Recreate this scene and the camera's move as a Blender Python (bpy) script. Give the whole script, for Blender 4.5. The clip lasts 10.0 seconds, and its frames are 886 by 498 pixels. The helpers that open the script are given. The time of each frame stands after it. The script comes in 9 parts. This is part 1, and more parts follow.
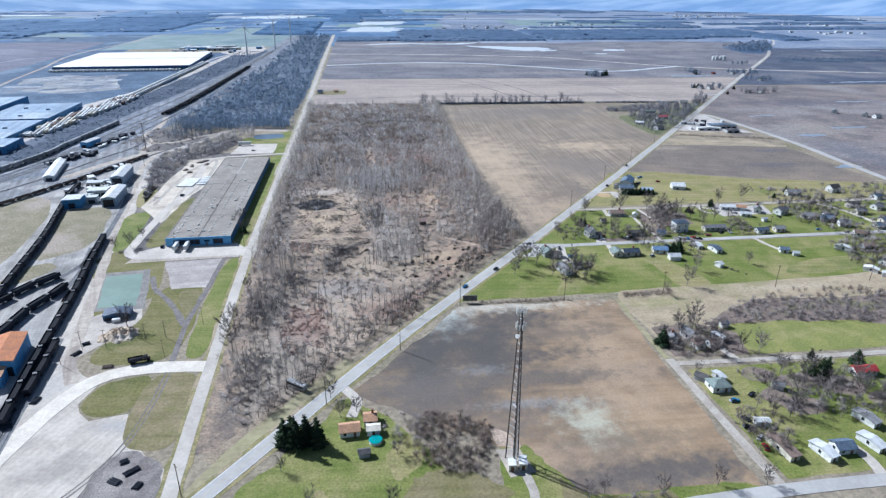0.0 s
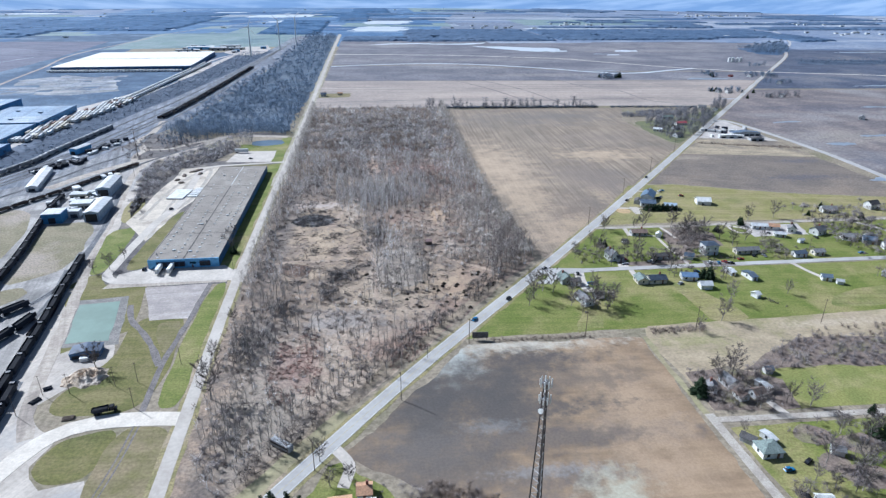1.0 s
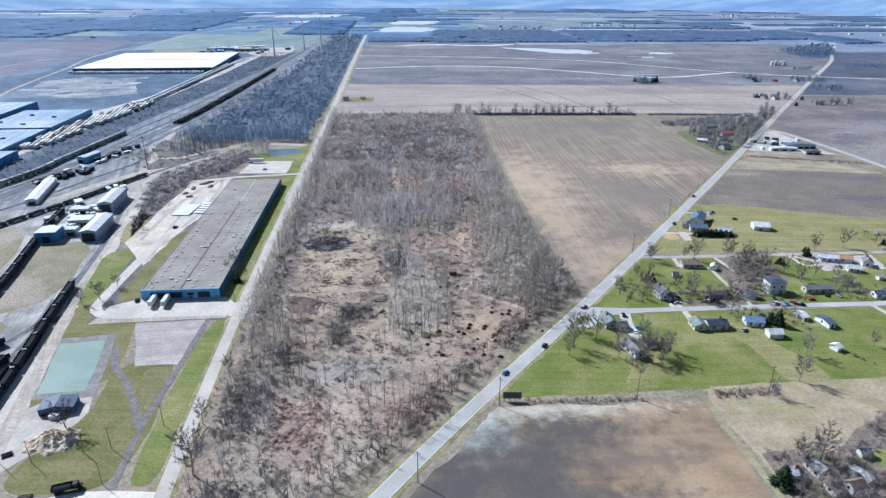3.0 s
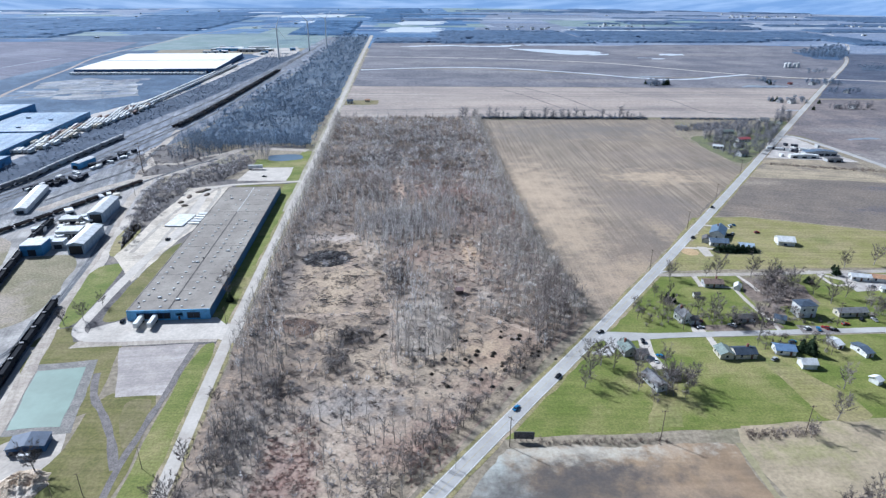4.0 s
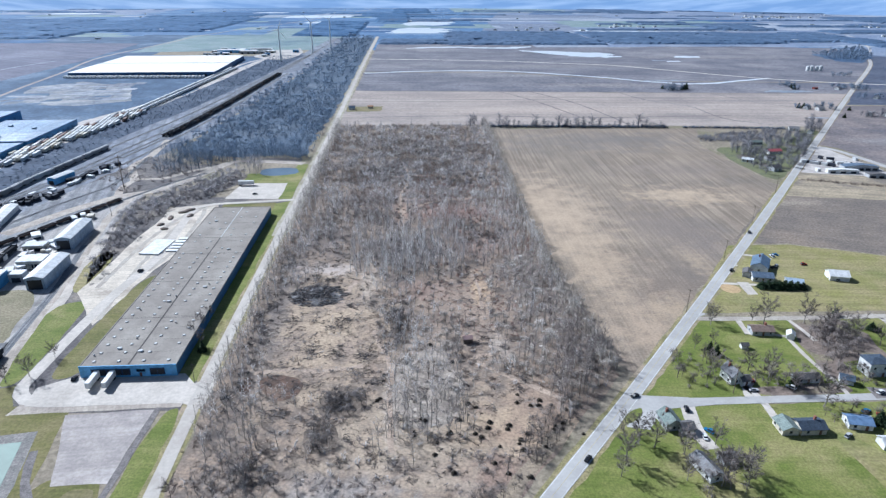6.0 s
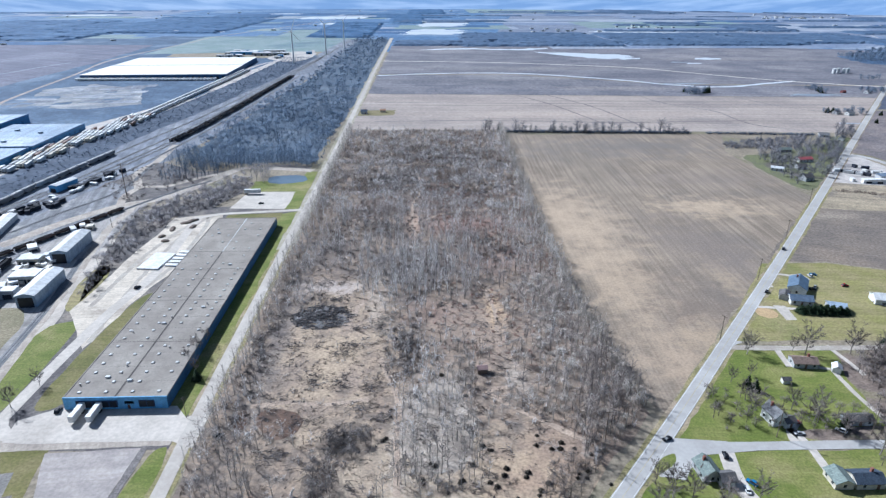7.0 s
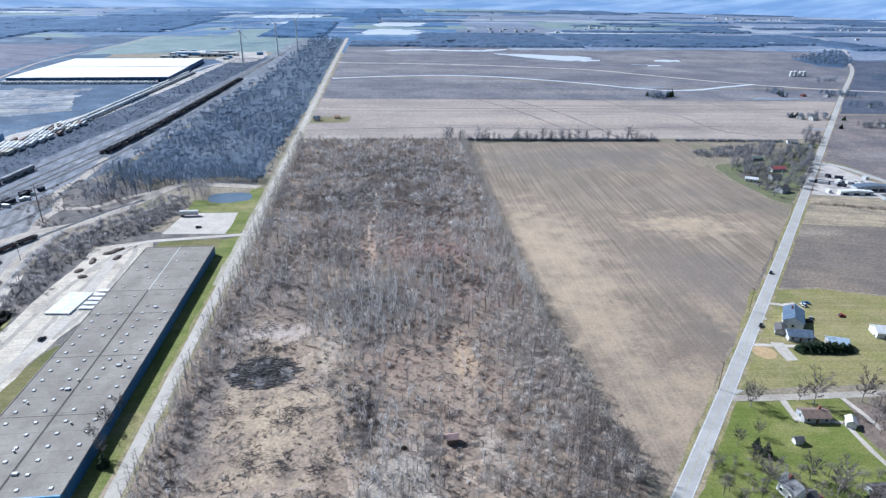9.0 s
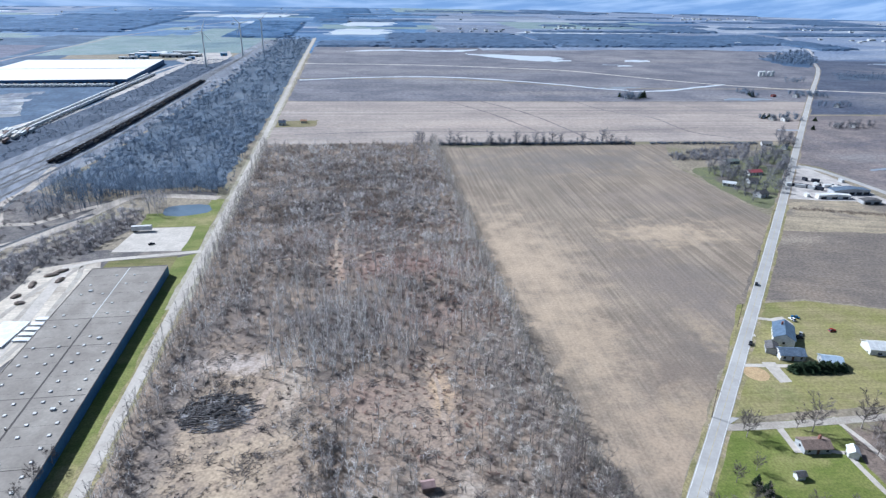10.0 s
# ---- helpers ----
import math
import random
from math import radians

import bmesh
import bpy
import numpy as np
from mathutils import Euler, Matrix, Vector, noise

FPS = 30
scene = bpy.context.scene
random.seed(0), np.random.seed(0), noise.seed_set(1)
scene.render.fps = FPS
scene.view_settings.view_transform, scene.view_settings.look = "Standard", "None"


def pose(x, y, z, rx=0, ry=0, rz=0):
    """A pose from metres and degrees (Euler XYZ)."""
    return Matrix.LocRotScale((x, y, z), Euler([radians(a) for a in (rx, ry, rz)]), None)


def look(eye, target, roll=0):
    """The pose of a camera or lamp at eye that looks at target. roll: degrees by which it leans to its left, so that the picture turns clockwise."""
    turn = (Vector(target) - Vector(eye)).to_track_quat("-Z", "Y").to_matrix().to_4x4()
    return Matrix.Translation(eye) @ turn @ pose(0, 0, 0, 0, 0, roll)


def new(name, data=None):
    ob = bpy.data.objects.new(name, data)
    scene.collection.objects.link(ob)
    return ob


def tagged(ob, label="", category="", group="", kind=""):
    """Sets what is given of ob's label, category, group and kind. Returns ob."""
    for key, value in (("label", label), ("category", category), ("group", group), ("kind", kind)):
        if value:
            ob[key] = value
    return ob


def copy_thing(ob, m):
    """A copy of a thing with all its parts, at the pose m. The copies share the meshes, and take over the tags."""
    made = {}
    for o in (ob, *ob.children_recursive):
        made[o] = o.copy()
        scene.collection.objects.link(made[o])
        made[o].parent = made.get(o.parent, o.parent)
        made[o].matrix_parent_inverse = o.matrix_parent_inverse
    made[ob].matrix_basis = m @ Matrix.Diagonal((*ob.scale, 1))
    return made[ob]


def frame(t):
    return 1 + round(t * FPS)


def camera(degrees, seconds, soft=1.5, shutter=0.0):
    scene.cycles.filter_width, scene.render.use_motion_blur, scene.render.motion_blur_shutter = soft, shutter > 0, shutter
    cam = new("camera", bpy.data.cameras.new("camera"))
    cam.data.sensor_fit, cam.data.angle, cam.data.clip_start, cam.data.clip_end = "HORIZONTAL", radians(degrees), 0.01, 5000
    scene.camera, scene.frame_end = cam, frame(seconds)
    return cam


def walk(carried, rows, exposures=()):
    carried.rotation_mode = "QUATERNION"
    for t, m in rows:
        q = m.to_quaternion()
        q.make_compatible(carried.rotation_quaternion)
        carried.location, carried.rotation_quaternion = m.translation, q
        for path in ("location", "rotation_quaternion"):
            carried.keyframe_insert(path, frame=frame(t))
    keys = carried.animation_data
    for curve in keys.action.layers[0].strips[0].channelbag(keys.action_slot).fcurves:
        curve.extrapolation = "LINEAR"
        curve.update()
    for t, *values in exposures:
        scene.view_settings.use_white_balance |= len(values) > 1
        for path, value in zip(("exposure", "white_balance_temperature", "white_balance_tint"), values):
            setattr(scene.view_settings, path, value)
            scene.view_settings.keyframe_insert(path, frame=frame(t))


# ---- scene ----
cam = camera(71.7, 10.0, soft=1.35)
PATH = [
    (0, (0.765, 1.487, 148.36), (1.011, 3.309, 147.571), 0.3),
    (0.5, (3.042, 19.817, 148.561), (3.287, 21.637, 147.77), 0.3),
    (1, (4.995, 37.025, 148.672), (5.22, 38.848, 147.88), 0.4),
    (1.5, (6.185, 48.296, 148.554), (6.339, 50.127, 147.762), 0.2),
    (2, (7.12, 59.307, 148.663), (7.272, 61.137, 147.87), 0.2),
    (2.5, (7.873, 70.115, 148.49), (8.026, 71.945, 147.697), 0.3),
    (4, (10.234, 103.299, 148.716), (10.364, 105.13, 147.923), 0.4),
    (4.5, (11.089, 115.167, 148.969), (11.213, 116.998, 148.174), 0.4),
    (5, (11.86, 127.013, 149.001), (11.984, 128.844, 148.208), 0.4),
    (5.5, (12.709, 139.019, 148.866), (12.833, 140.85, 148.072), 0.4),
    (7, (14.904, 173.611, 148.75), (14.969, 175.447, 147.958), 0.2),
    (7.5, (15.386, 185.157, 148.678), (15.451, 186.993, 147.886), 0.2),
    (8, (16.242, 196.473, 148.678), (16.337, 198.306, 147.886), 0.3),
    (8.5, (16.611, 207.373, 148.75), (16.787, 209.2, 147.956), 0.5),
    (9, (16.841, 216.77, 149.015), (17.033, 218.596, 148.222), 0.8),
    (9.5, (18.481, 228.156, 148.938), (18.688, 229.98, 148.145), 0.8),
    (10, (19.686, 239.217, 148.942), (19.965, 241.031, 148.149), 1.0),
]
walk(cam, [(t, look(eye, target, roll)) for t, eye, target, roll in PATH], exposures=[(0.0, 0.48, 5270, 9), (10.0, 0.48, 5270, 9)])

from mathutils import geometry

# ---- light ----
SUN_AZ, SUN_EL = radians(-50), radians(39)
world = bpy.data.worlds.new("sky")
scene.world = world
world.use_nodes = True
wn = world.node_tree
sky = wn.nodes.new("ShaderNodeTexSky")
sky.sky_type, sky.sun_disc = "NISHITA", False
sky.sun_elevation, sky.sun_rotation = SUN_EL, SUN_AZ
wn.links.new(sky.outputs[0], wn.nodes["Background"].inputs[0])
wn.nodes["Background"].inputs[1].default_value = 0.05
sun = new("sun", bpy.data.lights.new("sun", "SUN"))
sun.data.energy, sun.data.angle, sun.data.color = 5.0, radians(0.6), (1.0, 0.955, 0.89)
toward = Vector((math.sin(SUN_AZ) * math.cos(SUN_EL), math.cos(SUN_AZ) * math.cos(SUN_EL), math.sin(SUN_EL)))
sun.matrix_world = look(toward * 100, (0, 0, 0))


# ---- materials ----
def surface(name, a, b=None, c=None, size=10.0, grain=0.8, rough=0.9, bump=0.25, rows=None, stains=(), vary=0.0, metal=0.0, edge=(0.38, 0.62), deep=0.35, fray=1.0):
    """Two colours in patches, a third in larger patches, grain, rows (angle, period, strength) and stains (x, y, rx, ry, colour, strength)."""
    m = bpy.data.materials.new(name)
    m.use_nodes = True
    t = m.node_tree
    bsdf = t.nodes["Principled BSDF"]
    co = t.nodes.new("ShaderNodeTexCoord").outputs["Object"]

    def noise_at(scale, detail=5.0, vec=co, rough_=0.6):
        n = t.nodes.new("ShaderNodeTexNoise")
        n.inputs["Scale"].default_value, n.inputs["Detail"].default_value, n.inputs["Roughness"].default_value = scale, detail, rough_
        t.links.new(vec, n.inputs["Vector"])
        return n.outputs[0]

    def ramp(fac, lo, hi, low=0.0, high=1.0):
        r = t.nodes.new("ShaderNodeMapRange")
        r.interpolation_type = "SMOOTHSTEP"
        for k, v in zip((1, 2, 3, 4), (lo, hi, low, high)):
            r.inputs[k].default_value = v
        t.links.new(fac, r.inputs[0])
        return r.outputs[0]

    def mix(fac, one, two, blend="MIX"):
        x = t.nodes.new("ShaderNodeMix")
        x.data_type, x.blend_type = "RGBA", blend
        for k, v in ((0, fac), (6, one), (7, two)):
            if isinstance(v, (tuple, list)):
                x.inputs[k].default_value = (*v[:3], 1)
            elif isinstance(v, float):
                x.inputs[k].default_value = v
            else:
                t.links.new(v, x.inputs[k])
        return x.outputs[2]

    colour = mix(ramp(noise_at(1 / size), *edge), a, b or a)
    if c:
        colour = mix(ramp(noise_at(0.31 / size, 7.0), 0.5, 0.66), colour, c)
    if rows:
        mp = t.nodes.new("ShaderNodeMapping")
        mp.vector_type = "TEXTURE"
        mp.inputs["Rotation"].default_value = (0, 0, radians(rows[0]))
        mp.inputs["Scale"].default_value = (rows[1], rows[1] * 45, 1)
        t.links.new(co, mp.inputs["Vector"])
        g = ramp(noise_at(1.0, 2.0, mp.outputs[0]), 0.3, 0.7, 1 - rows[2], 1 + rows[2] * 0.6)
        v = t.nodes.new("ShaderNodeCombineColor")
        for k in range(3):
            t.links.new(g, v.inputs[k])
        colour = mix(1.0, colour, v.outputs[0], "MULTIPLY")
    for x, y, rx, ry, tint, strength in stains:
        wob = noise_at(1.1 / min(rx, ry) ** 0.8, 2.0 + 5.0 * fray)
        mp = t.nodes.new("ShaderNodeMapping")
        mp.vector_type = "TEXTURE"
        mp.inputs["Location"].default_value, mp.inputs["Scale"].default_value = (x, y, 0), (rx, ry, 1000)
        t.links.new(co, mp.inputs["Vector"])
        d = t.nodes.new("ShaderNodeVectorMath")
        d.operation = "LENGTH"
        t.links.new(mp.outputs[0], d.inputs[0])
        s = t.nodes.new("ShaderNodeMath")
        s.operation = "MULTIPLY_ADD"
        s.inputs[1].default_value = 3.2
        t.links.new(wob, s.inputs[0])
        t.links.new(d.outputs["Value"], s.inputs[2])
        colour = mix(ramp(s.outputs[0], 1.3 + 0.4 * fray, 3.2 - 0.3 * fray, strength, 0.0), colour, tint)
    g = ramp(noise_at(1 / grain, 4.0), 0.25, 0.75, 1 - deep, 1 + deep * 0.7)
    v = t.nodes.new("ShaderNodeCombineColor")
    for k in range(3):
        t.links.new(g, v.inputs[k])
    colour = mix(1.0, colour, v.outputs[0], "MULTIPLY")
    if vary:
        info = t.nodes.new("ShaderNodeObjectInfo")
        hsv = t.nodes.new("ShaderNodeHueSaturation")
        t.links.new(ramp(info.outputs["Random"], 0.0, 1.0, 1 - vary, 1 + vary), hsv.inputs["Value"])
        t.links.new(colour, hsv.inputs["Color"])
        colour = hsv.outputs[0]
    t.links.new(colour, bsdf.inputs["Base Color"])
    bsdf.inputs["Roughness"].default_value, bsdf.inputs["Metallic"].default_value = rough, metal
    bsdf.inputs["Specular IOR Level"].default_value = 0.25
    if bump:
        bp = t.nodes.new("ShaderNodeBump")
        bp.inputs["Strength"].default_value, bp.inputs["Distance"].default_value = bump * 0.6, grain * 0.2
        t.links.new(noise_at(1 / grain, 4.0), bp.inputs["Height"])
        t.links.new(bp.outputs[0], bsdf.inputs["Normal"])
    return m


def paint(name, colour, rough=0.6, vary=0.06, metal=0.0):
    dull = tuple(v * 0.78 for v in colour)
    return surface(name, colour, dull, size=2.5, grain=0.35, rough=rough, bump=0.05, vary=vary, metal=metal, deep=0.12)


def water(name, colour, rough=0.12):
    m = surface(name, colour, tuple(v * 0.9 for v in colour), size=14, grain=3, rough=rough, bump=0.03, deep=0.05)
    m.node_tree.nodes["Principled BSDF"].inputs["Specular IOR Level"].default_value = 0.5
    return m


TAN, STRAW, SOIL, DARK = (0.36, 0.29, 0.21), (0.335, 0.305, 0.18), (0.25, 0.19, 0.14), (0.12, 0.105, 0.09)
GRASS, GRASS2, DRY = (0.128, 0.160, 0.032), (0.20, 0.208, 0.062), (0.30, 0.255, 0.13)
PALE, GREY = (0.52, 0.49, 0.45), (0.30, 0.285, 0.27)
M_GROUND = surface("dry_land", (0.29, 0.245, 0.18), (0.23, 0.195, 0.145), (0.20, 0.18, 0.115), size=18, grain=2)
# the blue in the next two base colours is distance haze
M_FARPLAIN = surface("hazed_winter_plain", (0.095, 0.180, 0.310), (0.062, 0.130, 0.245), (0.165, 0.235, 0.335), size=95, grain=12, edge=(0.44, 0.56))
M_WASTE = surface("hazed_industrial_ground", (0.075, 0.122, 0.195), (0.052, 0.088, 0.15), (0.14, 0.19, 0.26), size=38, grain=5, edge=(0.42, 0.58))
M_SCRUB_GROUND = surface("dark_scrub_ground", (0.16, 0.145, 0.135), (0.11, 0.10, 0.10), (0.25, 0.215, 0.18), size=9, grain=1.6, edge=(0.42, 0.58))
M_LAWN = surface("lawn_grass", GRASS, GRASS2, (0.275, 0.245, 0.105), size=13, grain=0.9, rows=(84, 2.2, 0.1), edge=(0.34, 0.66), deep=0.3)
M_LAWN_PALE = surface("pale_lawn_grass", (0.235, 0.22, 0.08), DRY, (0.16, 0.175, 0.055), size=16, grain=1.2, rows=(85, 2.6, 0.14), edge=(0.34, 0.66), deep=0.28)
M_LAWN_DRY = surface("tan_winter_lawn", (0.211, 0.179, 0.095), (0.167, 0.153, 0.063), (0.257, 0.206, 0.126), size=10, grain=1.1, rows=(85, 2.6, 0.12), edge=(0.34, 0.66), deep=0.25)
M_YARD_ROAD = surface("cream_yard_gravel", (0.66, 0.60, 0.515), (0.57, 0.515, 0.44), (0.72, 0.665, 0.585), size=7, grain=1.0, deep=0.12, bump=0.05)
M_LAWN_OLIVE = surface("olive_lawn_grass", (0.149, 0.144, 0.045), (0.203, 0.176, 0.077), (0.113, 0.120, 0.034), size=11, grain=1.1, rows=(85, 2.6, 0.14), edge=(0.34, 0.66), deep=0.28)
M_VERGE = surface("verge_grass", (0.20, 0.185, 0.085), DRY, TAN, size=6, grain=0.9)
M_STUBBLE = surface("stubble_field", STRAW, (0.29, 0.25, 0.155), (0.23, 0.225, 0.10), size=22, grain=2, rows=(88, 4.0, 0.1), deep=0.16)
M_ASPHALT = surface("worn_asphalt", (0.405, 0.39, 0.37), (0.36, 0.345, 0.325), (0.445, 0.43, 0.405), size=11, grain=1.6, rough=0.85, bump=0.02, deep=0.07)
M_LANE = surface("pale_lane_asphalt", (0.465, 0.425, 0.372), (0.408, 0.365, 0.32), (0.510, 0.468, 0.415), size=8, grain=1.4, rough=0.85, bump=0.02, deep=0.09)
M_CONCRETE = surface("concrete", (0.54, 0.49, 0.43), (0.47, 0.425, 0.37), (0.43, 0.385, 0.335), size=9, grain=1.6, rough=0.85, bump=0.04, deep=0.14)
M_GRAVEL = surface("pale_gravel", (0.46, 0.405, 0.34), (0.37, 0.32, 0.27), (0.29, 0.25, 0.215), size=9, grain=1.4, deep=0.2, bump=0.05, rows=(20, 1.6, 0.12))
M_GRAVEL_ROAD = surface("gravel_road", (0.43, 0.39, 0.335), (0.345, 0.305, 0.26), size=7, grain=0.7, deep=0.2)
M_MUD = surface("dark_mud", (0.17, 0.15, 0.14), (0.24, 0.215, 0.20), (0.31, 0.28, 0.255), size=5, grain=0.6)
M_YARD = surface("pale_yard_ballast", (0.40, 0.375, 0.35), (0.32, 0.30, 0.28), (0.20, 0.19, 0.18), size=10, grain=1.3, deep=0.18, rows=(13, 2.5, 0.22))
M_BALLAST = surface("railway_ballast", (0.205, 0.22, 0.255), (0.145, 0.16, 0.195), (0.28, 0.29, 0.315), size=14, grain=1.1, rows=(14, 5.0, 0.25))
M_WHITE_LINE = paint("road_paint_white", (0.75, 0.75, 0.72), 0.7)
M_YELLOW_LINE = paint("road_paint_yellow", (0.48, 0.41, 0.27), 0.7)
M_BARK = surface("grey_bark", (0.38, 0.345, 0.31), (0.26, 0.23, 0.205), size=1.2, grain=0.3, vary=0.3, bump=0.1)
M_TWIG = surface("bare_twigs", (0.225, 0.195, 0.18), (0.135, 0.115, 0.105), size=3, grain=0.5, vary=0.3, bump=0)
M_YOUNG = surface("pale_young_twigs", (0.52, 0.48, 0.445), (0.33, 0.295, 0.265), size=3, grain=0.5, vary=0.25, bump=0)
M_WOODS = surface("bare_woodland", (0.57, 0.535, 0.51), (0.35, 0.32, 0.305), (0.66, 0.63, 0.605), size=9, grain=1.6, bump=0)
M_WOODS_NORTH = surface("brown_grey_woodland", (0.41, 0.39, 0.395), (0.25, 0.235, 0.24), (0.50, 0.475, 0.48), size=9, grain=1.6, bump=0)
M_WOODS_EAST = surface("beige_grey_woodland", (0.50, 0.455, 0.41), (0.30, 0.265, 0.235), (0.60, 0.56, 0.515), size=7, grain=1.6, bump=0)
# railway and far woods: twigs and litter blued to carry haze
M_WOODS_FAR = surface("hazed_bare_woodland", (0.07, 0.092, 0.135), (0.042, 0.06, 0.095), (0.115, 0.14, 0.185), size=20, grain=4, bump=0)
M_RAIL_LITTER = surface("hazed_leaf_litter", (0.095, 0.128, 0.175), (0.066, 0.094, 0.135), (0.135, 0.165, 0.205), size=26, grain=4, bump=0)
M_WOODS_PALE = surface("hazed_pale_twigs", (0.188, 0.252, 0.345), (0.122, 0.172, 0.25), (0.24, 0.305, 0.395), size=14, grain=4, bump=0, edge=(0.42, 0.58))
M_WOODS_MID = surface("hazed_mid_twigs", (0.165, 0.215, 0.29), (0.105, 0.142, 0.202), size=14, grain=4, bump=0)
M_BRAMBLE = surface("dark_bramble", (0.155, 0.14, 0.135), (0.09, 0.08, 0.08), (0.215, 0.195, 0.185), size=5, grain=0.8, bump=0)
M_RED_BRUSH = surface("reddish_bramble", (0.29, 0.165, 0.135), (0.19, 0.115, 0.095), (0.33, 0.235, 0.20), size=5, grain=0.8, bump=0)
M_TWIG_GREY = surface("grey_far_twigs", (0.215, 0.212, 0.232), (0.135, 0.135, 0.152), (0.27, 0.262, 0.275), size=7, grain=1.5, bump=0)
M_BRUSH = surface("dry_brush", (0.27, 0.215, 0.175), (0.165, 0.13, 0.11), (0.34, 0.29, 0.25), size=7, grain=0.8, bump=0)
M_BRUSH_GREY = surface("grey_brown_scrub", (0.27, 0.24, 0.235), (0.165, 0.145, 0.145), (0.34, 0.305, 0.285), size=6, grain=0.8, bump=0)
M_LITTER = surface("brown_leaf_litter", (0.235, 0.185, 0.15), (0.165, 0.13, 0.11), (0.20, 0.185, 0.105), size=5, grain=1.0)
M_NEEDLE = surface("conifer_needles", (0.030, 0.050, 0.022), (0.018, 0.032, 0.015), size=1.5, grain=0.4, vary=0.2)
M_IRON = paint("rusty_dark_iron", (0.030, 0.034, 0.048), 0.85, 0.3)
M_COAL = surface("coal_load", (0.014, 0.015, 0.019), (0.022, 0.023, 0.028), size=1.5, grain=0.4, rough=1.0)
M_STEEL = paint("galvanised_steel", (0.42, 0.42, 0.42), 0.45, 0.1, 0.6)
M_RAIL = paint("rail_steel", (0.12, 0.12, 0.13), 0.5)
M_WOOD_POLE = paint("weathered_pole_wood", (0.19, 0.15, 0.12), 0.9, 0.15)
M_GLASS = paint("dark_window_glass", (0.03, 0.035, 0.045), 0.4, 0.2)
M_TYRE = paint("tyre_rubber", (0.025, 0.025, 0.025), 0.9)
M_WHITE = paint("white_paint", (0.74, 0.74, 0.72), 0.55)
M_CREAM = paint("cream_siding", (0.62, 0.57, 0.47), 0.7)
M_GREYSIDE = paint("grey_siding", (0.42, 0.43, 0.44), 0.7)
# pale and deep blue: on the warehouse, bounce-lit and shaded tones of one cladding
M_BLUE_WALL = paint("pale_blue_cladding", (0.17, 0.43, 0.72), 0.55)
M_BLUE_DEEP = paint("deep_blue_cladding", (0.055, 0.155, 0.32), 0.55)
M_BLUE_MID = paint("mid_blue_cladding", (0.10, 0.27, 0.50), 0.55)
M_PALE_CLAD = paint("grey_blue_cladding", (0.36, 0.44, 0.53), 0.6)
M_BLUE_DARK = paint("blue_door_band", (0.055, 0.13, 0.27), 0.5)
M_SHINGLE_GREY = surface("grey_shingles", (0.24, 0.24, 0.245), (0.18, 0.18, 0.185), size=2, grain=0.4, vary=0.15, bump=0.1)
M_SHINGLE_DARK = surface("dark_shingles", (0.12, 0.115, 0.115), (0.085, 0.08, 0.08), size=2, grain=0.4, vary=0.2, bump=0.1)
M_SHINGLE_BROWN = surface("brown_shingles", (0.22, 0.16, 0.13), (0.16, 0.12, 0.10), size=2, grain=0.4, vary=0.15, bump=0.1)
M_SHINGLE_BLUE = surface("blue_grey_shingles", (0.115, 0.15, 0.20), (0.085, 0.115, 0.16), size=2, grain=0.4, vary=0.2, bump=0.1)
M_SHINGLE_NAVY = surface("navy_shingles", (0.062, 0.082, 0.112), (0.045, 0.06, 0.085), size=2, grain=0.4, vary=0.2, bump=0.1)
M_SHINGLE_TEAL = surface("green_grey_shingles", (0.21, 0.25, 0.23), (0.16, 0.195, 0.18), size=2, grain=0.4, vary=0.1, bump=0.1)
M_ROOF_RED = paint("red_metal_roof", (0.42, 0.06, 0.06), 0.5)
M_ROOF_ORANGE = surface("orange_rusty_roof", (0.52, 0.22, 0.10), (0.40, 0.18, 0.10), size=4, grain=0.5, bump=0.05)
M_ROOF_TAN = surface("tan_roof", (0.50, 0.30, 0.18), (0.42, 0.25, 0.16), size=3, grain=0.4, bump=0.05)
M_METAL_PALE = paint("pale_metal_sheet", (0.60, 0.61, 0.61), 0.5, 0.08)
M_FLAT_ROOF = surface("grey_membrane_roof", (0.286, 0.258, 0.225), (0.238, 0.212, 0.185), (0.329, 0.299, 0.260), size=8, grain=1.0, bump=0.03, deep=0.14)
M_SEAM = paint("dark_roof_seam", (0.075, 0.065, 0.06), 0.8)
M_ROOF_SLATE = surface("slate_blue_roof", (0.252, 0.336, 0.439), (0.200, 0.280, 0.387), (0.407, 0.464, 0.516), size=22, grain=2, rough=0.6, bump=0.03, rows=(6, 7, 0.2))
M_ROOF_BRIGHT = paint("bright_white_roof", (0.82, 0.80, 0.74), 0.6)
M_LITE = paint("white_rooflight_dome", (0.624, 0.616, 0.593), 0.4)


# ---- builders ----
def part(name, bm, material, parent=None, label=""):
    """Links a bmesh as one mesh object, under a thing or part if given."""
    me = bpy.data.meshes.new(name)
    bm.to_mesh(me)
    bm.free()
    me.materials.append(material)
    ob = new(name, me)
    if parent:
        ob.parent = parent
    return tagged(ob, label)


def shared(name, me, parent, m=None):
    ob = new(name, me)
    ob.parent = parent
    if m:
        ob.matrix_local = m
    return ob


def thing(name, m, label, category, group="", kind=""):
    ob = new(name)
    ob.matrix_world = m
    return tagged(ob, label, category, group, kind)


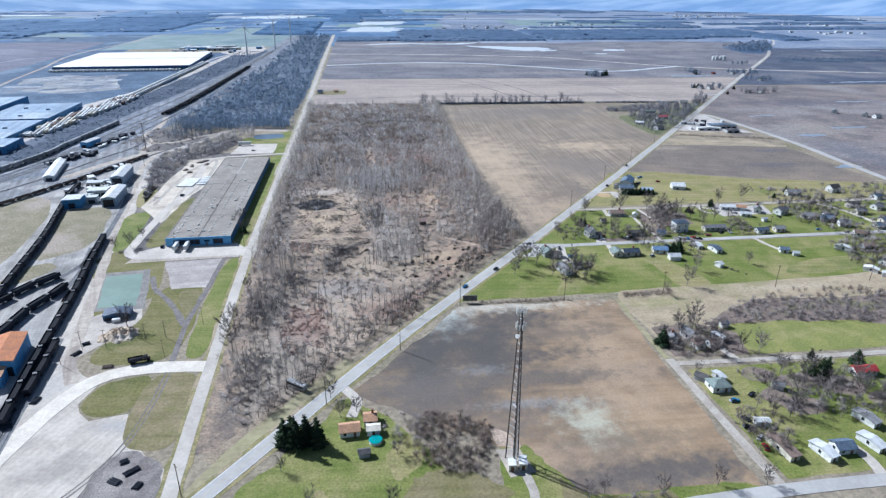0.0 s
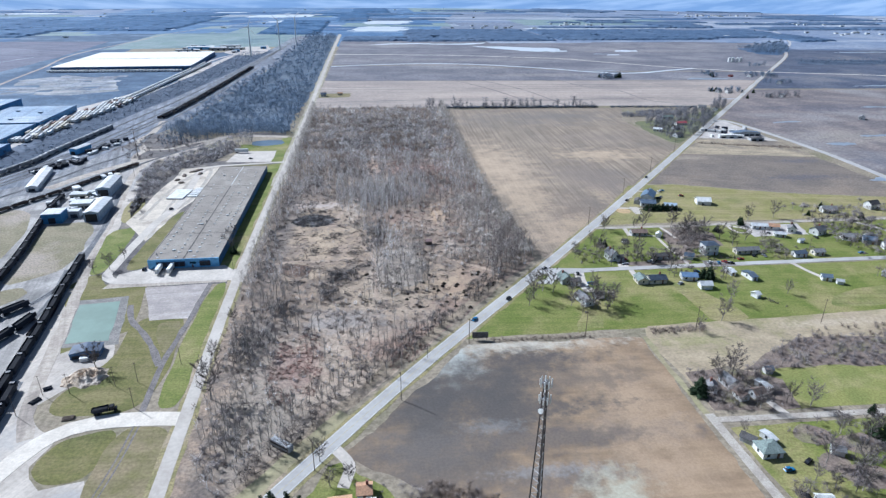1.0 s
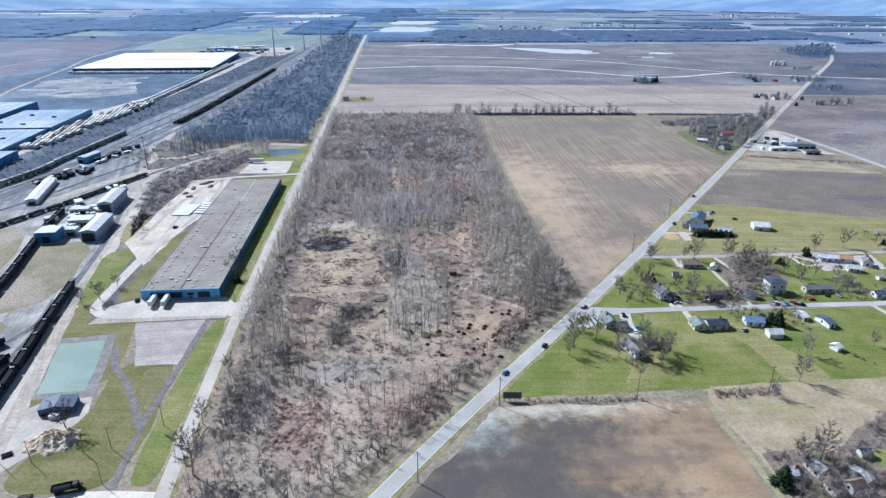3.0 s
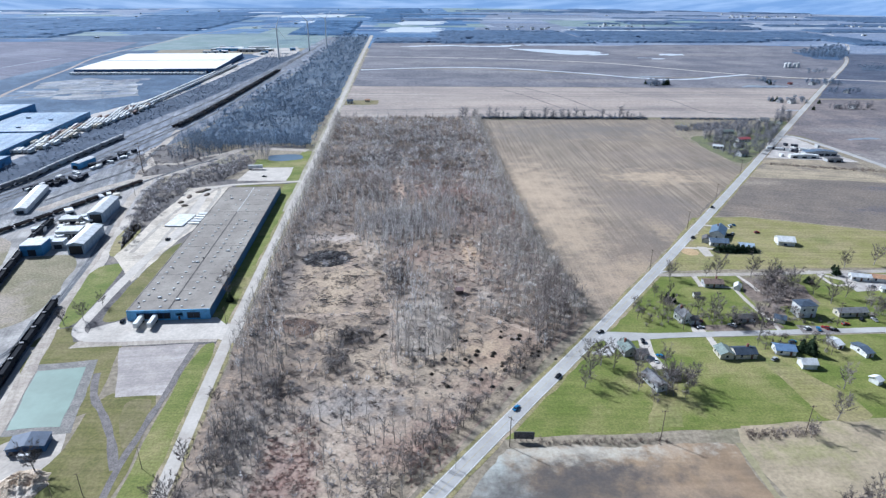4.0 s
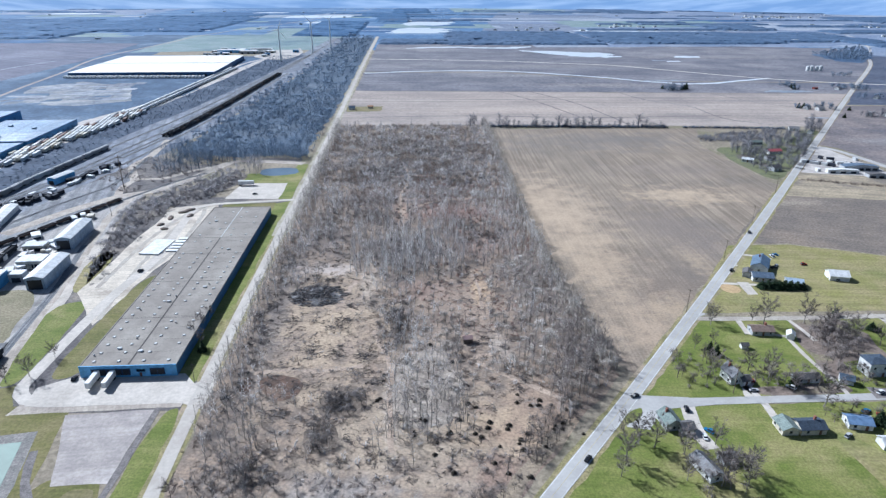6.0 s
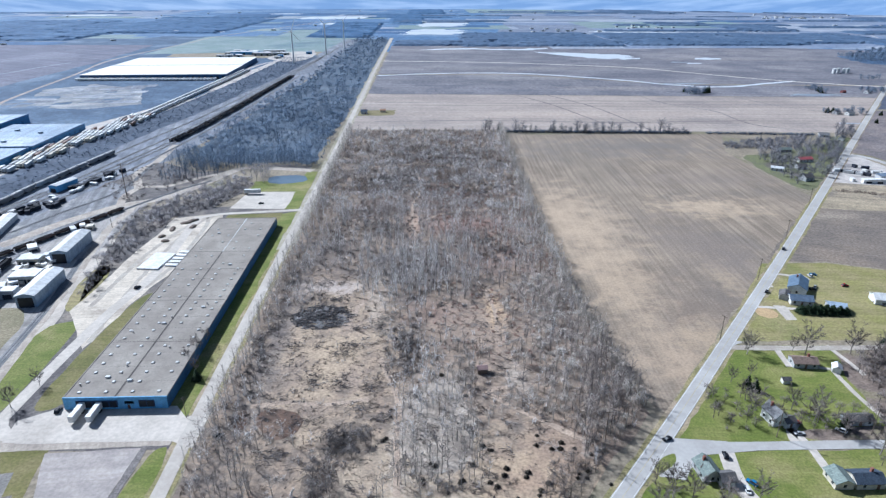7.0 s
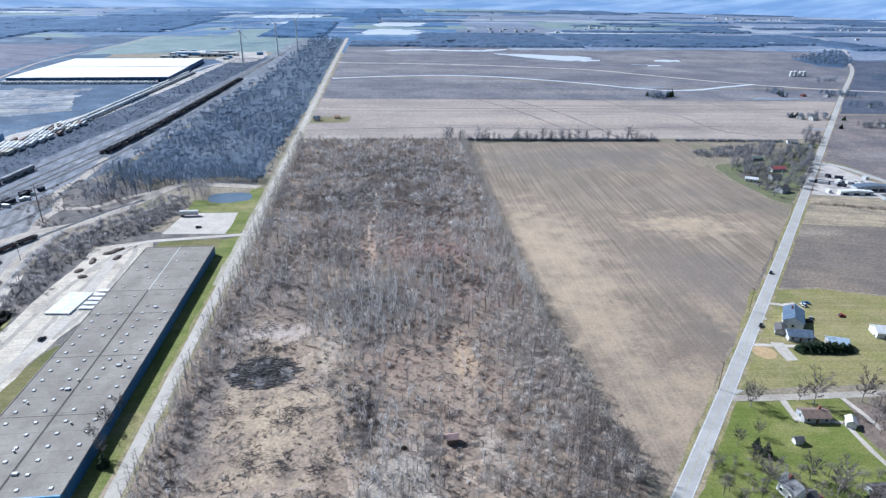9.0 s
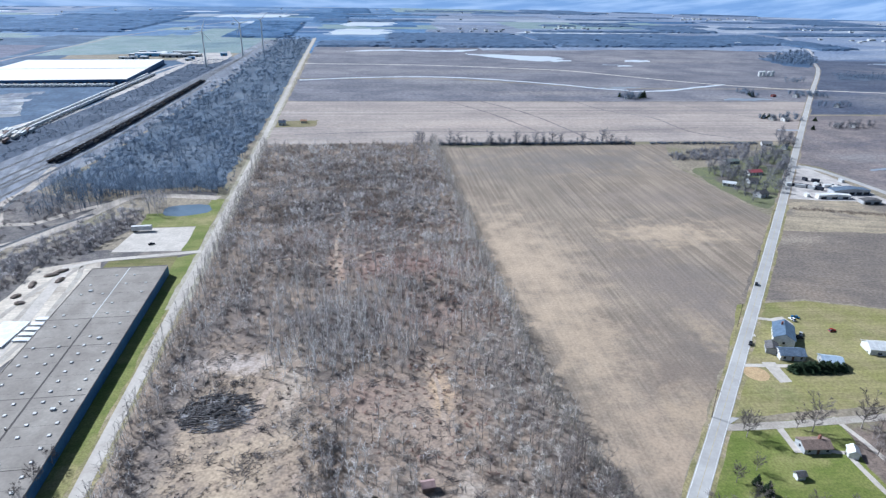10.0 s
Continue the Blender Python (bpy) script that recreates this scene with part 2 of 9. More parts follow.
def box(x0, x1, y0, y1, z0, z1, bm=None, bevel=0.0):
    bm = bm or bmesh.new()
    own = bmesh.ops.create_cube(bm, size=1.0)["verts"]
    for v in own:
        v.co = Vector((x0 + (v.co.x + 0.5) * (x1 - x0), y0 + (v.co.y + 0.5) * (y1 - y0), z0 + (v.co.z + 0.5) * (z1 - z0)))
    if bevel:
        edges = {e for v in own for e in v.link_edges}
        bmesh.ops.bevel(bm, geom=list(edges), offset=bevel, segments=1, affect="EDGES")
    return bm


def rod(p, q, r0, r1=None, sides=6, bm=None):
    """A tapered round bar from p to q."""
    bm = bm or bmesh.new()
    p, q = Vector(p), Vector(q)
    r1 = r0 if r1 is None else r1
    turn = (q - p).to_track_quat("Z", "Y").to_matrix()
    rings = [[bm.verts.new(c + turn @ Vector((r * math.cos(k * math.tau / sides), r * math.sin(k * math.tau / sides), 0))) for k in range(sides)] for c, r in ((p, r0), (q, r1))]
    for k in range(sides):
        bm.faces.new((rings[0][k], rings[0][(k + 1) % sides], rings[1][(k + 1) % sides], rings[1][k]))
    bm.faces.new(rings[0][::-1])
    bm.faces.new(rings[1])
    return bm


def slab_mesh(outline, z, thick=0.0):
    """A level face inside an outline, with a skirt of that thickness."""
    bm = bmesh.new()
    if sum(a[0] * b[1] - b[0] * a[1] for a, b in zip(outline, outline[1:] + outline[:1])) < 0:
        outline = outline[::-1]
    top = [bm.verts.new((x, y, z)) for x, y in outline]
    for tri in geometry.tessellate_polygon([[Vector((x, y, 0)) for x, y in outline]]):
        face = bm.faces.new([top[k] for k in tri])
        face.normal_update()
        if face.normal.z < 0:
            face.normal_flip()
    if thick:
        low = [bm.verts.new((x, y, z - thick)) for x, y in outline]
        for k in range(len(top)):
            bm.faces.new((top[k - 1], top[k], low[k], low[k - 1]))
    return bm


def ragged(corners, step=5.0, rough=1.0):
    """An outline through the corners with uneven edges."""
    out = []
    for (x0, y0), (x1, y1) in zip(corners, corners[1:] + corners[:1]):
        far = math.hypot(x1 - x0, y1 - y0)
        n = max(1, min(60, int(far / step)))
        for k in range(n):
            f = k / n
            x, y = x0 + (x1 - x0) * f, y0 + (y1 - y0) * f
            s = noise.noise_vector(Vector((x * 0.07, y * 0.07, 3.3))) * rough + noise.noise_vector(Vector((x * 0.3, y * 0.3, 7.1))) * rough * 0.4
            out.append((x + s.x, y + s.y))
    return out


def rounded(corners, rounds=3):
    """The outline with its corners cut into curves."""
    for _ in range(rounds):
        corners = [(a[0] + (b[0] - a[0]) * f, a[1] + (b[1] - a[1]) * f) for a, b in zip(corners, corners[1:] + corners[:1]) for f in (0.2, 0.8)]
    return corners


def land(name, corners, z, material, label, category="field", rough=1.0, step=5.0, thick=0.0):
    return tagged(part(name, slab_mesh(ragged(corners, step, rough) if rough else corners, z, thick), material), label, category, kind="structure")


def spline(points, step=6.0):
    """A smooth line through the points, in even steps."""
    pts = [Vector(p) for p in points]
    pts = [pts[0] * 2 - pts[1], *pts, pts[-1] * 2 - pts[-2]]
    out = []
    for a, b, c, d in zip(pts, pts[1:], pts[2:], pts[3:]):
        n = max(2, int((c - b).length / step))
        for k in range(n):
            f = k / n
            out.append(0.5 * (2 * b + (c - a) * f + (2 * a - 5 * b + 4 * c - d) * f * f + (3 * b - a - 3 * c + d) * f**3))
    out.append(pts[-2])
    return out


def ribbon_mesh(line, width, z, thick=0.1, rough=0.0, shift=0.0):
    bm = bmesh.new()
    rows = []
    for k, p in enumerate(line):
        d = (line[min(k + 1, len(line) - 1)] - line[max(k - 1, 0)]).normalized()
        n = Vector((d.y, -d.x))
        jig = [noise.noise(Vector((p.x * 0.21, p.y * 0.21, s))) * rough for s in (1.5, 8.5)]
        l, r = p + n * (shift - width / 2 + jig[0]), p + n * (shift + width / 2 + jig[1])
        rows.append([bm.verts.new((*q, h)) for q, h in ((l, z - thick), (l, z), (r, z), (r, z - thick))])
    for a, b in zip(rows, rows[1:]):
        for k in range(3):
            bm.faces.new((a[k], a[k + 1], b[k + 1], b[k]))
    bm.normal_update()
    for f in bm.faces:
        if f.normal.z < -0.5:
            bmesh.ops.reverse_faces(bm, faces=bm.faces[:])
            break
    return bm


def way(name, points, width, z, material, label, category="road", rough=0.15, step=6.0):
    return tagged(part(name, ribbon_mesh(spline(points, step), width, z, 0.12, rough), material), label, category, kind="structure")


# ---- ground, fields and roads ----
land("ground", [(-9000, -1500), (9000, -1500), (9000, 9000), (-9000, 9000)], 0.0, M_GROUND, "flat dry winter farmland reaching the horizon", "ground", rough=0)
M_TOWER_FIELD = surface("bare_patchy_soil", (0.325, 0.232, 0.145), (0.245, 0.174, 0.11), (0.185, 0.14, 0.10), size=16, grain=1.0, rows=(88, 3.0, 0.12), deep=0.12, fray=0.6, stains=(
    (28, 226, 50, 34, (0.085, 0.078, 0.073), 0.97), (84, 206, 60, 7, (0.13, 0.11, 0.10), 0.85), (72, 255, 36, 11, (0.09, 0.08, 0.075), 0.95), (80, 147, 50, 8, (0.12, 0.105, 0.095), 0.9), (70, 186, 30, 5, (0.15, 0.125, 0.11), 0.8),
    (20, 203, 30, 18, (0.13, 0.115, 0.105), 0.9), (66, 267, 50, 6, (0.46, 0.42, 0.345), 0.97), (37, 257, 12, 16, (0.40, 0.41, 0.375), 0.97), (102, 212, 20, 55, (0.39, 0.285, 0.19), 0.7), (60, 160, 30, 10, (0.36, 0.265, 0.18), 0.6), (46, 240, 40, 22, (0.088, 0.08, 0.075), 0.95), (80, 177, 11, 14, (0.42, 0.40, 0.31), 0.9), (30, 190, 40, 12, (0.13, 0.11, 0.095), 0.8), (62, 222, 40, 6, (0.10, 0.088, 0.08), 0.85), (100, 150, 40, 7, (0.11, 0.095, 0.085), 0.9), (70, 205, 34, 5, (0.15, 0.122, 0.098), 0.85), (92, 240, 26, 8, (0.17, 0.135, 0.105), 0.8), (90, 165, 26, 6, (0.19, 0.15, 0.11), 0.7), (50, 176, 14, 7, (0.17, 0.14, 0.115), 0.8), (46, 214, 12, 4, (0.22, 0.22, 0.22), 0.5), (60, 190, 20, 3, (0.27, 0.26, 0.25), 0.6)))
land("field_south", [(-9, 204), (45, 270), (126, 268), (124, 139), (94, 140.5), (78, 139), (64, 143), (56, 156), (40, 172), (12, 190)], 0.03, M_TOWER_FIELD, "bare brown ploughed field with dark and pale patches", rough=2.5, step=3)
M_PLOUGHED = surface("ploughed_soil", (0.292, 0.236, 0.178), (0.242, 0.195, 0.148), (0.210, 0.176, 0.142), size=26, grain=1.2, rows=(-2, 2.3, 0.25), deep=0.2, fray=0.0, stains=(
    (118, 560, 32, 80, (0.46, 0.355, 0.25), 0.92), (222, 590, 40, 22, (0.50, 0.385, 0.265), 0.8), (150, 440, 26, 30, (0.19, 0.15, 0.12), 0.85), (185, 520, 30, 60, (0.225, 0.185, 0.155), 0.75),
    (220, 770, 120, 44, (0.19, 0.165, 0.145), 0.85), (120, 470, 18, 50, (0.44, 0.338, 0.235), 0.82), (125, 395, 20, 26, (0.41, 0.312, 0.22), 0.8), (172, 452, 10, 30, (0.175, 0.145, 0.12), 0.7), (200, 505, 16, 40, (0.185, 0.155, 0.135), 0.6), (150, 412, 16, 16, (0.42, 0.32, 0.215), 0.7), (182, 470, 8, 22, (0.38, 0.295, 0.205), 0.7), (160, 690, 18, 90, (0.235, 0.195, 0.15), 0.6), (250, 660, 60, 30, (0.25, 0.205, 0.17), 0.6)))
land("field_middle", [(106, 360), (170, 437), (240, 522), (314, 612), (310, 690), (311, 752), (342, 827), (104, 829), (97, 600), (95, 450), (99, 372)], 0.03, M_PLOUGHED, "large bare ploughed field with straight furrows", rough=1.5)
M_WOOD_FLOOR = surface("leaf_litter_with_shade", (0.315, 0.24, 0.178), (0.20, 0.16, 0.128), (0.15, 0.125, 0.107), size=4.5, grain=1.2, deep=0.35, stains=(
    (-4, 262, 54, 44, (0.445, 0.36, 0.28), 0.88), (-30, 215, 26, 26, (0.33, 0.28, 0.225), 0.7),
    (-26, 405, 30, 68, (0.455, 0.355, 0.248), 0.86), (-40, 390, 9, 12, (0.24, 0.19, 0.155), 0.7), (-18, 425, 10, 8, (0.27, 0.21, 0.17), 0.7), (-30, 365, 12, 6, (0.25, 0.195, 0.155), 0.7), (-14, 385, 7, 10, (0.29, 0.225, 0.18), 0.7), (15, 330, 40, 26, (0.43, 0.345, 0.25), 0.85), (52, 332, 28, 20, (0.43, 0.325, 0.22), 0.9), (48, 326, 12, 7, (0.34, 0.24, 0.17), 0.6), (53, 384, 5, 14, (0.42, 0.36, 0.30), 0.8), (6, 345, 4, 30, (0.42, 0.36, 0.30), 0.8), (-31, 261, 11, 13, (0.27, 0.165, 0.13), 0.85), (12, 267, 12, 8, (0.27, 0.175, 0.14), 0.75), (30, 284, 16, 8, (0.30, 0.20, 0.155), 0.7), (-40, 240, 16, 40, (0.29, 0.25, 0.205), 0.8), (10, 262, 36, 14, (0.36, 0.29, 0.215), 0.7),
    # darkest stains, under thick trees, also paint in the shade between them
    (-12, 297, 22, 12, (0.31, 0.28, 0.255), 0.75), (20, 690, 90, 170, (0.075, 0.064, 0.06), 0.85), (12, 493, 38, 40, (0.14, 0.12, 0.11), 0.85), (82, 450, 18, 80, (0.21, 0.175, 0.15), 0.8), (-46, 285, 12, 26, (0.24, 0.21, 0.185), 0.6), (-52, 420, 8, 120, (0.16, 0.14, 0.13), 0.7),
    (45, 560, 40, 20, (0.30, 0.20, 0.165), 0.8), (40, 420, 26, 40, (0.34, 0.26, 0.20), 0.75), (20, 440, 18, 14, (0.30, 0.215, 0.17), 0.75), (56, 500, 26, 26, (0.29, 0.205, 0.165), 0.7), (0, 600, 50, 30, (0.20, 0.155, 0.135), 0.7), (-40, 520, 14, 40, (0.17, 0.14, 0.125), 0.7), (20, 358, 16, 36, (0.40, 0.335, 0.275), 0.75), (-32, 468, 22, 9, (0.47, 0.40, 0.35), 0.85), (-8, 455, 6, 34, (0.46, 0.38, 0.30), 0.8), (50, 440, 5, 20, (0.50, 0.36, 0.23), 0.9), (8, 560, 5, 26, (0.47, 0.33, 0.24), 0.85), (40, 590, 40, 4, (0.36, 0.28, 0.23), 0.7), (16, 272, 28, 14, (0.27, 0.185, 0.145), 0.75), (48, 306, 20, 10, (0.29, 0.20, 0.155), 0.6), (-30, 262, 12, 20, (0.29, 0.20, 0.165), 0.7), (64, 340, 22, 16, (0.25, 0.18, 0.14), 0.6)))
land("woodland_floor", [(-64, 176), (-46, 180), (10, 250), (100, 360), (94, 440), (96, 600), (104, 852), (-66, 856), (-66, 400)], 0.03, M_WOOD_FLOOR, "woodland floor of pale dry grass and leaf litter, tree shade painted in", "ground", rough=1.5)

# east of the diagonal road
land("grass_junction", [(44, 275), (132, 276), (150, 338), (104, 338), (90, 329)], 0.04, M_LAWN, "mown green lawn with faint stripes", "lawn")
land("grass_middle", [(130, 277), (240, 279), (236, 336), (140, 338)], 0.05, M_LAWN, "mown green lawn behind houses", "lawn")
land("grass_far_east", [(240, 279), (428, 292), (428, 333), (236, 336)], 0.045, M_LAWN, "green lawn with garden plots", "lawn")
M_DRYSTRIP = surface("tan_rough_grass", (0.40, 0.325, 0.22), (0.325, 0.265, 0.18), (0.27, 0.24, 0.13), size=9, grain=1.4, rows=(88, 4.0, 0.1), deep=0.2, fray=0.5, stains=((150, 262, 22, 6, (0.26, 0.25, 0.11), 0.7), (225, 271, 30, 4, (0.46, 0.38, 0.28), 0.8), (180, 250, 16, 7, (0.30, 0.25, 0.17), 0.7)))
land("stubble_strip", [(132, 212), (128, 268), (131, 278), (420, 288), (420, 232), (160, 236)], 0.035, M_DRYSTRIP, "strip of straw coloured rough grass", rough=1.5)
M_PADDOCK = surface("paddock_grass", (0.235, 0.235, 0.075), (0.185, 0.20, 0.06), (0.30, 0.27, 0.12), size=9, grain=0.9, deep=0.25)
land("grass_pasture", [(155, 211), (250, 209), (250, 240), (165, 238)], 0.05, M_PADDOCK, "bright green paddock grass", "lawn")
land("grass_south_east", [(132, 204), (260, 202), (260, 141), (134, 140)], 0.04, M_LAWN, "patchy green garden grass around houses", "lawn")
land("grass_block", [(101, 342), (428, 341), (428, 399), (152, 405)], 0.04, M_LAWN, "green gardens between the houses", "lawn")
land("grass_park", [(152, 409), (428, 404), (428, 438), (330, 460), (250, 492), (212, 492)], 0.04, M_LAWN_PALE, "pale green open park grass", "lawn")
M_BROWN_FIELD = surface("dark_bare_soil", (0.205, 0.17, 0.14), (0.165, 0.14, 0.12), (0.25, 0.20, 0.155), size=25, grain=1.6, rows=(70, 4, 0.08), stains=((370, 500, 40, 10, (0.12, 0.11, 0.12), 0.8), (300, 570, 30, 8, (0.33, 0.28, 0.22), 0.7), (400, 550, 24, 8, (0.13, 0.12, 0.13), 0.8)))
land("field_dark", [(214, 494), (250, 494), (330, 462), (428, 440), (428, 560), (320, 588), (292, 586)], 0.035, M_BROWN_FIELD, "dark bare field of damp soil", rough=1.5)
M_TAN_FIELD = surface("pale_stubble", (0.40, 0.33, 0.23), (0.30, 0.25, 0.18), (0.20, 0.17, 0.14), size=20, grain=1.6, rows=(75, 5, 0.2))
land("field_stubble", [(294, 588), (430, 562), (428, 640), (338, 640)], 0.04, M_TAN_FIELD, "pale stubble field with a strip of brush", rough=2)
M_STORAGE_PALE = surface("pale_depot_gravel", (0.50, 0.46, 0.42), (0.40, 0.365, 0.335), (0.27, 0.25, 0.24), size=9, grain=1.6, deep=0.16)
land("yard_depot", [(348, 650), (432, 628), (430, 740), (402, 722)], 0.05, M_STORAGE_PALE, "gravel yard of a roadside depot", "yard", rough=2)
# far soil: base colours cooled to hold some haze
M_FIELD_BLUE = surface("hazed_far_soil", (0.195, 0.188, 0.205), (0.140, 0.138, 0.160), (0.255, 0.240, 0.245), size=70, grain=5, rows=(87, 9, 0.16), edge=(0.42, 0.58), fray=0.2, stains=((120, 1230, 190, 26, (0.12, 0.118, 0.135), 0.8), (330, 1150, 120, 22, (0.28, 0.25, 0.235), 0.7), (250, 1400, 240, 30, (0.255, 0.235, 0.225), 0.7), (560, 1330, 160, 40, (0.125, 0.122, 0.14), 0.7), (700, 1560, 200, 40, (0.27, 0.245, 0.235), 0.6)))
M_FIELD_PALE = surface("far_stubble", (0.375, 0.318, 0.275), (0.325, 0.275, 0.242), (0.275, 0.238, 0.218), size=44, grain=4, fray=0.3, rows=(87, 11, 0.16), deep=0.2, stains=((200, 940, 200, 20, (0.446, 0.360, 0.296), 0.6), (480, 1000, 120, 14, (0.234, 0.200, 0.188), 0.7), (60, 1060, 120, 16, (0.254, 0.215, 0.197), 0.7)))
M_FIELD_EAST = surface("mauve_brown_soil", (0.232, 0.196, 0.184), (0.160, 0.141, 0.142), (0.251, 0.231, 0.226), size=42, grain=3, rows=(95, 7, 0.08), edge=(0.42, 0.58), stains=((520, 640, 60, 40, (0.298, 0.266, 0.231), 0.7), (620, 800, 120, 30, (0.121, 0.113, 0.131), 0.8), (480, 520, 30, 60, (0.140, 0.138, 0.158), 0.8), (760, 620, 120, 30, (0.130, 0.118, 0.131), 0.8)))
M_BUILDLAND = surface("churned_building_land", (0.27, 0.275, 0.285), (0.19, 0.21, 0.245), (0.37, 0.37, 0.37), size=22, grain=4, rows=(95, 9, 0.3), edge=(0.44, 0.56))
# navy base colour stands for cloud shade and haze on this field
M_FIELD_SHADED = surface("cloud_shaded_soil", (0.105, 0.115, 0.152), (0.072, 0.084, 0.122), (0.17, 0.168, 0.185), size=60, grain=5, rows=(88, 7, 0.1))
# green shifted towards blue for the air in between
M_FIELD_GREEN = surface("hazed_far_wheat", (0.180, 0.250, 0.245), (0.230, 0.285, 0.290), (0.125, 0.185, 0.215), size=60, grain=5, rows=(88, 12, 0.12))
land("field_east", [(442, 440), (1400, 440), (1400, 900), (606, 958), (432, 744), (444, 730), (452, 585)], 0.03, M_FIELD_EAST, "wide bare field with dark patches and puddles", rough=3, step=20)
land("field_north_east", [(614, 966), (1412, 912), (1900, 1480), (1082, 1572), (966, 1396), (694, 1066)], 0.03, M_FIELD_SHADED, "field beside the far road, painted dark for cloud shade", rough=4, step=20)
land("field_north", [(-66, 858), (491, 830), (634, 1005), (675, 1055), (-64, 1100)], 0.03, M_FIELD_PALE, "pale stubble field with drainage lines", rough=3, step=15)
land("field_north_dark", [(-64, 1102), (677, 1057), (764, 1165), (424, 1188), (182, 1305), (-63, 1310)], 0.03, M_FIELD_BLUE, "bare field beside a drainage canal", rough=3, step=15)
land("field_far", [(-63, 1318), (182, 1314), (424, 1196), (770, 1172), (960, 1400), (1075, 1570), (1180, 1760), (620, 1890), (-62, 1880)], 0.03, M_FIELD_BLUE, "far bare field with flooded hollows", rough=4, step=20)

# mauve tone is haze painted over the eastern plain
M_MAUVE_PLAIN = surface("hazed_mauve_plain", (0.205, 0.228, 0.285), (0.150, 0.178, 0.240), (0.110, 0.148, 0.225), size=110, grain=12, edge=(0.42, 0.58))
land("plain_north", [(-4900, 2150), (-700, 2150), (-200, 2085), (-60, 1705), (610, 1645), (965, 1415), (1410, 905), (4900, 905), (8900, 2400), (8900, 8900), (-8900, 8900), (-8900, 2150)], 0.015, M_FARPLAIN, "wide winter plain with blue haze painted in", "ground", rough=0)
land("plain_east", [(140, 1720), (610, 1650), (968, 1420), (1412, 915), (4800, 905), (4800, 4800), (700, 4800), (260, 2300)], 0.018, M_MAUVE_PLAIN, "wide winter plain with mauve haze painted in", "ground", rough=0)
land("plain_west", [(-8900, 2150), (-4900, 300), (-420, 420), (-300, 640), (-330, 1010), (-300, 1300), (-205, 1660), (-330, 1580), (-640, 1620), (-700, 2150)], 0.015, M_WASTE, "industrial wasteland with blue haze painted in", "ground", rough=0)

M_CORNER = surface("dull_garden_grass", (0.135, 0.14, 0.08), (0.165, 0.175, 0.085), (0.12, 0.105, 0.095), size=9, grain=1.2)
land("corner_lawn", rounded([(317, 622), (313, 690), (318, 738), (350, 740), (440, 792), (455, 815), (480, 806), (345, 648)]), 0.045, M_CORNER, "dull green gardens by the far crossroads", "lawn", rough=2)
land("west_grass", [(-170, 345), (-72, 345), (-72, 600), (-150, 600), (-172, 520)], 0.022, M_SCRUB_GROUND, "dark rough scrub ground behind the warehouse", "lawn", rough=1)
land("roadside_tan", [(-64, 150), (-58, 165), (-45, 186), (-10, 230), (-6, 226), (-52, 164)], 0.05, M_STUBBLE, "dry straw grass between the roads", "verge", rough=1)

M_TANSTRIP = surface("dry_verge_grass", (0.31, 0.25, 0.18), (0.25, 0.20, 0.145), (0.20, 0.165, 0.13), size=6, grain=0.9)
way("wood_verge", [(-56, 172), (-28, 207), (2, 246), (40, 293), (72, 331)], 6, 0.046, M_TANSTRIP, "dry straw verge below the wood", "verge", 2.5)
for pts in ([(150, 1095), (190, 1010), (215, 930), (228, 880)], [(196, 1095), (240, 1000), (262, 905), (270, 850)], [(330, 1085), (352, 1010), (392, 960), (400, 880), (440, 842)], [(470, 1060), (505, 980), (560, 930)], [(-40, 900), (90, 905), (250, 890), (420, 900)], [(-50, 1030), (120, 1020), (330, 1012), (560, 1000)]):
    way("drain_line", pts, 2.6, 0.05, M_FIELD_EAST, "dark damp drain line across stubble", "track", 1.2, 10)
# roads
LEFT_ROAD = [(-60, 60), (-62, 120), (-65, 163), (-68, 260), (-70, 360), (-70, 520), (-69, 640), (-71, 1060), (-73, 1500), (-73, 2140)]
RIGHT_ROAD = [(-130, 60), (-92, 108), (-50, 162), (17, 248), (104, 350), (212, 480), (341, 638), (700, 1080), (960, 1398), (1092, 1590), (1210, 1745), (1385, 2030), (1490, 2250)]
M_SHOULDER = surface("pale_straw_shoulder", (0.42, 0.385, 0.31), (0.33, 0.30, 0.23), (0.27, 0.25, 0.16), size=5, grain=1.0)
way("verge_left", LEFT_ROAD[:6], 8.0, 0.07, M_VERGE, "pale grassy verge along the lane", "verge", 1.2)
way("verge_left", LEFT_ROAD[5:], 10.2, 0.07, M_SHOULDER, "pale straw verge along the lane", "verge", 1.2)
way("verge_right", RIGHT_ROAD[6:], 8.4, 0.068, M_TANSTRIP, "dull dry verge along the far main road", "verge", 1.0)
way("verge_right", RIGHT_ROAD[:7], 9.4, 0.07, M_VERGE, "green grassy verge along the main road", "verge", 1.0)
way("road_left", LEFT_ROAD, 5.0, 0.14, M_LANE, "straight narrow worn asphalt lane", "road")
way("road_right", RIGHT_ROAD, 6.1, 0.16, M_ASPHALT, "two lane diagonal asphalt main road", "road")
for side in (-2.7, 2.7):
    tagged(part("lane_marking", ribbon_mesh(spline(RIGHT_ROAD), 0.16, 0.172, 0.005, 0, side), M_WHITE_LINE), "worn white edge line", "road marking", kind="structure")
tagged(part("centre_marking", ribbon_mesh(spline(RIGHT_ROAD), 0.2, 0.173, 0.005), M_YELLOW_LINE), "worn yellow centre line", "road marking", kind="structure")
way("road_cross", [(98, 341.5), (118, 340.5), (227, 339.5), (520, 336)], 4.4, 0.13, M_ASPHALT, "village side street of pale asphalt", "road")
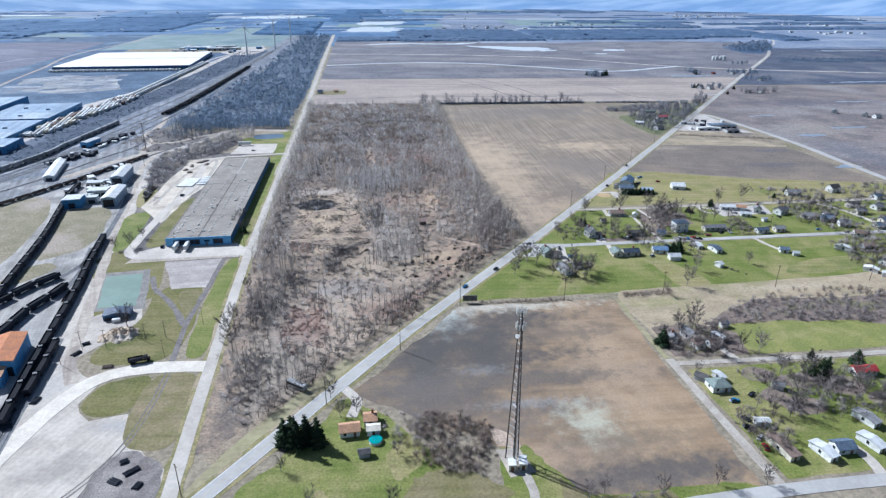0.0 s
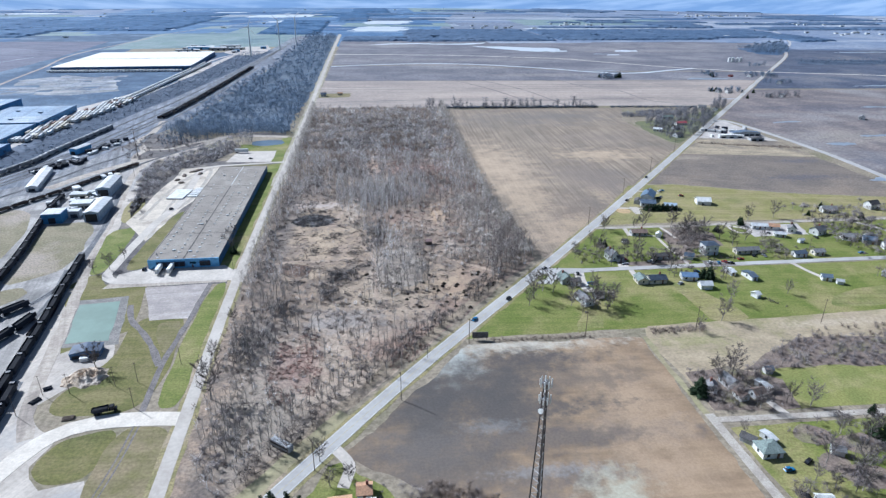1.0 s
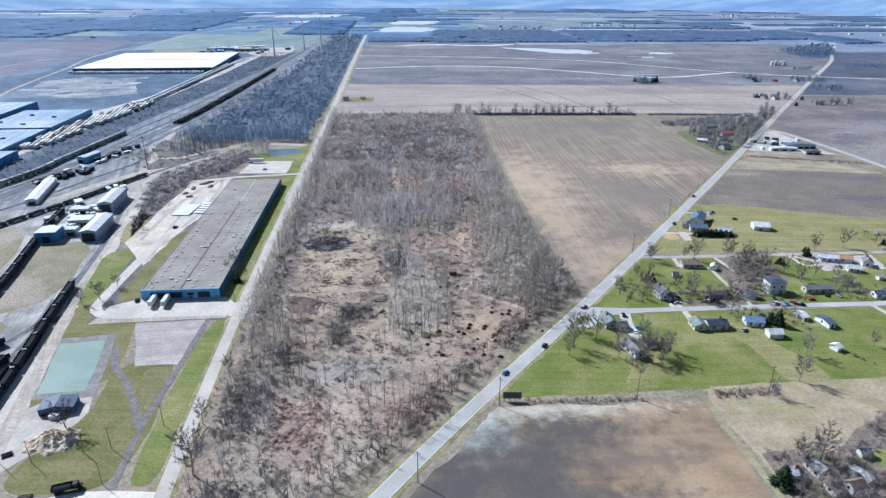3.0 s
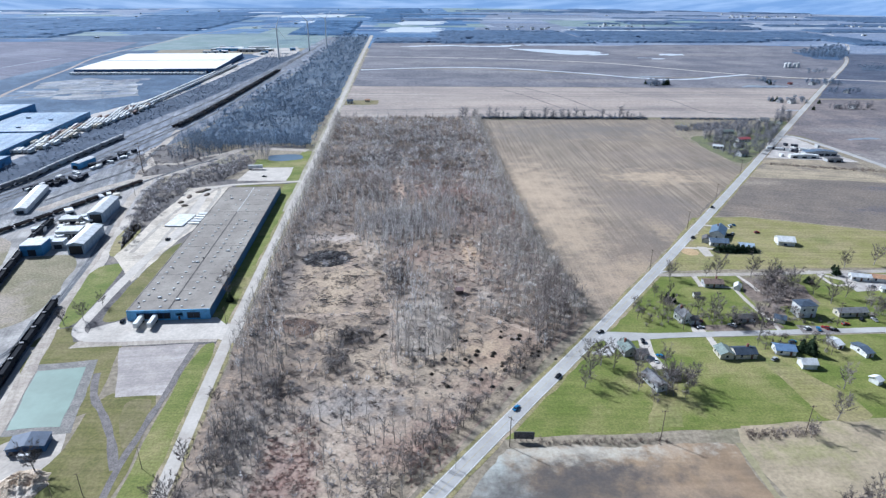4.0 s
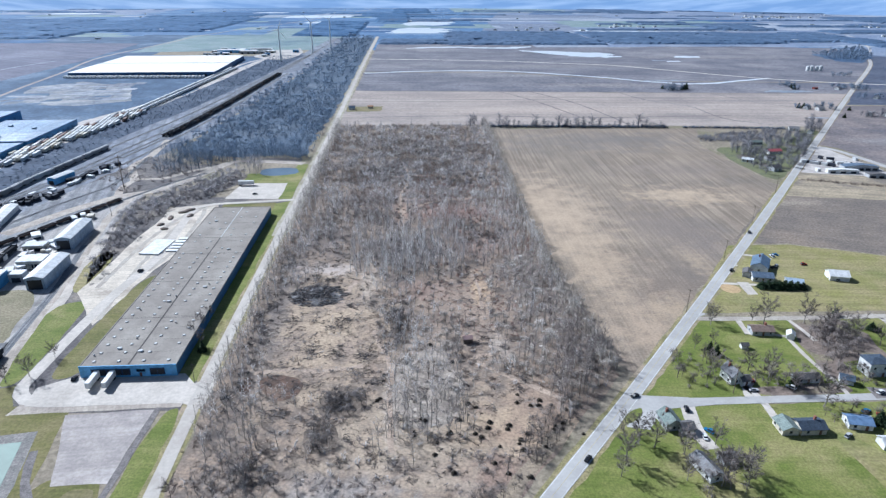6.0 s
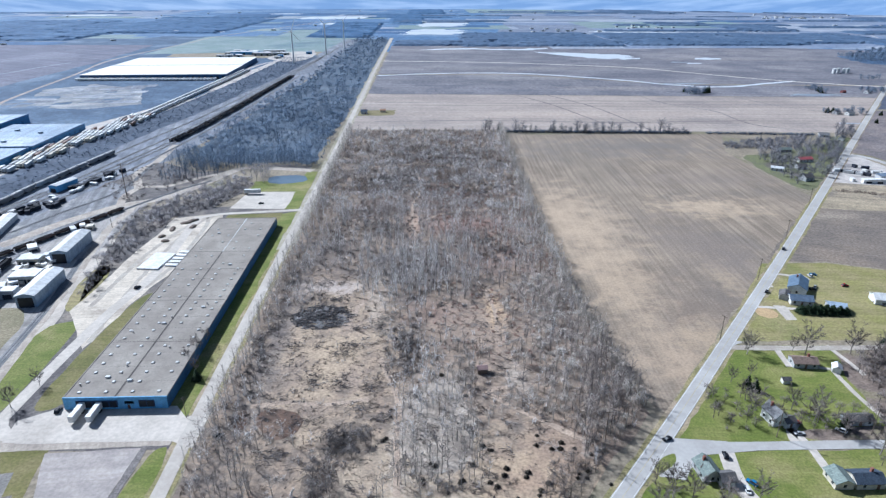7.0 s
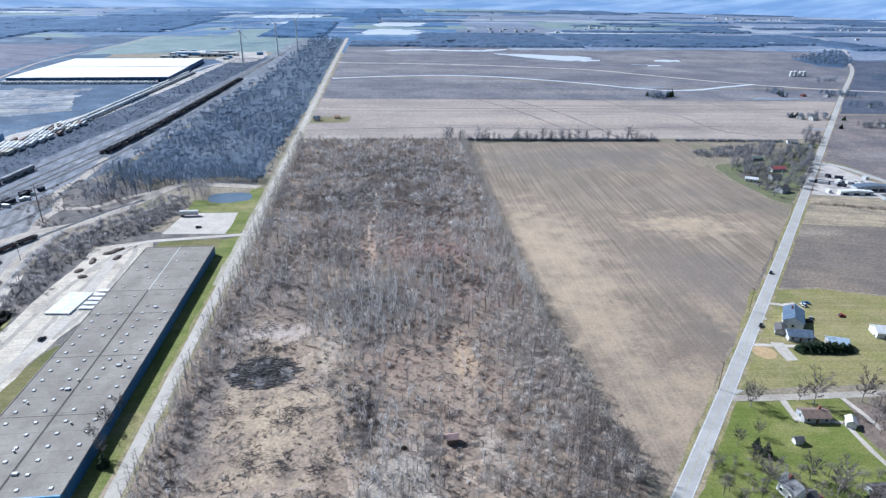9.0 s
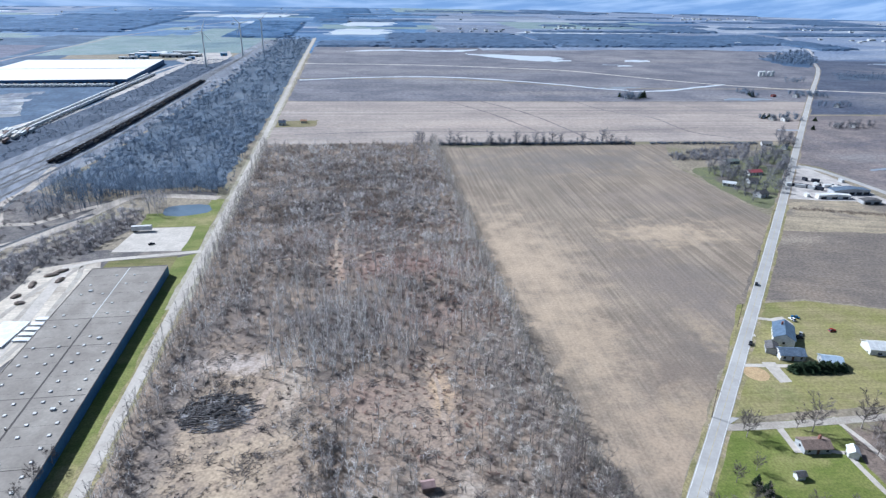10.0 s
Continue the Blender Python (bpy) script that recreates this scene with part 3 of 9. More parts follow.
way("road_upper", [(146, 404.5), (158, 403.2), (176, 402.4), (215, 401.7), (275, 401.5), (520, 398)], 3.8, 0.12, M_GRAVEL_ROAD, "narrow pale village lane", "road")
way("road_lower", [(127, 208.5), (153, 207.5), (226, 205.5), (420, 202)], 3.2, 0.13, M_GRAVEL_ROAD, "pale gravel lane past cottages", "road")
way("road_gravel", [(128.5, 212), (129, 180), (130.5, 136)], 3.6, 0.14, M_GRAVEL_ROAD, "pale gravel track beside the field", "road")
way("road_bottom", [(60, 131), (130, 136), (260, 135.5)], 5.2, 0.15, M_ASPHALT, "grey village street", "road")
way("field_edge_path", [(128, 210), (127.3, 240), (127.5, 268)], 2.2, 0.09, M_STUBBLE, "straw coloured grass strip at the field edge", "verge", 0.8)
way("road_branch", [(412, 728), (436, 722), (447, 585), (440, 446), (440, 200)], 7, 0.13, M_ASPHALT, "far straight country road", "road")
way("road_far", [(-66, 1525), (45, 1515), (180, 1495), (330, 1448), (432, 1408), (515, 1331), (614, 1240), (690, 1192), (770, 1156), (1000, 1080), (1500, 900)], 5.5, 0.10, M_YARD_ROAD, "far pale country road", "road", 0.5, 20)
# water colour made pale to hold the reflected sky
M_FLOOD = water("sky_pale_flood_water", (0.64, 0.67, 0.70), 0.3)
way("canal", [(-62, 1300), (3, 1318), (100, 1334), (198, 1324), (288, 1282), (370, 1229), (413, 1192), (453, 1170)], 8, 0.09, M_FLOOD, "pale drainage canal winding through fields", "canal", 3, 15)
way("ditch", [(453, 1160), (515, 1165), (593, 1200), (648, 1224)], 9, 0.09, M_FLOOD, "flooded ditch beside a far farm", "canal", 3, 12)
land("junction_apron", [(94, 336), (98, 346), (122, 343), (130, 338), (112, 336.5), (106, 333), (100, 325), (92, 327)], 0.145, M_ASPHALT, "wide asphalt junction mouth", "road", rough=0)
land("upper_apron", [(143, 398), (152, 411), (160, 408), (152, 404)], 0.135, M_ASPHALT, "asphalt mouth of the lane", "road", rough=0)

# west side: gravel yards and lawns
M_YARD_GRAVEL = surface("tracked_gravel", (0.53, 0.475, 0.41), (0.44, 0.39, 0.335), (0.36, 0.32, 0.28), size=12, grain=1.4, deep=0.12, bump=0.05, rows=(-25, 1.6, 0.1), stains=(
    (-104, 176, 14, 9, (0.30, 0.27, 0.24), 0.7), (-118, 262, 8, 14, (0.36, 0.33, 0.30), 0.7), (-92, 196, 9, 5, (0.38, 0.36, 0.34), 0.8), (-128, 225, 9, 16, (0.40, 0.38, 0.36), 0.7), (-115, 150, 16, 8, (0.37, 0.33, 0.29), 0.7)))
land("gravel_yard", [(-260, 120), (-70, 120), (-69, 170), (-84, 186), (-91, 203), (-104, 200), (-113, 211), (-110, 222), (-126, 240), (-121, 252), (-108, 272), (-112, 290), (-134, 286), (-146, 330), (-150, 360), (-160, 430), (-178, 540), (-260, 540)], 0.03, M_YARD_GRAVEL, "pale gravel yard with tyre tracks", "yard", rough=2)
way("yard_road", [(-67, 231), (-84, 233), (-100, 232), (-112, 226), (-121, 208), (-130, 170), (-140, 120)], 8.0, 0.12, M_YARD_ROAD, "curved cream gravel yard driveway", "road", 0.5)
land("mud_patch", rounded([(-96, 152), (-70, 150), (-69, 174), (-84, 184), (-92, 172)]), 0.06, M_MUD, "dark churned mud by the yard", "ground", rough=2)
land("grass_oval", rounded([(-112, 210), (-108, 224), (-88, 229), (-90, 204), (-103, 201)]), 0.05, M_LAWN_OLIVE, "oval grass island in the yard", "lawn")
land("grass_wedge", rounded([(-90.5, 229), (-68.5, 228), (-67.5, 180), (-90.5, 183)]), 0.057, M_LAWN_DRY, "wedge of mown grass beside the lane", "lawn")
land("grass_strip", rounded([(-82, 238), (-69.5, 238), (-72.5, 347), (-82, 345)]), 0.05, M_LAWN, "long strip of mown grass by the lane", "lawn")
land("grass_pond_side", rounded([(-118, 237), (-121, 250), (-108, 273), (-110, 312), (-84, 312), (-82, 237)]), 0.048, M_LAWN_OLIVE, "patchy grass beside the basin", "lawn")
land("grass_basin_bank", [(-154, 352), (-137, 350.5), (-116, 347), (-108, 300), (-132, 282), (-150, 330)], 0.04, M_LAWN_OLIVE, "grass bank around the basin", "lawn")
M_CINDER = surface("dark_cinder", (0.15, 0.135, 0.13), (0.21, 0.19, 0.18), size=3, grain=0.6)
way("track_a", [(-83, 347), (-84, 310), (-86, 269), (-83.5, 231)], 2.6, 0.08, M_CINDER, "dark cinder track bed", "track", 0.7)
for side in (-0.9, 0.9):
    way("wheel_track", [(-83.5 + side, 229), (-84.2 + side, 205), (-88 + side, 180), (-100 + side, 158), (-118 + side, 140)], 0.55, 0.08, M_CINDER, "dark worn wheel track across the grass", "track", 0.2)
way("track_b", [(-117, 325), (-112, 310), (-98, 290), (-87, 268)], 2.8, 0.078, M_CINDER, "dark muddy cart track", "track", 0.7)
land("grass_fork", rounded([(-99, 306), (-86.2, 306), (-86.6, 274), (-95, 291)]), 0.056, M_LAWN_DRY, "tan dry grass between two cinder tracks", "lawn")
M_PAD = surface("pinkish_worn_concrete", (0.40, 0.355, 0.325), (0.33, 0.295, 0.275), (0.46, 0.415, 0.385), size=7, grain=1.2, rough=0.85, bump=0.04, deep=0.16, rows=(95, 3, 0.12))
land("concrete_pad", [(-116, 344), (-84.5, 346), (-85, 308), (-103, 308)], 0.07, M_PAD, "cracked empty concrete pad", "pavement", rough=0.7)
land("apron_edge", [(-138, 345), (-84, 346.8), (-75, 347), (-75, 351), (-136, 352)], 0.063, M_GRAVEL, "pale gravel edge below the loading apron", "pavement", rough=0.6, step=2)
land("grass_road_end", [(-158, 347), (-137, 346), (-139, 352), (-143, 358), (-144, 364), (-154, 361)], 0.058, M_LAWN_OLIVE, "grass beside the service road bend", "lawn", rough=0.6, step=2)
land("dock_apron", [(-134, 350), (-75, 349), (-66, 345), (-66, 367), (-74, 362), (-80, 369), (-124, 369), (-136, 362)], 0.11, M_CONCRETE, "pale concrete loading apron", "pavement", rough=0.4)
way("road_west", [(-100, 352.5), (-128, 352), (-140, 358), (-142, 375), (-140, 440), (-135, 486), (-138, 540), (-141, 580)], 5.5, 0.10, M_CONCRETE, "pale service road behind the warehouse", "road", 0.3)
M_STORAGE = surface("white_yard_gravel", (0.620, 0.549, 0.451), (0.520, 0.456, 0.372), (0.380, 0.328, 0.270), size=8, grain=1.4, deep=0.18, bump=0.05, rows=(95, 2.2, 0.12))
land("west_yard", [(-146, 425), (-160, 446), (-158, 507), (-156, 578), (-126, 586), (-121.5, 572), (-121.5, 500), (-131, 470), (-136, 410)], 0.062, M_STORAGE, "pale gravel storage yard", "yard", rough=1.5)
land("grass_west", rounded([(-153, 362), (-144, 365), (-147, 438), (-166, 432)]), 0.05, M_LAWN, "mown grass by the service road", "lawn")
land("grass_wall", rounded([(-137, 366), (-121, 370), (-121, 470), (-133, 460)]), 0.05, M_LAWN_OLIVE, "narrow grass strip along the warehouse", "lawn", rough=0.6)
land("grass_east_wall", [(-84, 368), (-75, 360), (-73.5, 365), (-72.5, 590), (-84, 584)], 0.05, M_LAWN, "green grass between warehouse and lane", "lawn", rough=0.5)
for pts in ([(-136, 416), (-139, 450), (-141, 500), (-140, 545), (-134, 578)], [(-133, 470), (-128, 505), (-130, 560), (-133, 578)], [(-152, 450), (-151, 500), (-147, 540), (-140, 570)]):
    way("wheel_track", pts, 2.8, 0.068, M_GRAVEL_ROAD, "worn wheel tracks on the storage yard", "track", 0.9, 4)
way("road_north", [(-72, 592), (-100, 588), (-128, 584), (-140, 576)], 4, 0.12, M_CONCRETE, "pale service road at the warehouse end", "road", 0.3)
land("grass_north_wall", [(-121, 563), (-84, 563), (-84, 586), (-121, 583)], 0.05, M_LAWN_OLIVE, "olive grass at the end of the warehouse", "lawn", rough=1.0, step=3)
land("north_lot", [(-124, 596), (-84, 594), (-84, 634), (-120, 634)], 0.06, M_CONCRETE, "empty pale parking lot", "pavement", rough=0.8)
land("grass_north", [(-84, 594), (-74.5, 594), (-75, 690), (-84, 690), (-86, 664), (-122, 662), (-120, 635), (-84, 635)], 0.052, M_LAWN, "green grass by the northern pond", "lawn")
M_POND = surface("turquoise_basin_water", (0.17, 0.245, 0.20), (0.15, 0.215, 0.175), size=14, grain=3, rough=0.55, bump=0.02, deep=0.05)
M_POND2 = water("blue_pond_water", (0.13, 0.175, 0.22), 0.2)
M_BANK = surface("grey_mud_bank", (0.27, 0.25, 0.23), (0.20, 0.19, 0.175), size=4, grain=0.8)
land("basin_bank", [(-147.5, 332), (-121, 335), (-110, 288), (-137, 286.5)], 0.055, M_BANK, "muddy bank of the basin", "bank", rough=0.8)
land("basin", [(-142.5, 327.5), (-123.5, 330), (-115.5, 291.5), (-133.5, 290.5)], 0.09, M_POND, "square settling basin of turquoise water", "water", rough=0.7)
land("north_pond", rounded([(-112, 658), (-114, 677), (-84, 680), (-79, 662), (-97, 655)], 1), 0.09, M_POND2, "small blue pond", "water", rough=1.5)
way("road_rail", [(-80, 693), (-115, 701), (-142, 702), (-153, 683), (-165, 650), (-176, 626), (-190, 613), (-206, 603), (-228, 570), (-246, 530)], 9.5, 0.10, M_GRAVEL, "pale dirt road towards the railway", "road", 0.5)
way("road_rail_loop", [(-206, 604), (-212, 630), (-207, 650), (-190, 650), (-172, 672), (-153, 688)], 6, 0.095, M_GRAVEL, "pale dirt loop road", "road", 0.5)
way("road_rail_north", [(-209, 645), (-228, 690), (-226, 725), (-232, 790)], 7, 0.094, M_GRAVEL, "pale dirt road along the tracks", "road", 0.8)
way("road_service", [(-120, 225), (-128, 245), (-133, 268), (-139, 297), (-152, 354), (-162, 398), (-169, 437), (-175, 470), (-189, 540), (-193, 570), (-194, 615)], 5.5, 0.075, M_GRAVEL, "pale gravel service road", "road", 0.8)

# railway land
land("ballast_main", [(-345, 470), (-262, 540), (-240, 660), (-214, 740), (-206, 810), (-168, 1430), (-160, 2100), (-205, 2100), (-232, 1430), (-290, 800), (-420, 420)], 0.05, M_BALLAST, "broad grey ballast bed of the railway", "railway", rough=3, step=12)
land("ballast_yard", [(-240, 180), (-136, 200), (-150, 300), (-163, 390), (-176, 460), (-192, 640), (-236, 660), (-260, 540), (-345, 470), (-300, 250)], 0.045, M_YARD, "pale grey railway yard ground", "railway", rough=3, step=8)
M_YARD_GRASS = surface("yard_dry_grass", (0.26, 0.225, 0.148), (0.205, 0.182, 0.112), (0.33, 0.28, 0.225), size=14, grain=1.2)
land("yard_grass_a", rounded([(-166, 372), (-194, 350), (-200, 392), (-214, 448), (-177, 450)]), 0.06, M_YARD_GRASS, "dry grass inside the rail curve", "ground", rough=2)
land("yard_grass_c", rounded([(-172, 345), (-190, 318), (-198, 322), (-196, 345), (-184, 352)]), 0.06, M_YARD_GRASS, "tan dry grass between sidings", "ground", rough=2)
land("yard_grass_b", rounded([(-205, 350), (-218, 440), (-236, 480), (-270, 480), (-255, 380), (-225, 330)]), 0.06, M_YARD_GRASS, "dry grass outside the rail curve", "ground", rough=2)
M_STUBBLE_COLD = surface("cool_grey_rubble", (0.30, 0.315, 0.345), (0.22, 0.24, 0.28), (0.42, 0.43, 0.45), size=12, grain=2)
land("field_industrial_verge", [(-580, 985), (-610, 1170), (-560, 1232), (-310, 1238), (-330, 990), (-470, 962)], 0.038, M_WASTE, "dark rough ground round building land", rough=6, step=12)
land("field_industrial", [(-512, 1002), (-560, 1145), (-512, 1202), (-414, 1150), (-362, 1022), (-415, 985)], 0.04, M_BUILDLAND, "muddy building land by a warehouse", rough=4, step=12)
# brown soil with haze blue mixed into its colour
M_BROWN_FAR = surface("hazed_brown_soil", (0.155, 0.154, 0.204), (0.119, 0.125, 0.175), (0.187, 0.191, 0.236), size=60, grain=5, rows=(60, 9, 0.18))
land("field_west_brown", [(-1500, 1000), (-640, 1060), (-650, 1500), (-690, 1900), (-1700, 1900)], 0.03, M_BROWN_FAR, "wide brown western field", rough=6, step=40)
land("grass_mid_west", rounded([(-163, 445), (-154, 447), (-156, 470), (-163, 498), (-172, 500), (-170, 472)]), 0.055, M_LAWN_PALE, "strip of dull grass by the service road", "lawn")
way("road_ind", [(-530, 960), (-555, 1040), (-575, 1150), (-600, 1320), (-640, 1561), (-620, 1936), (-600, 2240), (-420, 3000), (-200, 4300)], 6, 0.1, M_FIELD_PALE, "pale road through the western plain", "road", 0.5, 30)
land("field_far_west", [(-620, 1660), (-330, 1720), (-205, 1720), (-190, 2080), (-250, 2560), (-560, 2560), (-640, 2160)], 0.04, M_FIELD_GREEN, "far pale green field", rough=4, step=20)

land("rail_island", rounded([(-207, 639), (-199, 652), (-167, 680), (-179, 651), (-189, 622)]), 0.07, M_SCRUB_GROUND, "dark rough grass island between dirt roads", "ground", rough=1.5)
land("trailer_ground", [(-362, 676), (-350, 730), (-362, 800), (-366, 880), (-350, 935), (-334, 1000), (-328, 1120), (-316, 1240), (-296, 1480), (-276, 1600), (-284, 1222), (-306, 940), (-322, 742), (-336, 600)], 0.052, M_STORAGE_PALE, "pale gravel strip under parked trailers", "yard", rough=2, step=10)
land("factory_yard", [(-540, 1020), (-339, 971), (-300, 950), (-336, 700), (-350, 660), (-620, 660), (-700, 900)], 0.035, M_WASTE, "dark factory yard with blue haze painted in", "yard", rough=3, step=20)

land("garden_soil", [(132, 213), (166, 211), (170, 230), (152, 241), (132, 239)], 0.055, M_LITTER, "bare soil and leaf litter round cottages", "ground", rough=1.5)
for k, (x, y, rx, ry) in enumerate(((160, 196, 7, 6), (174, 190, 9, 5), (190, 186, 9, 7), (166, 176, 9, 5), (202, 176, 8, 5), (158, 182, 5, 5))):
    land("garden_litter", [(x + rx * math.cos(a * 0.5236), y + ry * math.sin(a * 0.5236)) for a in range(12)], 0.058 + 0.001 * k, M_LITTER, "brown leaf litter under garden brush", "ground", rough=2.5, step=2)
land("belt_litter", [(158, 237), (170, 245), (196, 259), (240, 256), (300, 258), (300, 238), (262, 236), (250, 226), (236, 232), (198, 237)], 0.058, M_LITTER, "brown leaf litter under the brush belt", "ground", rough=2)
land("village_litter", [(186, 352), (190, 378), (197, 402), (219, 401), (226, 386), (222, 366), (200, 364), (197, 350)], 0.056, M_LITTER, "brown leaf litter under village trees", "ground", rough=2)

land("rail_scrub_ground", [(-246, 640), (-238, 735), (-222, 726), (-180, 692), (-140, 696), (-118, 714), (-84, 708), (-82, 692), (-115, 699), (-140, 700), (-160, 655), (-176, 622), (-206, 600)], 0.048, M_SCRUB_GROUND, "dark rough ground below the railway woods", "ground", rough=1.5)
land("field_industrial_dark", rounded([(-462, 1228), (-318, 1236), (-300, 1070), (-340, 1000), (-404, 1130)]), 0.055, M_WASTE, "dark rough ground beside a vast warehouse", rough=5, step=10)
way("works_path", [(-800, 1265), (-770, 1270), (-735, 1320), (-720, 1420), (-700, 1500)], 5, 0.1, M_STUBBLE_COLD, "pale path across a brown field", "track", 1.5, 12)
patch = random.Random(31)
for k in range(34):
    x, y = patch.uniform(-540, -390), patch.uniform(1000, 1190)
    w, d = patch.uniform(8, 34), patch.uniform(4, 14)
    pale = k % 3 != 1
    land("building_patch", [(x - w, y - d), (x + w, y - d * 0.6), (x + w * 0.8, y + d), (x - w * 0.7, y + d * 0.8)], 0.06 + 0.002 * k, (M_STUBBLE_COLD if k % 2 else M_BALLAST) if pale else M_WASTE, "pale heap and track on building land" if pale else "dark puddle on building land", "ground", rough=6, step=8)
land("plain_gap", [(-780, 1480), (-540, 1480), (-560, 1720), (-600, 2240), (-780, 2240)], 0.02, M_WASTE, "rough ground by a far road, blue haze painted in", "ground", rough=4, step=20)

M_TANSTRIP2 = surface("pale_track_soil", (0.44, 0.345, 0.265), (0.34, 0.265, 0.205), size=5, grain=0.9)
M_BALLAST_DARK = surface("dark_yard_ballast", (0.235, 0.235, 0.245), (0.175, 0.178, 0.19), (0.33, 0.32, 0.31), size=9, grain=1.3, rows=(16, 4.0, 0.3))
land("yard_dark", [(-350, 470), (-262, 545), (-244, 640), (-236, 662), (-212, 648), (-206, 604), (-212, 560), (-222, 520), (-250, 470), (-300, 400)], 0.056, M_BALLAST_DARK, "dark grey ballast of the upper rail yard", "railway", rough=3, step=8)
for pts, w in (([(5, 556), (30, 582), (60, 590), (92, 598)], 2.2), ([(-20, 640), (20, 652), (62, 640)], 1.6), ([(8, 540), (8, 600), (14, 640), (10, 690)], 2.0), ([(-46, 700), (10, 712), (52, 700)], 1.4), ([(48, 410), (50, 440), (46, 470)], 2.0), ([(30, 600), (58, 622), (90, 628)], 1.4), ([(-50, 560), (-20, 575), (4, 560)], 1.4), ([(53, 378), (40, 374), (58, 357), (72, 345)], 2.4), ([(-22, 425), (-16, 452), (-4, 470)], 3.0), ([(6, 318), (5, 345), (4, 372), (-4, 400)], 2.4)):
    way("woodland_track", pts, w, 0.05, M_TANSTRIP2, "narrow pale track through the wood", "track", 0.9, 4)
land("dark_lot", [(197, 346), (214, 344), (214, 338), (196, 338.5)], 0.15, M_MUD, "dark cluttered lot in front of a white house", "yard", rough=0.8)
land("tarmac_pad", [(219, 470), (228, 470), (227, 478), (220, 477)], 0.06, M_CONCRETE, "pale concrete pad behind a farmhouse", "pavement", rough=0.6)

M_PIT = surface("red_brown_scraped_soil", (0.14, 0.09, 0.065), (0.095, 0.066, 0.052), (0.19, 0.135, 0.10), size=4, grain=0.8)
M_GROVE = surface("grey_dry_grass", (0.42, 0.36, 0.30), (0.30, 0.255, 0.21), (0.22, 0.185, 0.155), size=4, grain=0.9)
M_WET = surface("brown_wet_soil", (0.20, 0.16, 0.125), (0.14, 0.112, 0.09), (0.29, 0.235, 0.18), size=3, grain=0.8)
land("scraped_pit", rounded([(-48, 365), (-41, 367), (-31, 362), (-31, 352), (-38, 348), (-46, 355)]), 0.06, M_PIT, "scraped patch of red-brown soil in the clearing", "ground", rough=1.5, step=2)
land("scraped_pit", rounded([(-56, 364), (-52, 366), (-50, 356), (-54, 352)]), 0.06, M_PIT, "small scraped patch of red-brown soil", "ground", rough=1, step=2)
land("wet_hollow", rounded([(-24, 347), (-15, 358), (-3, 354), (-4, 341), (-10, 336), (-21, 339)]), 0.06, M_WET, "dark wet hollow under brambles", "ground", rough=2, step=3)
land("wet_hollow", rounded([(-26, 334), (-16, 336), (-12, 320), (-24, 318)]), 0.06, M_WET, "dark wet hollow near the lane", "ground", rough=2, step=3)
land("grey_grove_floor", rounded([(6, 378), (30, 386), (34, 346), (27, 328), (7, 332)]), 0.055, M_GROVE, "pale grey dry grass under a grove", "ground", rough=3, step=3)
way("clearing_track", [(-52, 368), (-38, 370), (-25, 368), (-7, 371)], 2.6, 0.058, M_TANSTRIP2, "pale track across the clearing", "track", 0.9, 4)
land("junction_island", rounded([(91, 330), (96, 336), (101.5, 338), (100, 333), (93, 328)]), 0.175, M_LAWN, "small grass island at the junction", "lawn", rough=0.3)


# ---- trees ----
class Tris:
    """Vertices and faces gathered for one mesh."""

    def __init__(self):
        self.v, self.f = [], []

    def limb(self, p, q, r0, r1, sides=3):
        d = (q - p).normalized()
        u = d.orthogonal().normalized()
        w = d.cross(u)
        n = len(self.v)
        for c, r in ((p, r0), (q, r1)):
            for k in range(sides):
                a = k * math.tau / sides
                self.v.append(c + u * (math.cos(a) * r) + w * (math.sin(a) * r))
        for k in range(sides):
            j = (k + 1) % sides
            self.f.append((n + k, n + j, n + sides + j))
            self.f.append((n + k, n + sides + j, n + sides + k))

    def spike(self, p, q, r):
        d = (q - p).normalized()
        u = d.orthogonal().normalized()
        w = d.cross(u)
        n = len(self.v)
        self.v += [p + u * r, p + (w * 0.87 - u * 0.5) * r, p - (w * 0.87 + u * 0.5) * r, q]
        self.f += [(n, n + 1, n + 3), (n + 1, n + 2, n + 3), (n + 2, n, n + 3)]

    def mesh(self, name, material):
        me = bpy.data.meshes.new(name)
        me.from_pydata([tuple(v) for v in self.v], [], self.f)
        me.materials.append(material)
        return me

    def arrays(self):
        return np.array([tuple(v) for v in self.v], np.float32), np.array(self.f, np.int32)


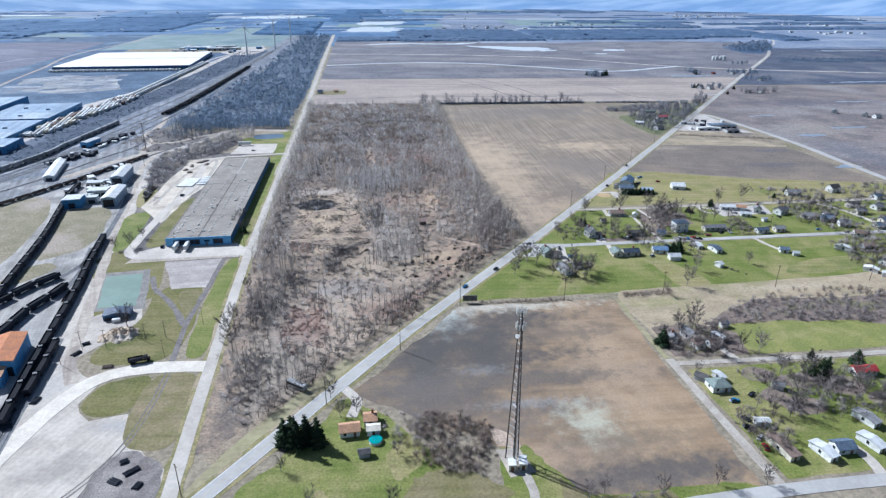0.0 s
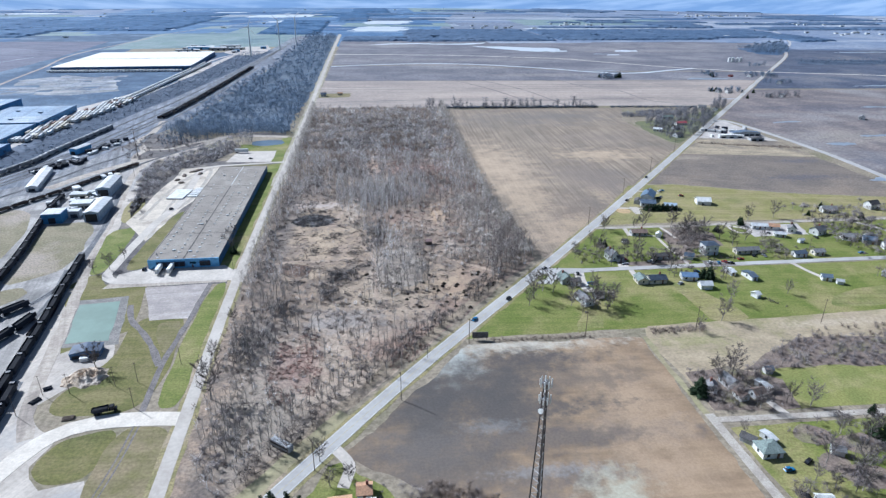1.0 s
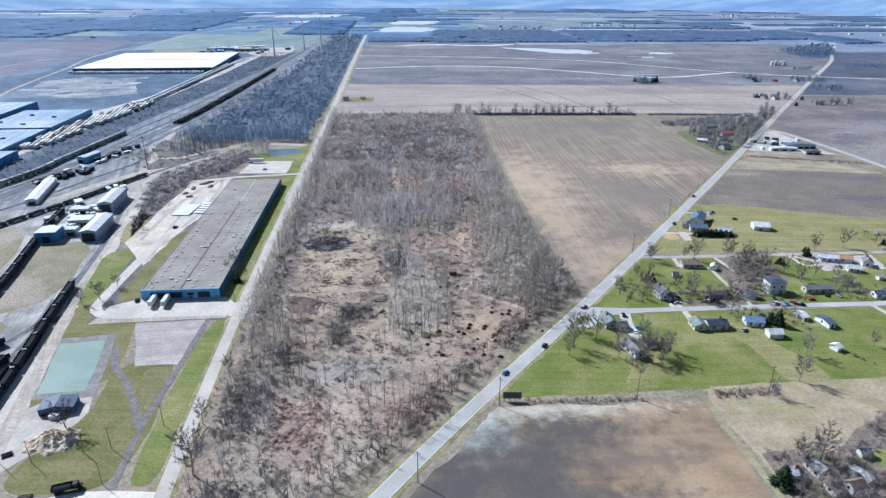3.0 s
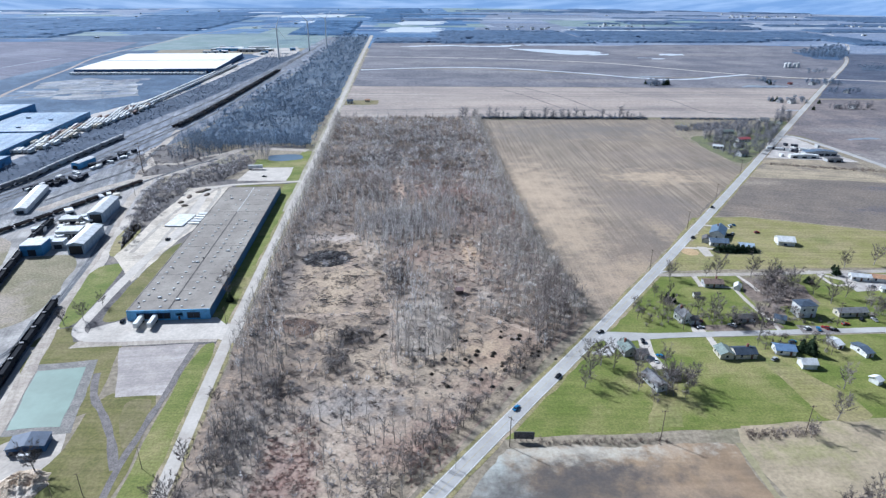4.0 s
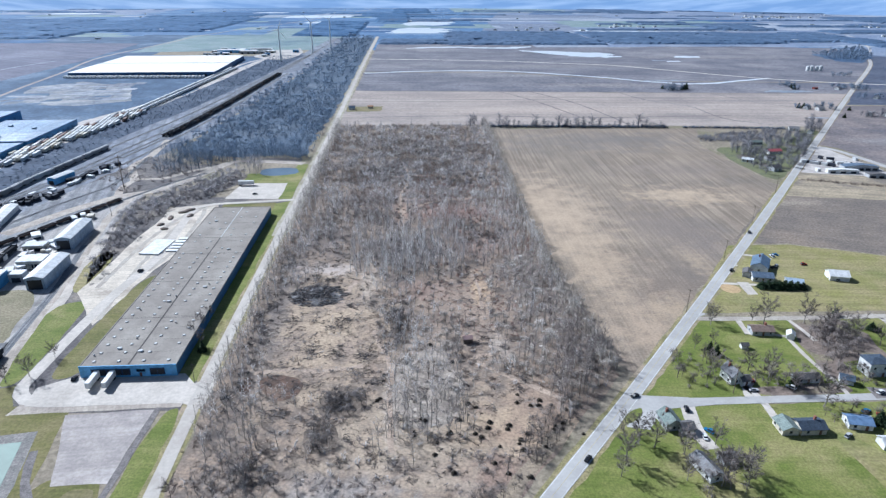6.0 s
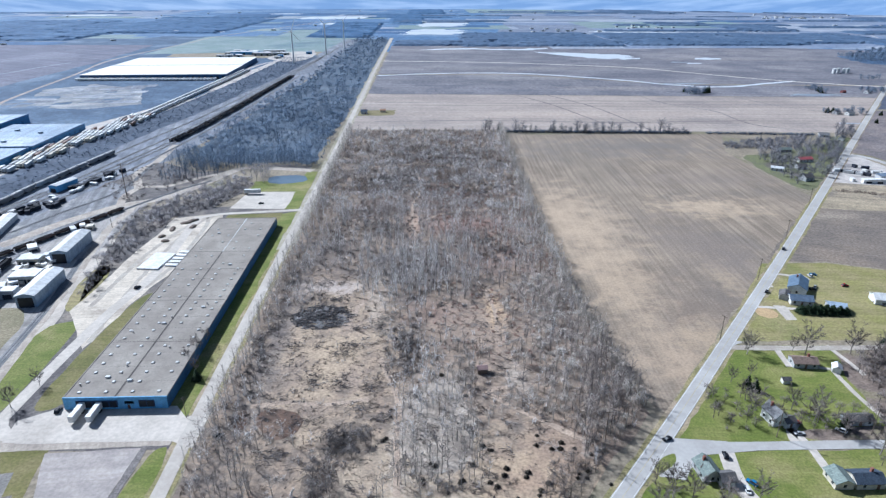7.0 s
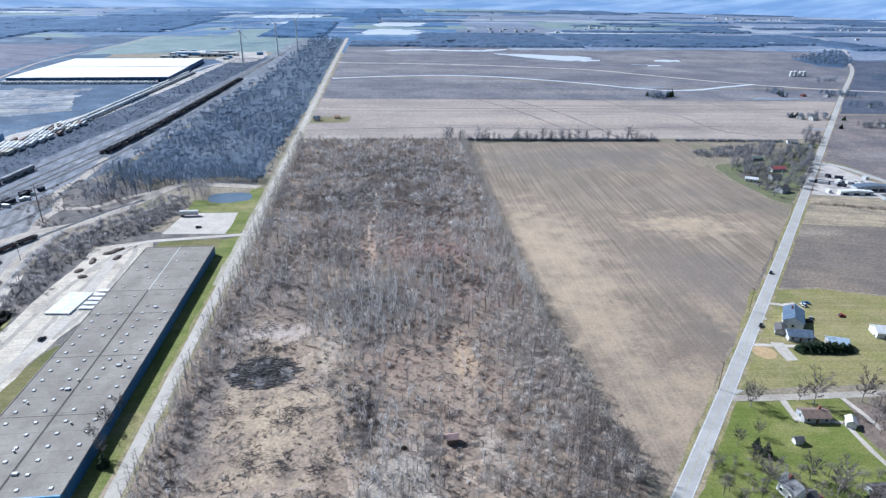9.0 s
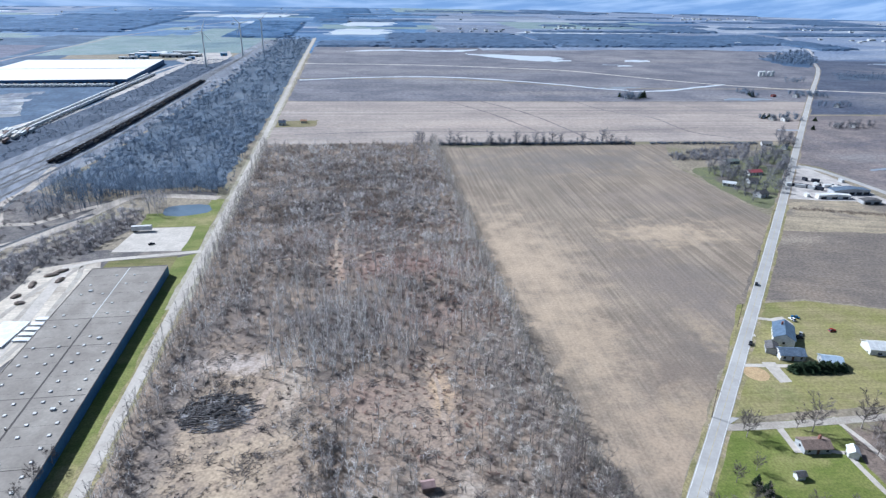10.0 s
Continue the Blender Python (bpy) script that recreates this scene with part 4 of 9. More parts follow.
def bare_tree(seed, height, spread, limbs, boughs, twigs, trunk_r, clear=0.35, twig_r=0.05, sides=5):
    """A leafless tree: trunk and crown of limbs, boughs and twigs."""
    rng = random.Random(seed)
    trunk, crown = Tris(), Tris()
    path, p = [], Vector((0, 0, -0.1))
    steps = 4
    for k in range(steps + 1):
        path.append(p.copy())
        p = p + Vector((rng.uniform(-1, 1) * 0.03 * height, rng.uniform(-1, 1) * 0.03 * height, height * 0.85 / steps))
    for k in range(steps):
        trunk.limb(path[k], path[k + 1], trunk_r * (1 - k / steps * 0.85), trunk_r * (1 - (k + 1) / steps * 0.85), sides)

    def on_trunk(f):
        s = min(f * steps, steps - 1e-3)
        return path[int(s)].lerp(path[int(s) + 1], s % 1)

    for k in range(limbs):
        f = clear + (1 - clear) * (k + 0.5 + rng.uniform(-0.4, 0.4)) / limbs
        a = k * 2.4 + rng.uniform(-0.5, 0.5)
        reach = spread * (0.55 + 0.45 * math.sin(math.pi * min(1, max(0, (f - clear) / (1.05 - clear))) ** 0.7)) * rng.uniform(0.7, 1.1)
        start = on_trunk(f)
        lift = rng.uniform(0.9, 1.6) * reach * (0.6 + f * 0.7)
        mid = start + Vector((math.cos(a) * reach * 0.5, math.sin(a) * reach * 0.5, lift * 0.35))
        end = start + Vector((math.cos(a + 0.2) * reach, math.sin(a + 0.2) * reach, lift))
        r = trunk_r * (0.55 - 0.35 * f)
        crown.limb(start, mid, r, r * 0.65)
        crown.limb(mid, end, r * 0.65, r * 0.2)
        for j in range(boughs):
            s = rng.uniform(0.25, 1.0)
            b0 = start.lerp(mid, s * 2) if s < 0.5 else mid.lerp(end, s * 2 - 1)
            d = Vector((math.cos(a + rng.uniform(-1.3, 1.3)), math.sin(a + rng.uniform(-1.3, 1.3)), rng.uniform(0.1, 1.2))).normalized()
            b1 = b0 + d * reach * rng.uniform(0.3, 0.6)
            crown.spike(b0, b1, max(r * 0.35, twig_r * 1.1))
            for i in range(twigs):
                t0 = b0.lerp(b1, rng.uniform(0.2, 1.0))
                e = (d + Vector((rng.uniform(-1, 1), rng.uniform(-1, 1), rng.uniform(-0.5, 1)))).normalized()
                crown.spike(t0, t0 + e * reach * rng.uniform(0.15, 0.4), twig_r)
    return trunk, crown


def conifer(seed, height, radius, rings=12):
    rng = random.Random(seed)
    trunk, crown = Tris(), Tris()
    trunk.limb(Vector((0, 0, -0.1)), Vector((0, 0, height * 0.95)), radius * 0.1, 0.03, 6)
    for k in range(rings):
        f = k / rings
        for j in range(int(15 - 8 * f)):
            a = rng.uniform(0, math.tau)
            r = radius * (1 - f) ** 0.8 * rng.uniform(0.7, 1.1) + 0.2
            z = height * (0.06 + 0.9 * f) + rng.uniform(-0.3, 0.3)
            d = Vector((math.cos(a), math.sin(a), 0))
            crown.limb(Vector((0, 0, z)) + d * r * 0.15, Vector((0, 0, z - 0.12 * r)) + d * r, r * 0.30, r * 0.06, 5)
            for i in range(2):
                e = Vector((math.cos(a + rng.uniform(-0.7, 0.7)), math.sin(a + rng.uniform(-0.7, 0.7)), rng.uniform(-0.2, 0.3)))
                crown.spike(Vector((0, 0, z)) + d * r * rng.uniform(0.4, 0.8), Vector((0, 0, z)) + e * r * 1.12, r * 0.13)
    return trunk, crown


def shrub(seed, height, stems, twigs, r=0.05):
    rng = random.Random(seed)
    out = Tris()
    for k in range(stems):
        a, lean = rng.uniform(0, math.tau), rng.uniform(0.1, 0.8)
        p = Vector((rng.uniform(-1, 1), rng.uniform(-1, 1), 0)) * height * 0.25
        q = p + Vector((math.cos(a) * lean, math.sin(a) * lean, 1)) * height * rng.uniform(0.5, 1)
        out.spike(p, q, r * 1.5)
        for i in range(twigs):
            t0 = p.lerp(q, rng.uniform(0.2, 0.95))
            out.spike(t0, t0 + Vector((rng.uniform(-1, 1), rng.uniform(-1, 1), rng.uniform(-0.1, 0.9))) * height * 0.35, r)
    return out


def scatter(name, kinds, spots, material, label, category):
    """Many plants joined into one mesh: spots are rows of x, y, size, height factor."""
    rng = np.random.default_rng(len(spots))
    vs, fs, n = [], [], 0
    for k, (x, y, s, h) in enumerate(spots):
        v, f = kinds[int(rng.integers(len(kinds)))]
        a = rng.uniform(0, math.tau)
        c, d = math.cos(a) * s, math.sin(a) * s
        vs.append(np.stack([v[:, 0] * c - v[:, 1] * d + x, v[:, 0] * d + v[:, 1] * c + y, v[:, 2] * s * h], 1))
        fs.append(f + n)
        n += len(v)
    v, f = np.concatenate(vs), np.concatenate(fs)
    me = bpy.data.meshes.new(name)
    me.vertices.add(len(v))
    me.vertices.foreach_set("co", v.astype(np.float32).ravel())
    me.loops.add(len(f) * 3)
    me.loops.foreach_set("vertex_index", f.astype(np.int32).ravel())
    me.polygons.add(len(f))
    me.polygons.foreach_set("loop_start", np.arange(0, len(f) * 3, 3, dtype=np.int32))
    me.update(calc_edges=True)
    me.materials.append(material)
    return tagged(new(name, me), label, category, kind="stuff")


def both(pair):
    (v, f), (w, g) = pair[0].arrays(), pair[1].arrays()
    return np.concatenate([v, w]), np.concatenate([f, g + len(v)])


def inside(x, y, poly):
    hit = False
    for (x0, y0), (x1, y1) in zip(poly, poly[1:] + poly[:1]):
        if (y0 > y) != (y1 > y) and x < (x1 - x0) * (y - y0) / (y1 - y0) + x0:
            hit = not hit
    return hit


def fill(poly, spacing, seed, density=lambda x, y: 1.0, size=(0.8, 1.2), high=(0.9, 1.15)):
    """Spots inside an outline on a jittered grid, thinned by a density."""
    rng = random.Random(seed)
    xs, ys = [p[0] for p in poly], [p[1] for p in poly]
    out, y = [], min(ys)
    while y < max(ys):
        x = min(xs)
        while x < max(xs):
            px, py = x + rng.uniform(0, spacing), y + rng.uniform(0, spacing)
            keep = rng.random()
            s, h = rng.uniform(*size), rng.uniform(*high)
            if inside(px, py, poly) and keep < density(px, py):
                out.append((px, py, s, h))
            x += spacing
        y += spacing
    return out


def patchy(x, y, scale, seed):
    return noise.noise(Vector((x / scale, y / scale, seed))) * 0.5 + 0.5


WOOD = [(-60, 200), (-48, 190), (4, 254), (60, 318), (101, 362), (94, 440), (96, 600), (103, 850), (-62, 854), (-62, 400)]


def openness(x, y):
    """1 in the open clearing, 0 in the thick of the wood, with uneven borders."""
    j = (patchy(x, y, 22, 14) - 0.5) * 26
    best = 0.0
    for cx, cy, rx, ry in ((-27, 405, 27, 62), (52, 332, 30, 22), (30, 306, 30, 16), (53, 384, 5, 14), (48, 410, 4, 26), (6, 345, 3.5, 34), (-20, 440, 6, 24), (-4, 352, 22, 30), (-38, 475, 16, 9), (48, 440, 5, 20), (8, 560, 5, 26)):
        d = math.hypot((x - cx) / rx, (y - cy) / ry) + j / (rx + ry)
        best = max(best, min(1.0, max(0.0, (1.15 - d) * 3)))
    return best


def tall_density(x, y):
    """How thickly tall trees stand in the wood."""
    if y > 480:
        d = 0.18 + 0.75 * (patchy(x, y, 16, 1) > 0.47)
    elif y > 345:
        d = 0.08 + 0.65 * (patchy(x, y, 18, 2) > 0.54)
    else:
        d = 0.05 + 0.4 * (patchy(x, y, 14, 2) > 0.6)
        if x < -40:
            d = 0.5 if y < 238 else 0.08 if y < 262 else 0.7
    if -22 < x < 46 and 455 < y < 530:
        d = 0.35 + 0.6 * (patchy(x, y, 13, 6) > 0.42)
    if x > 62 + 10 * patchy(x, y, 18, 4) and y > 370:
        d = 0.92
    if 4 < x < 36 and 322 < y < 395:
        d = 0.9
    if x > 66 + 6 * patchy(x, y, 9, 4) and y > 330:
        return 0.9
    if x < -54 and not 236 < y < 264:
        d = 0.7
    edge = (y - 254) * 0.63 - (x - 4) * 0.77
    if edge < 14 and y < 330:
        d = max(d, 0.42)
    return d * (1 - 0.97 * openness(x, y)) if not (4 < x < 36 and 322 < y < 395) else d


def broom_tree(seed, height, spread, limbs, twigs, trunk_r, twig_r, clear=0.2, lift=(0.5, 1.2)):
    """A slender leafless tree with a fine upswept crown."""
    rng = random.Random(seed)
    trunk, crown = Tris(), Tris()
    lean = Vector((rng.uniform(-0.6, 0.6), rng.uniform(-0.6, 0.6), height))
    mid = lean * 0.5 + Vector((rng.uniform(-0.3, 0.3), rng.uniform(-0.3, 0.3), 0))
    trunk.limb(Vector((0, 0, -0.1)), mid, trunk_r, trunk_r * 0.6)
    trunk.limb(mid, lean, trunk_r * 0.6, 0.03)
    for k in range(limbs):
        f = clear + (0.98 - clear) * (k + rng.random()) / limbs
        a = k * 2.4 + rng.uniform(-0.4, 0.4)
        reach = spread * (0.4 + 0.6 * math.sin(math.pi * (0.15 + 0.8 * (f - clear) / (1 - clear)))) * rng.uniform(0.75, 1.15)
        p = mid * (f * 2) if f < 0.5 else mid.lerp(lean, f * 2 - 1)
        d = Vector((math.cos(a), math.sin(a), rng.uniform(*lift)))
        q = p + d * reach
        crown.spike(p, q, twig_r * 1.8)
        for j in range(twigs):
            t0 = p.lerp(q, rng.uniform(0.2, 1.0))
            e = (d * 0.7 + Vector((rng.uniform(-1, 1), rng.uniform(-1, 1), rng.uniform(-0.3, 1)))).normalized()
            crown.spike(t0, t0 + e * reach * rng.uniform(0.3, 0.65), twig_r)
    return trunk, crown


def puff_tree(seed, height, radius, spikes, r):
    """A round leafless crown: twigs radiating from a short forked stem."""
    rng = random.Random(seed)
    out = Tris()
    heart = Vector((0, 0, height - radius * 0.9))
    out.limb(Vector((0, 0, -0.1)), heart, 0.2, 0.12)
    for k in range(spikes):
        a, e = k * 2.4 + rng.uniform(-0.3, 0.3), math.asin(rng.uniform(-0.35, 1.0))
        d = Vector((math.cos(a) * math.cos(e), math.sin(a) * math.cos(e), math.sin(e) * 0.85))
        p = heart + d * radius * rng.uniform(0.05, 0.45) + Vector((rng.uniform(-1, 1), rng.uniform(-1, 1), 0)) * radius * 0.2
        out.spike(p, p + (d + Vector((rng.uniform(-0.4, 0.4), rng.uniform(-0.4, 0.4), rng.uniform(-0.1, 0.4)))) * radius * rng.uniform(0.45, 0.75), r)
    return out


slim_fine = [both(broom_tree(700 + k, 8.5, 2.6, 12, 8, 0.14, 0.04, 0.2, (0.4, 1.3))) for k in range(5)]
SLIM = [broom_tree(100 + k, 9.5 + k % 3, 1.6, 12, 8, 0.15, 0.05, 0.25, (0.8, 2.0)) for k in range(5)]
slim_low = [both(broom_tree(200 + k, 8.6 + 0.8 * (k % 3), 1.4, 11, 4, 0.14, 0.055, 0.25, (0.8, 2.0))) if k % 3 == 0 else both(broom_tree(200 + k, 6.0 + 0.8 * (k % 3), 2.3, 12, 4, 0.13, 0.055, 0.15, (0.15, 1.0))) for k in range(7)]
slim_grove = [both(broom_tree(230 + k, 9.0 + 0.8 * (k % 3), 1.5, 12, 4, 0.15, 0.06, 0.25, (0.8, 2.0))) for k in range(4)]
tall_spots = fill(WOOD, 3.5, 11, tall_density, (0.65, 1.15), (0.75, 1.1))
picked = [s for s in tall_spots if -58 < s[0] < 60 and 205 < s[1] < 345][:280]
chosen = set(picked)
def grove(s):
    return -22 < s[0] < 46 and 455 < s[1] < 530


def eastern(s):
    return s[0] > 26 and s[1] < 475 and patchy(s[0], s[1], 12, 51) > 0.4


rest = [(x, y, s * 1.12, h) if grove((x, y)) else (x, y, s, h) for x, y, s, h in tall_spots if (x, y, s, h) not in chosen]
north = [s for s in rest if s[1] > 600]
rest = [s for s in rest if s[1] <= 600]
slim_far = [both(broom_tree(250 + k, 6.6 + 1.2 * (k % 3), 2.4, 9, 2, 0.14, 0.08, 0.15, (0.2, 1.1))) for k in range(5)]
LOWWOOD = [shrub(260 + k, 4.2, 8, 3, 0.075).arrays() for k in range(6)]
north_low = fill([(-60, 590), (94, 590), (102, 850), (-62, 853)], 3.8, 29, lambda x, y: 0.12 + 0.85 * (patchy(x, y, 10, 41) > 0.46), (0.6, 1.35), (0.6, 1.05))
scatter("north_wood_trees", slim_far, [s for k, s in enumerate(north) if k % 4 == 0], M_WOODS_NORTH, "leafless grey trees of the northern wood", "trees")
scatter("north_wood_scrub", LOWWOOD, [s for k, s in enumerate(north_low) if patchy(s[0], s[1], 21, 43) > 0.45], M_WOODS, "low grey leafless scrub of the northern wood", "scrub")
scatter("north_wood_brown_scrub", LOWWOOD, [s for k, s in enumerate(north_low) if patchy(s[0], s[1], 21, 43) <= 0.45], M_BRUSH, "low brown leafless scrub of the northern wood", "scrub")
scatter("wood_edge_trees", slim_low, fill([(-66, 330), (-60, 330), (-60, 852), (-66, 852)], 2.7, 12, lambda x, y: 0.8, (0.75, 1.2), (0.95, 1.35)), M_YOUNG, "row of leafless trees along the lane", "trees")
scatter("wood_edge_trees", slim_low, fill([(95, 362), (101, 364), (95, 440), (97, 600), (103, 850), (98, 850), (91, 600), (88, 440)], 2.8, 13, lambda x, y: 0.35 + 0.6 * (patchy(x, y, 11, 18) > 0.4), (0.8, 1.35), (0.85, 1.3)), M_WOODS_EAST, "leafless trees along the field edge", "trees")
road_edge = fill([(-46, 196), (-6, 250), (62, 332), (92, 362), (70, 326), (6, 252), (-38, 192)], 3.0, 14, lambda x, y: 0.3 + 0.6 * (patchy(x, y, 14, 13) > 0.42), (0.5, 1.05), (0.8, 1.25))
scatter("roadside_trees", slim_fine, fill([(70, 334), (92, 360), (101, 364), (97, 400), (86, 396), (66, 346)], 3.8, 15, lambda x, y: 0.8, (1.0, 1.55), (0.9, 1.2)), M_TWIG, "tall leafless trees beside the junction", "trees")
scatter("eastern_slender_trees", slim_fine, fill([(50, 362), (92, 366), (88, 470), (50, 470)], 7.0, 16, lambda x, y: 0.7, (0.7, 1.1), (0.9, 1.2)), M_BRUSH_GREY, "slender grey-brown leafless trees", "trees")
scatter("grove_trees", slim_grove, [s for s in rest if grove(s)], M_WOODS, "tall pale leafless grove of slender trees", "trees")
rest = [s for s in rest if not grove(s)]
scatter("round_crowned_trees", [puff_tree(360 + k, 6.2 + 0.6 * (k % 3), 2.5, 104, 0.032).arrays() for k in range(6)], [s for s in rest if eastern(s)], M_WOODS_EAST, "round-crowned pale leafless trees", "trees")
rest = [s for s in rest if not eastern(s)]
scatter("woodland_trees", slim_low, [s for k, s in enumerate(rest) if k % 4 or patchy(s[0], s[1], 30, 17) < 0.42], M_WOODS, "dense leafless pale grey woodland trees", "trees")
scatter("brown_woodland_trees", slim_low, [s for k, s in enumerate(rest) if not (k % 4 or patchy(s[0], s[1], 30, 17) < 0.42)], M_BRUSH, "leafless brown woodland trees", "trees")
SLIM_MESHES = [(a.mesh("trunk", M_BARK), b.mesh("crown", M_YOUNG)) for a, b in SLIM]


def plant(name, meshes, x, y, size, turn, label, category="tree", group="", high=1.0):
    top = thing(name, pose(x, y, 0.03, 0, 0, turn), label, category, group)
    top.scale = (size, size, size * high)
    shared("trunk", meshes[0], top)
    shared("crown", meshes[1], top)
    return top


for k, (x, y, s, h) in enumerate(picked):
    plant("young_tree", SLIM_MESHES[k % 5], x, y, s, k * 77 % 360, "slender leafless grey tree in rough woodland", "tree", "woodland trees", h)

# slender saplings in a row by the main road
for k in range(26):
    f = k / 25
    plant("young_tree", SLIM_MESHES[k % 5], -32 + 57 * f + 1.5 * math.sin(k * 2.3), 226 + 38 * f + 2.6 * math.sin(k * 1.7), 0.5 + 0.12 * (k % 3), k * 53 % 360, "slender leafless sapling beside the main road", "tree", "woodland trees", 1.1)

LUMP = [puff_tree(320 + k, 2.3, 1.9, 26, 0.085).arrays() for k in range(6)]
BUSH = [shrub(300 + k, 2.0, 5, 4, 0.085).arrays() for k in range(5)]
scatter("undergrowth", LUMP, fill(WOOD, 4.5, 21, lambda x, y: (0.5 if y > 470 else (0.7 if y > 345 else 0.35) * (patchy(x, y, 12, 9) > 0.52)) * (1 - 0.8 * openness(x, y)), (0.4, 1.2), (0.5, 1.1)), M_BRUSH, "dry brown undergrowth and brambles", "undergrowth")
scatter("pale_undergrowth", BUSH, fill(WOOD, 4.9, 22, lambda x, y: (0.2 + 0.5 * (patchy(x, y, 20, 5) > 0.5)) * (1 - 0.95 * openness(x, y)), (0.6, 1.5), (0.6, 1.2)), M_WOODS, "grey leafless saplings and brambles", "undergrowth")
sticks = []
for k in range(3):
    t, sr = Tris(), random.Random(40 + k)
    for j in range(9):
        p, a = Vector((sr.uniform(-1.5, 1.5), sr.uniform(-1.5, 1.5), 0.1)), sr.uniform(0, math.tau)
        t.spike(p, p + Vector((math.cos(a), math.sin(a), sr.uniform(0, 0.4))) * sr.uniform(0.6, 2.2), 0.09)
    sticks.append(t.arrays())
BLOBS = ((-14, 346, 10, 10), (-19, 328, 7, 9), (6, 405, 6, 20), (12, 493, 34, 36), (-57, 420, 5, 110), (-34, 455, 14, 8), (0, 395, 5, 30), (-12, 560, 30, 30), (60, 520, 26, 30), (-40, 540, 16, 50), (60, 640, 30, 20), (-20, 660, 40, 30), (30, 740, 60, 40))


def in_blobs(x, y):
    return max(0.0, max(1.2 - math.hypot((x - cx) / rx, (y - cy) / ry) for cx, cy, rx, ry in BLOBS)) * (patchy(x, y, 7, 31) > 0.42)


scatter("dark_brambles", LUMP, fill(WOOD, 2.8, 25, lambda x, y: 0.9 * in_blobs(x, y), (0.7, 1.5), (0.5, 1.0)), M_BRAMBLE, "dark grey bramble thicket under trees", "undergrowth")
scatter("road_edge_shrubs", [puff_tree(340 + k, 6.0, 3.0, 60, 0.06).arrays() for k in range(4)], road_edge, M_TWIG, "leafless grey shrubs by the main road", "shrubs")
scatter("reddish_brambles", LUMP, fill([(-41, 246), (-39, 280), (-22, 289), (-18, 264), (-20, 240), (-36, 234)], 1.6, 26, lambda x, y: 0.9 * (patchy(x, y, 7, 33) > 0.42), (0.4, 0.85), (0.35, 0.65)) + fill([(8, 262), (15, 274), (29, 272), (24, 262), (11, 254)], 1.6, 28, lambda x, y: 0.85 * (patchy(x, y, 6, 34) > 0.4), (0.4, 0.8), (0.35, 0.65)), M_RED_BRUSH, "low reddish bramble patch", "undergrowth")
scatter("reddish_scrub", LUMP, fill([(20, 540), (90, 480), (92, 620), (20, 660)], 3.2, 27, lambda x, y: 0.7 * (patchy(x, y, 16, 35) > 0.42), (0.5, 1.1), (0.5, 0.9)), M_RED_BRUSH, "reddish scrub among grey trees", "undergrowth")
scatter("middle_reddish_scrub", LUMP, fill([(24, 400), (64, 390), (70, 470), (30, 475), (16, 440)], 3.0, 85, lambda x, y: 0.75 * (patchy(x, y, 9, 87) > 0.5), (0.4, 0.9), (0.4, 0.8)), M_RED_BRUSH, "low reddish scrub among pale trees", "undergrowth")
scatter("roadside_brush", LUMP, fill([(-8, 246), (40, 300), (58, 318), (44, 306), (26, 290), (-6, 258)], 2.4, 86, lambda x, y: 0.7 * (patchy(x, y, 8, 88) > 0.45), (0.4, 0.95), (0.4, 0.9)), M_BRUSH, "brown brush along the main road", "brush")
scatter("fallen_sticks", sticks, fill(WOOD, 4.0, 23, lambda x, y: 0.28 if y < 345 else 0.5 if y < 500 else 0.15), M_BRUSH, "fallen sticks and dead stalks", "debris")
scatter("clearing_brush", LUMP, fill([(-52, 352), (-4, 340), (8, 400), (-6, 455), (-46, 462)], 3.4, 28, lambda x, y: 0.12 + 0.75 * (patchy(x, y, 9, 61) > 0.6), (0.25, 0.75), (0.35, 0.7)), M_BRAMBLE, "low heaps of dead brush in the clearing", "brush")
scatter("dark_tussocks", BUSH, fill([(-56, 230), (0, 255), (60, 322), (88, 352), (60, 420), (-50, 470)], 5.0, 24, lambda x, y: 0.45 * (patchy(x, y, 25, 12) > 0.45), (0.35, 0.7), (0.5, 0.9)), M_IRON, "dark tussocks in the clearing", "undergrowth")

# woods by the railway and far woods

HEDGETREE = [both(broom_tree(420 + k, 8.6 + 0.8 * (k % 3), 3.9, 20, 9, 0.3, 0.12, 0.1, (0.05, 0.9))) for k in range(4)]
RAILTREE = [puff_tree(410 + k, 7.0 + 1.0 * (k % 3), 3.0 + 0.3 * (k % 2), 52, 0.10).arrays() for k in range(6)]
FARTREE = [puff_tree(400 + k, 6.2 + 0.7 * (k % 3), 3.4, 38, 0.16).arrays() for k in range(6)]
PUFF = [puff_tree(430 + k, 6.4 + 0.5 * (k % 3), 3.2, 70, 0.07).arrays() for k in range(5)]
SCRUB = [shrub(480 + k, 3.4, 7, 3, 0.10).arrays() for k in range(5)]
RAILWOOD = [(-84, 706), (-118, 714), (-140, 702), (-176, 704), (-206, 726), (-213, 800), (-176, 1300), (-168, 2090), (-80, 2090), (-80, 1000), (-77, 700)]
rail_spots = fill(RAILWOOD, 9.4, 31, lambda x, y: (0.12 + 0.88 * (patchy(x, y, 26, 8) > 0.44)) * (1.0 if y < 1100 else 0.75), (0.9, 1.75), (0.7, 1.2))
RAILPUFF = [puff_tree(440 + k, 6.6 + 0.9 * (k % 3), 3.3, 60, 0.075).arrays() for k in range(5)]
def off_cutting(x, y):
    """False along the open strip that runs through the railway woods."""
    return abs(x - (-190 + (y - 877) * 0.28 - max(0, y - 1045) * 0.18)) > 4 or not 860 < y < 1280


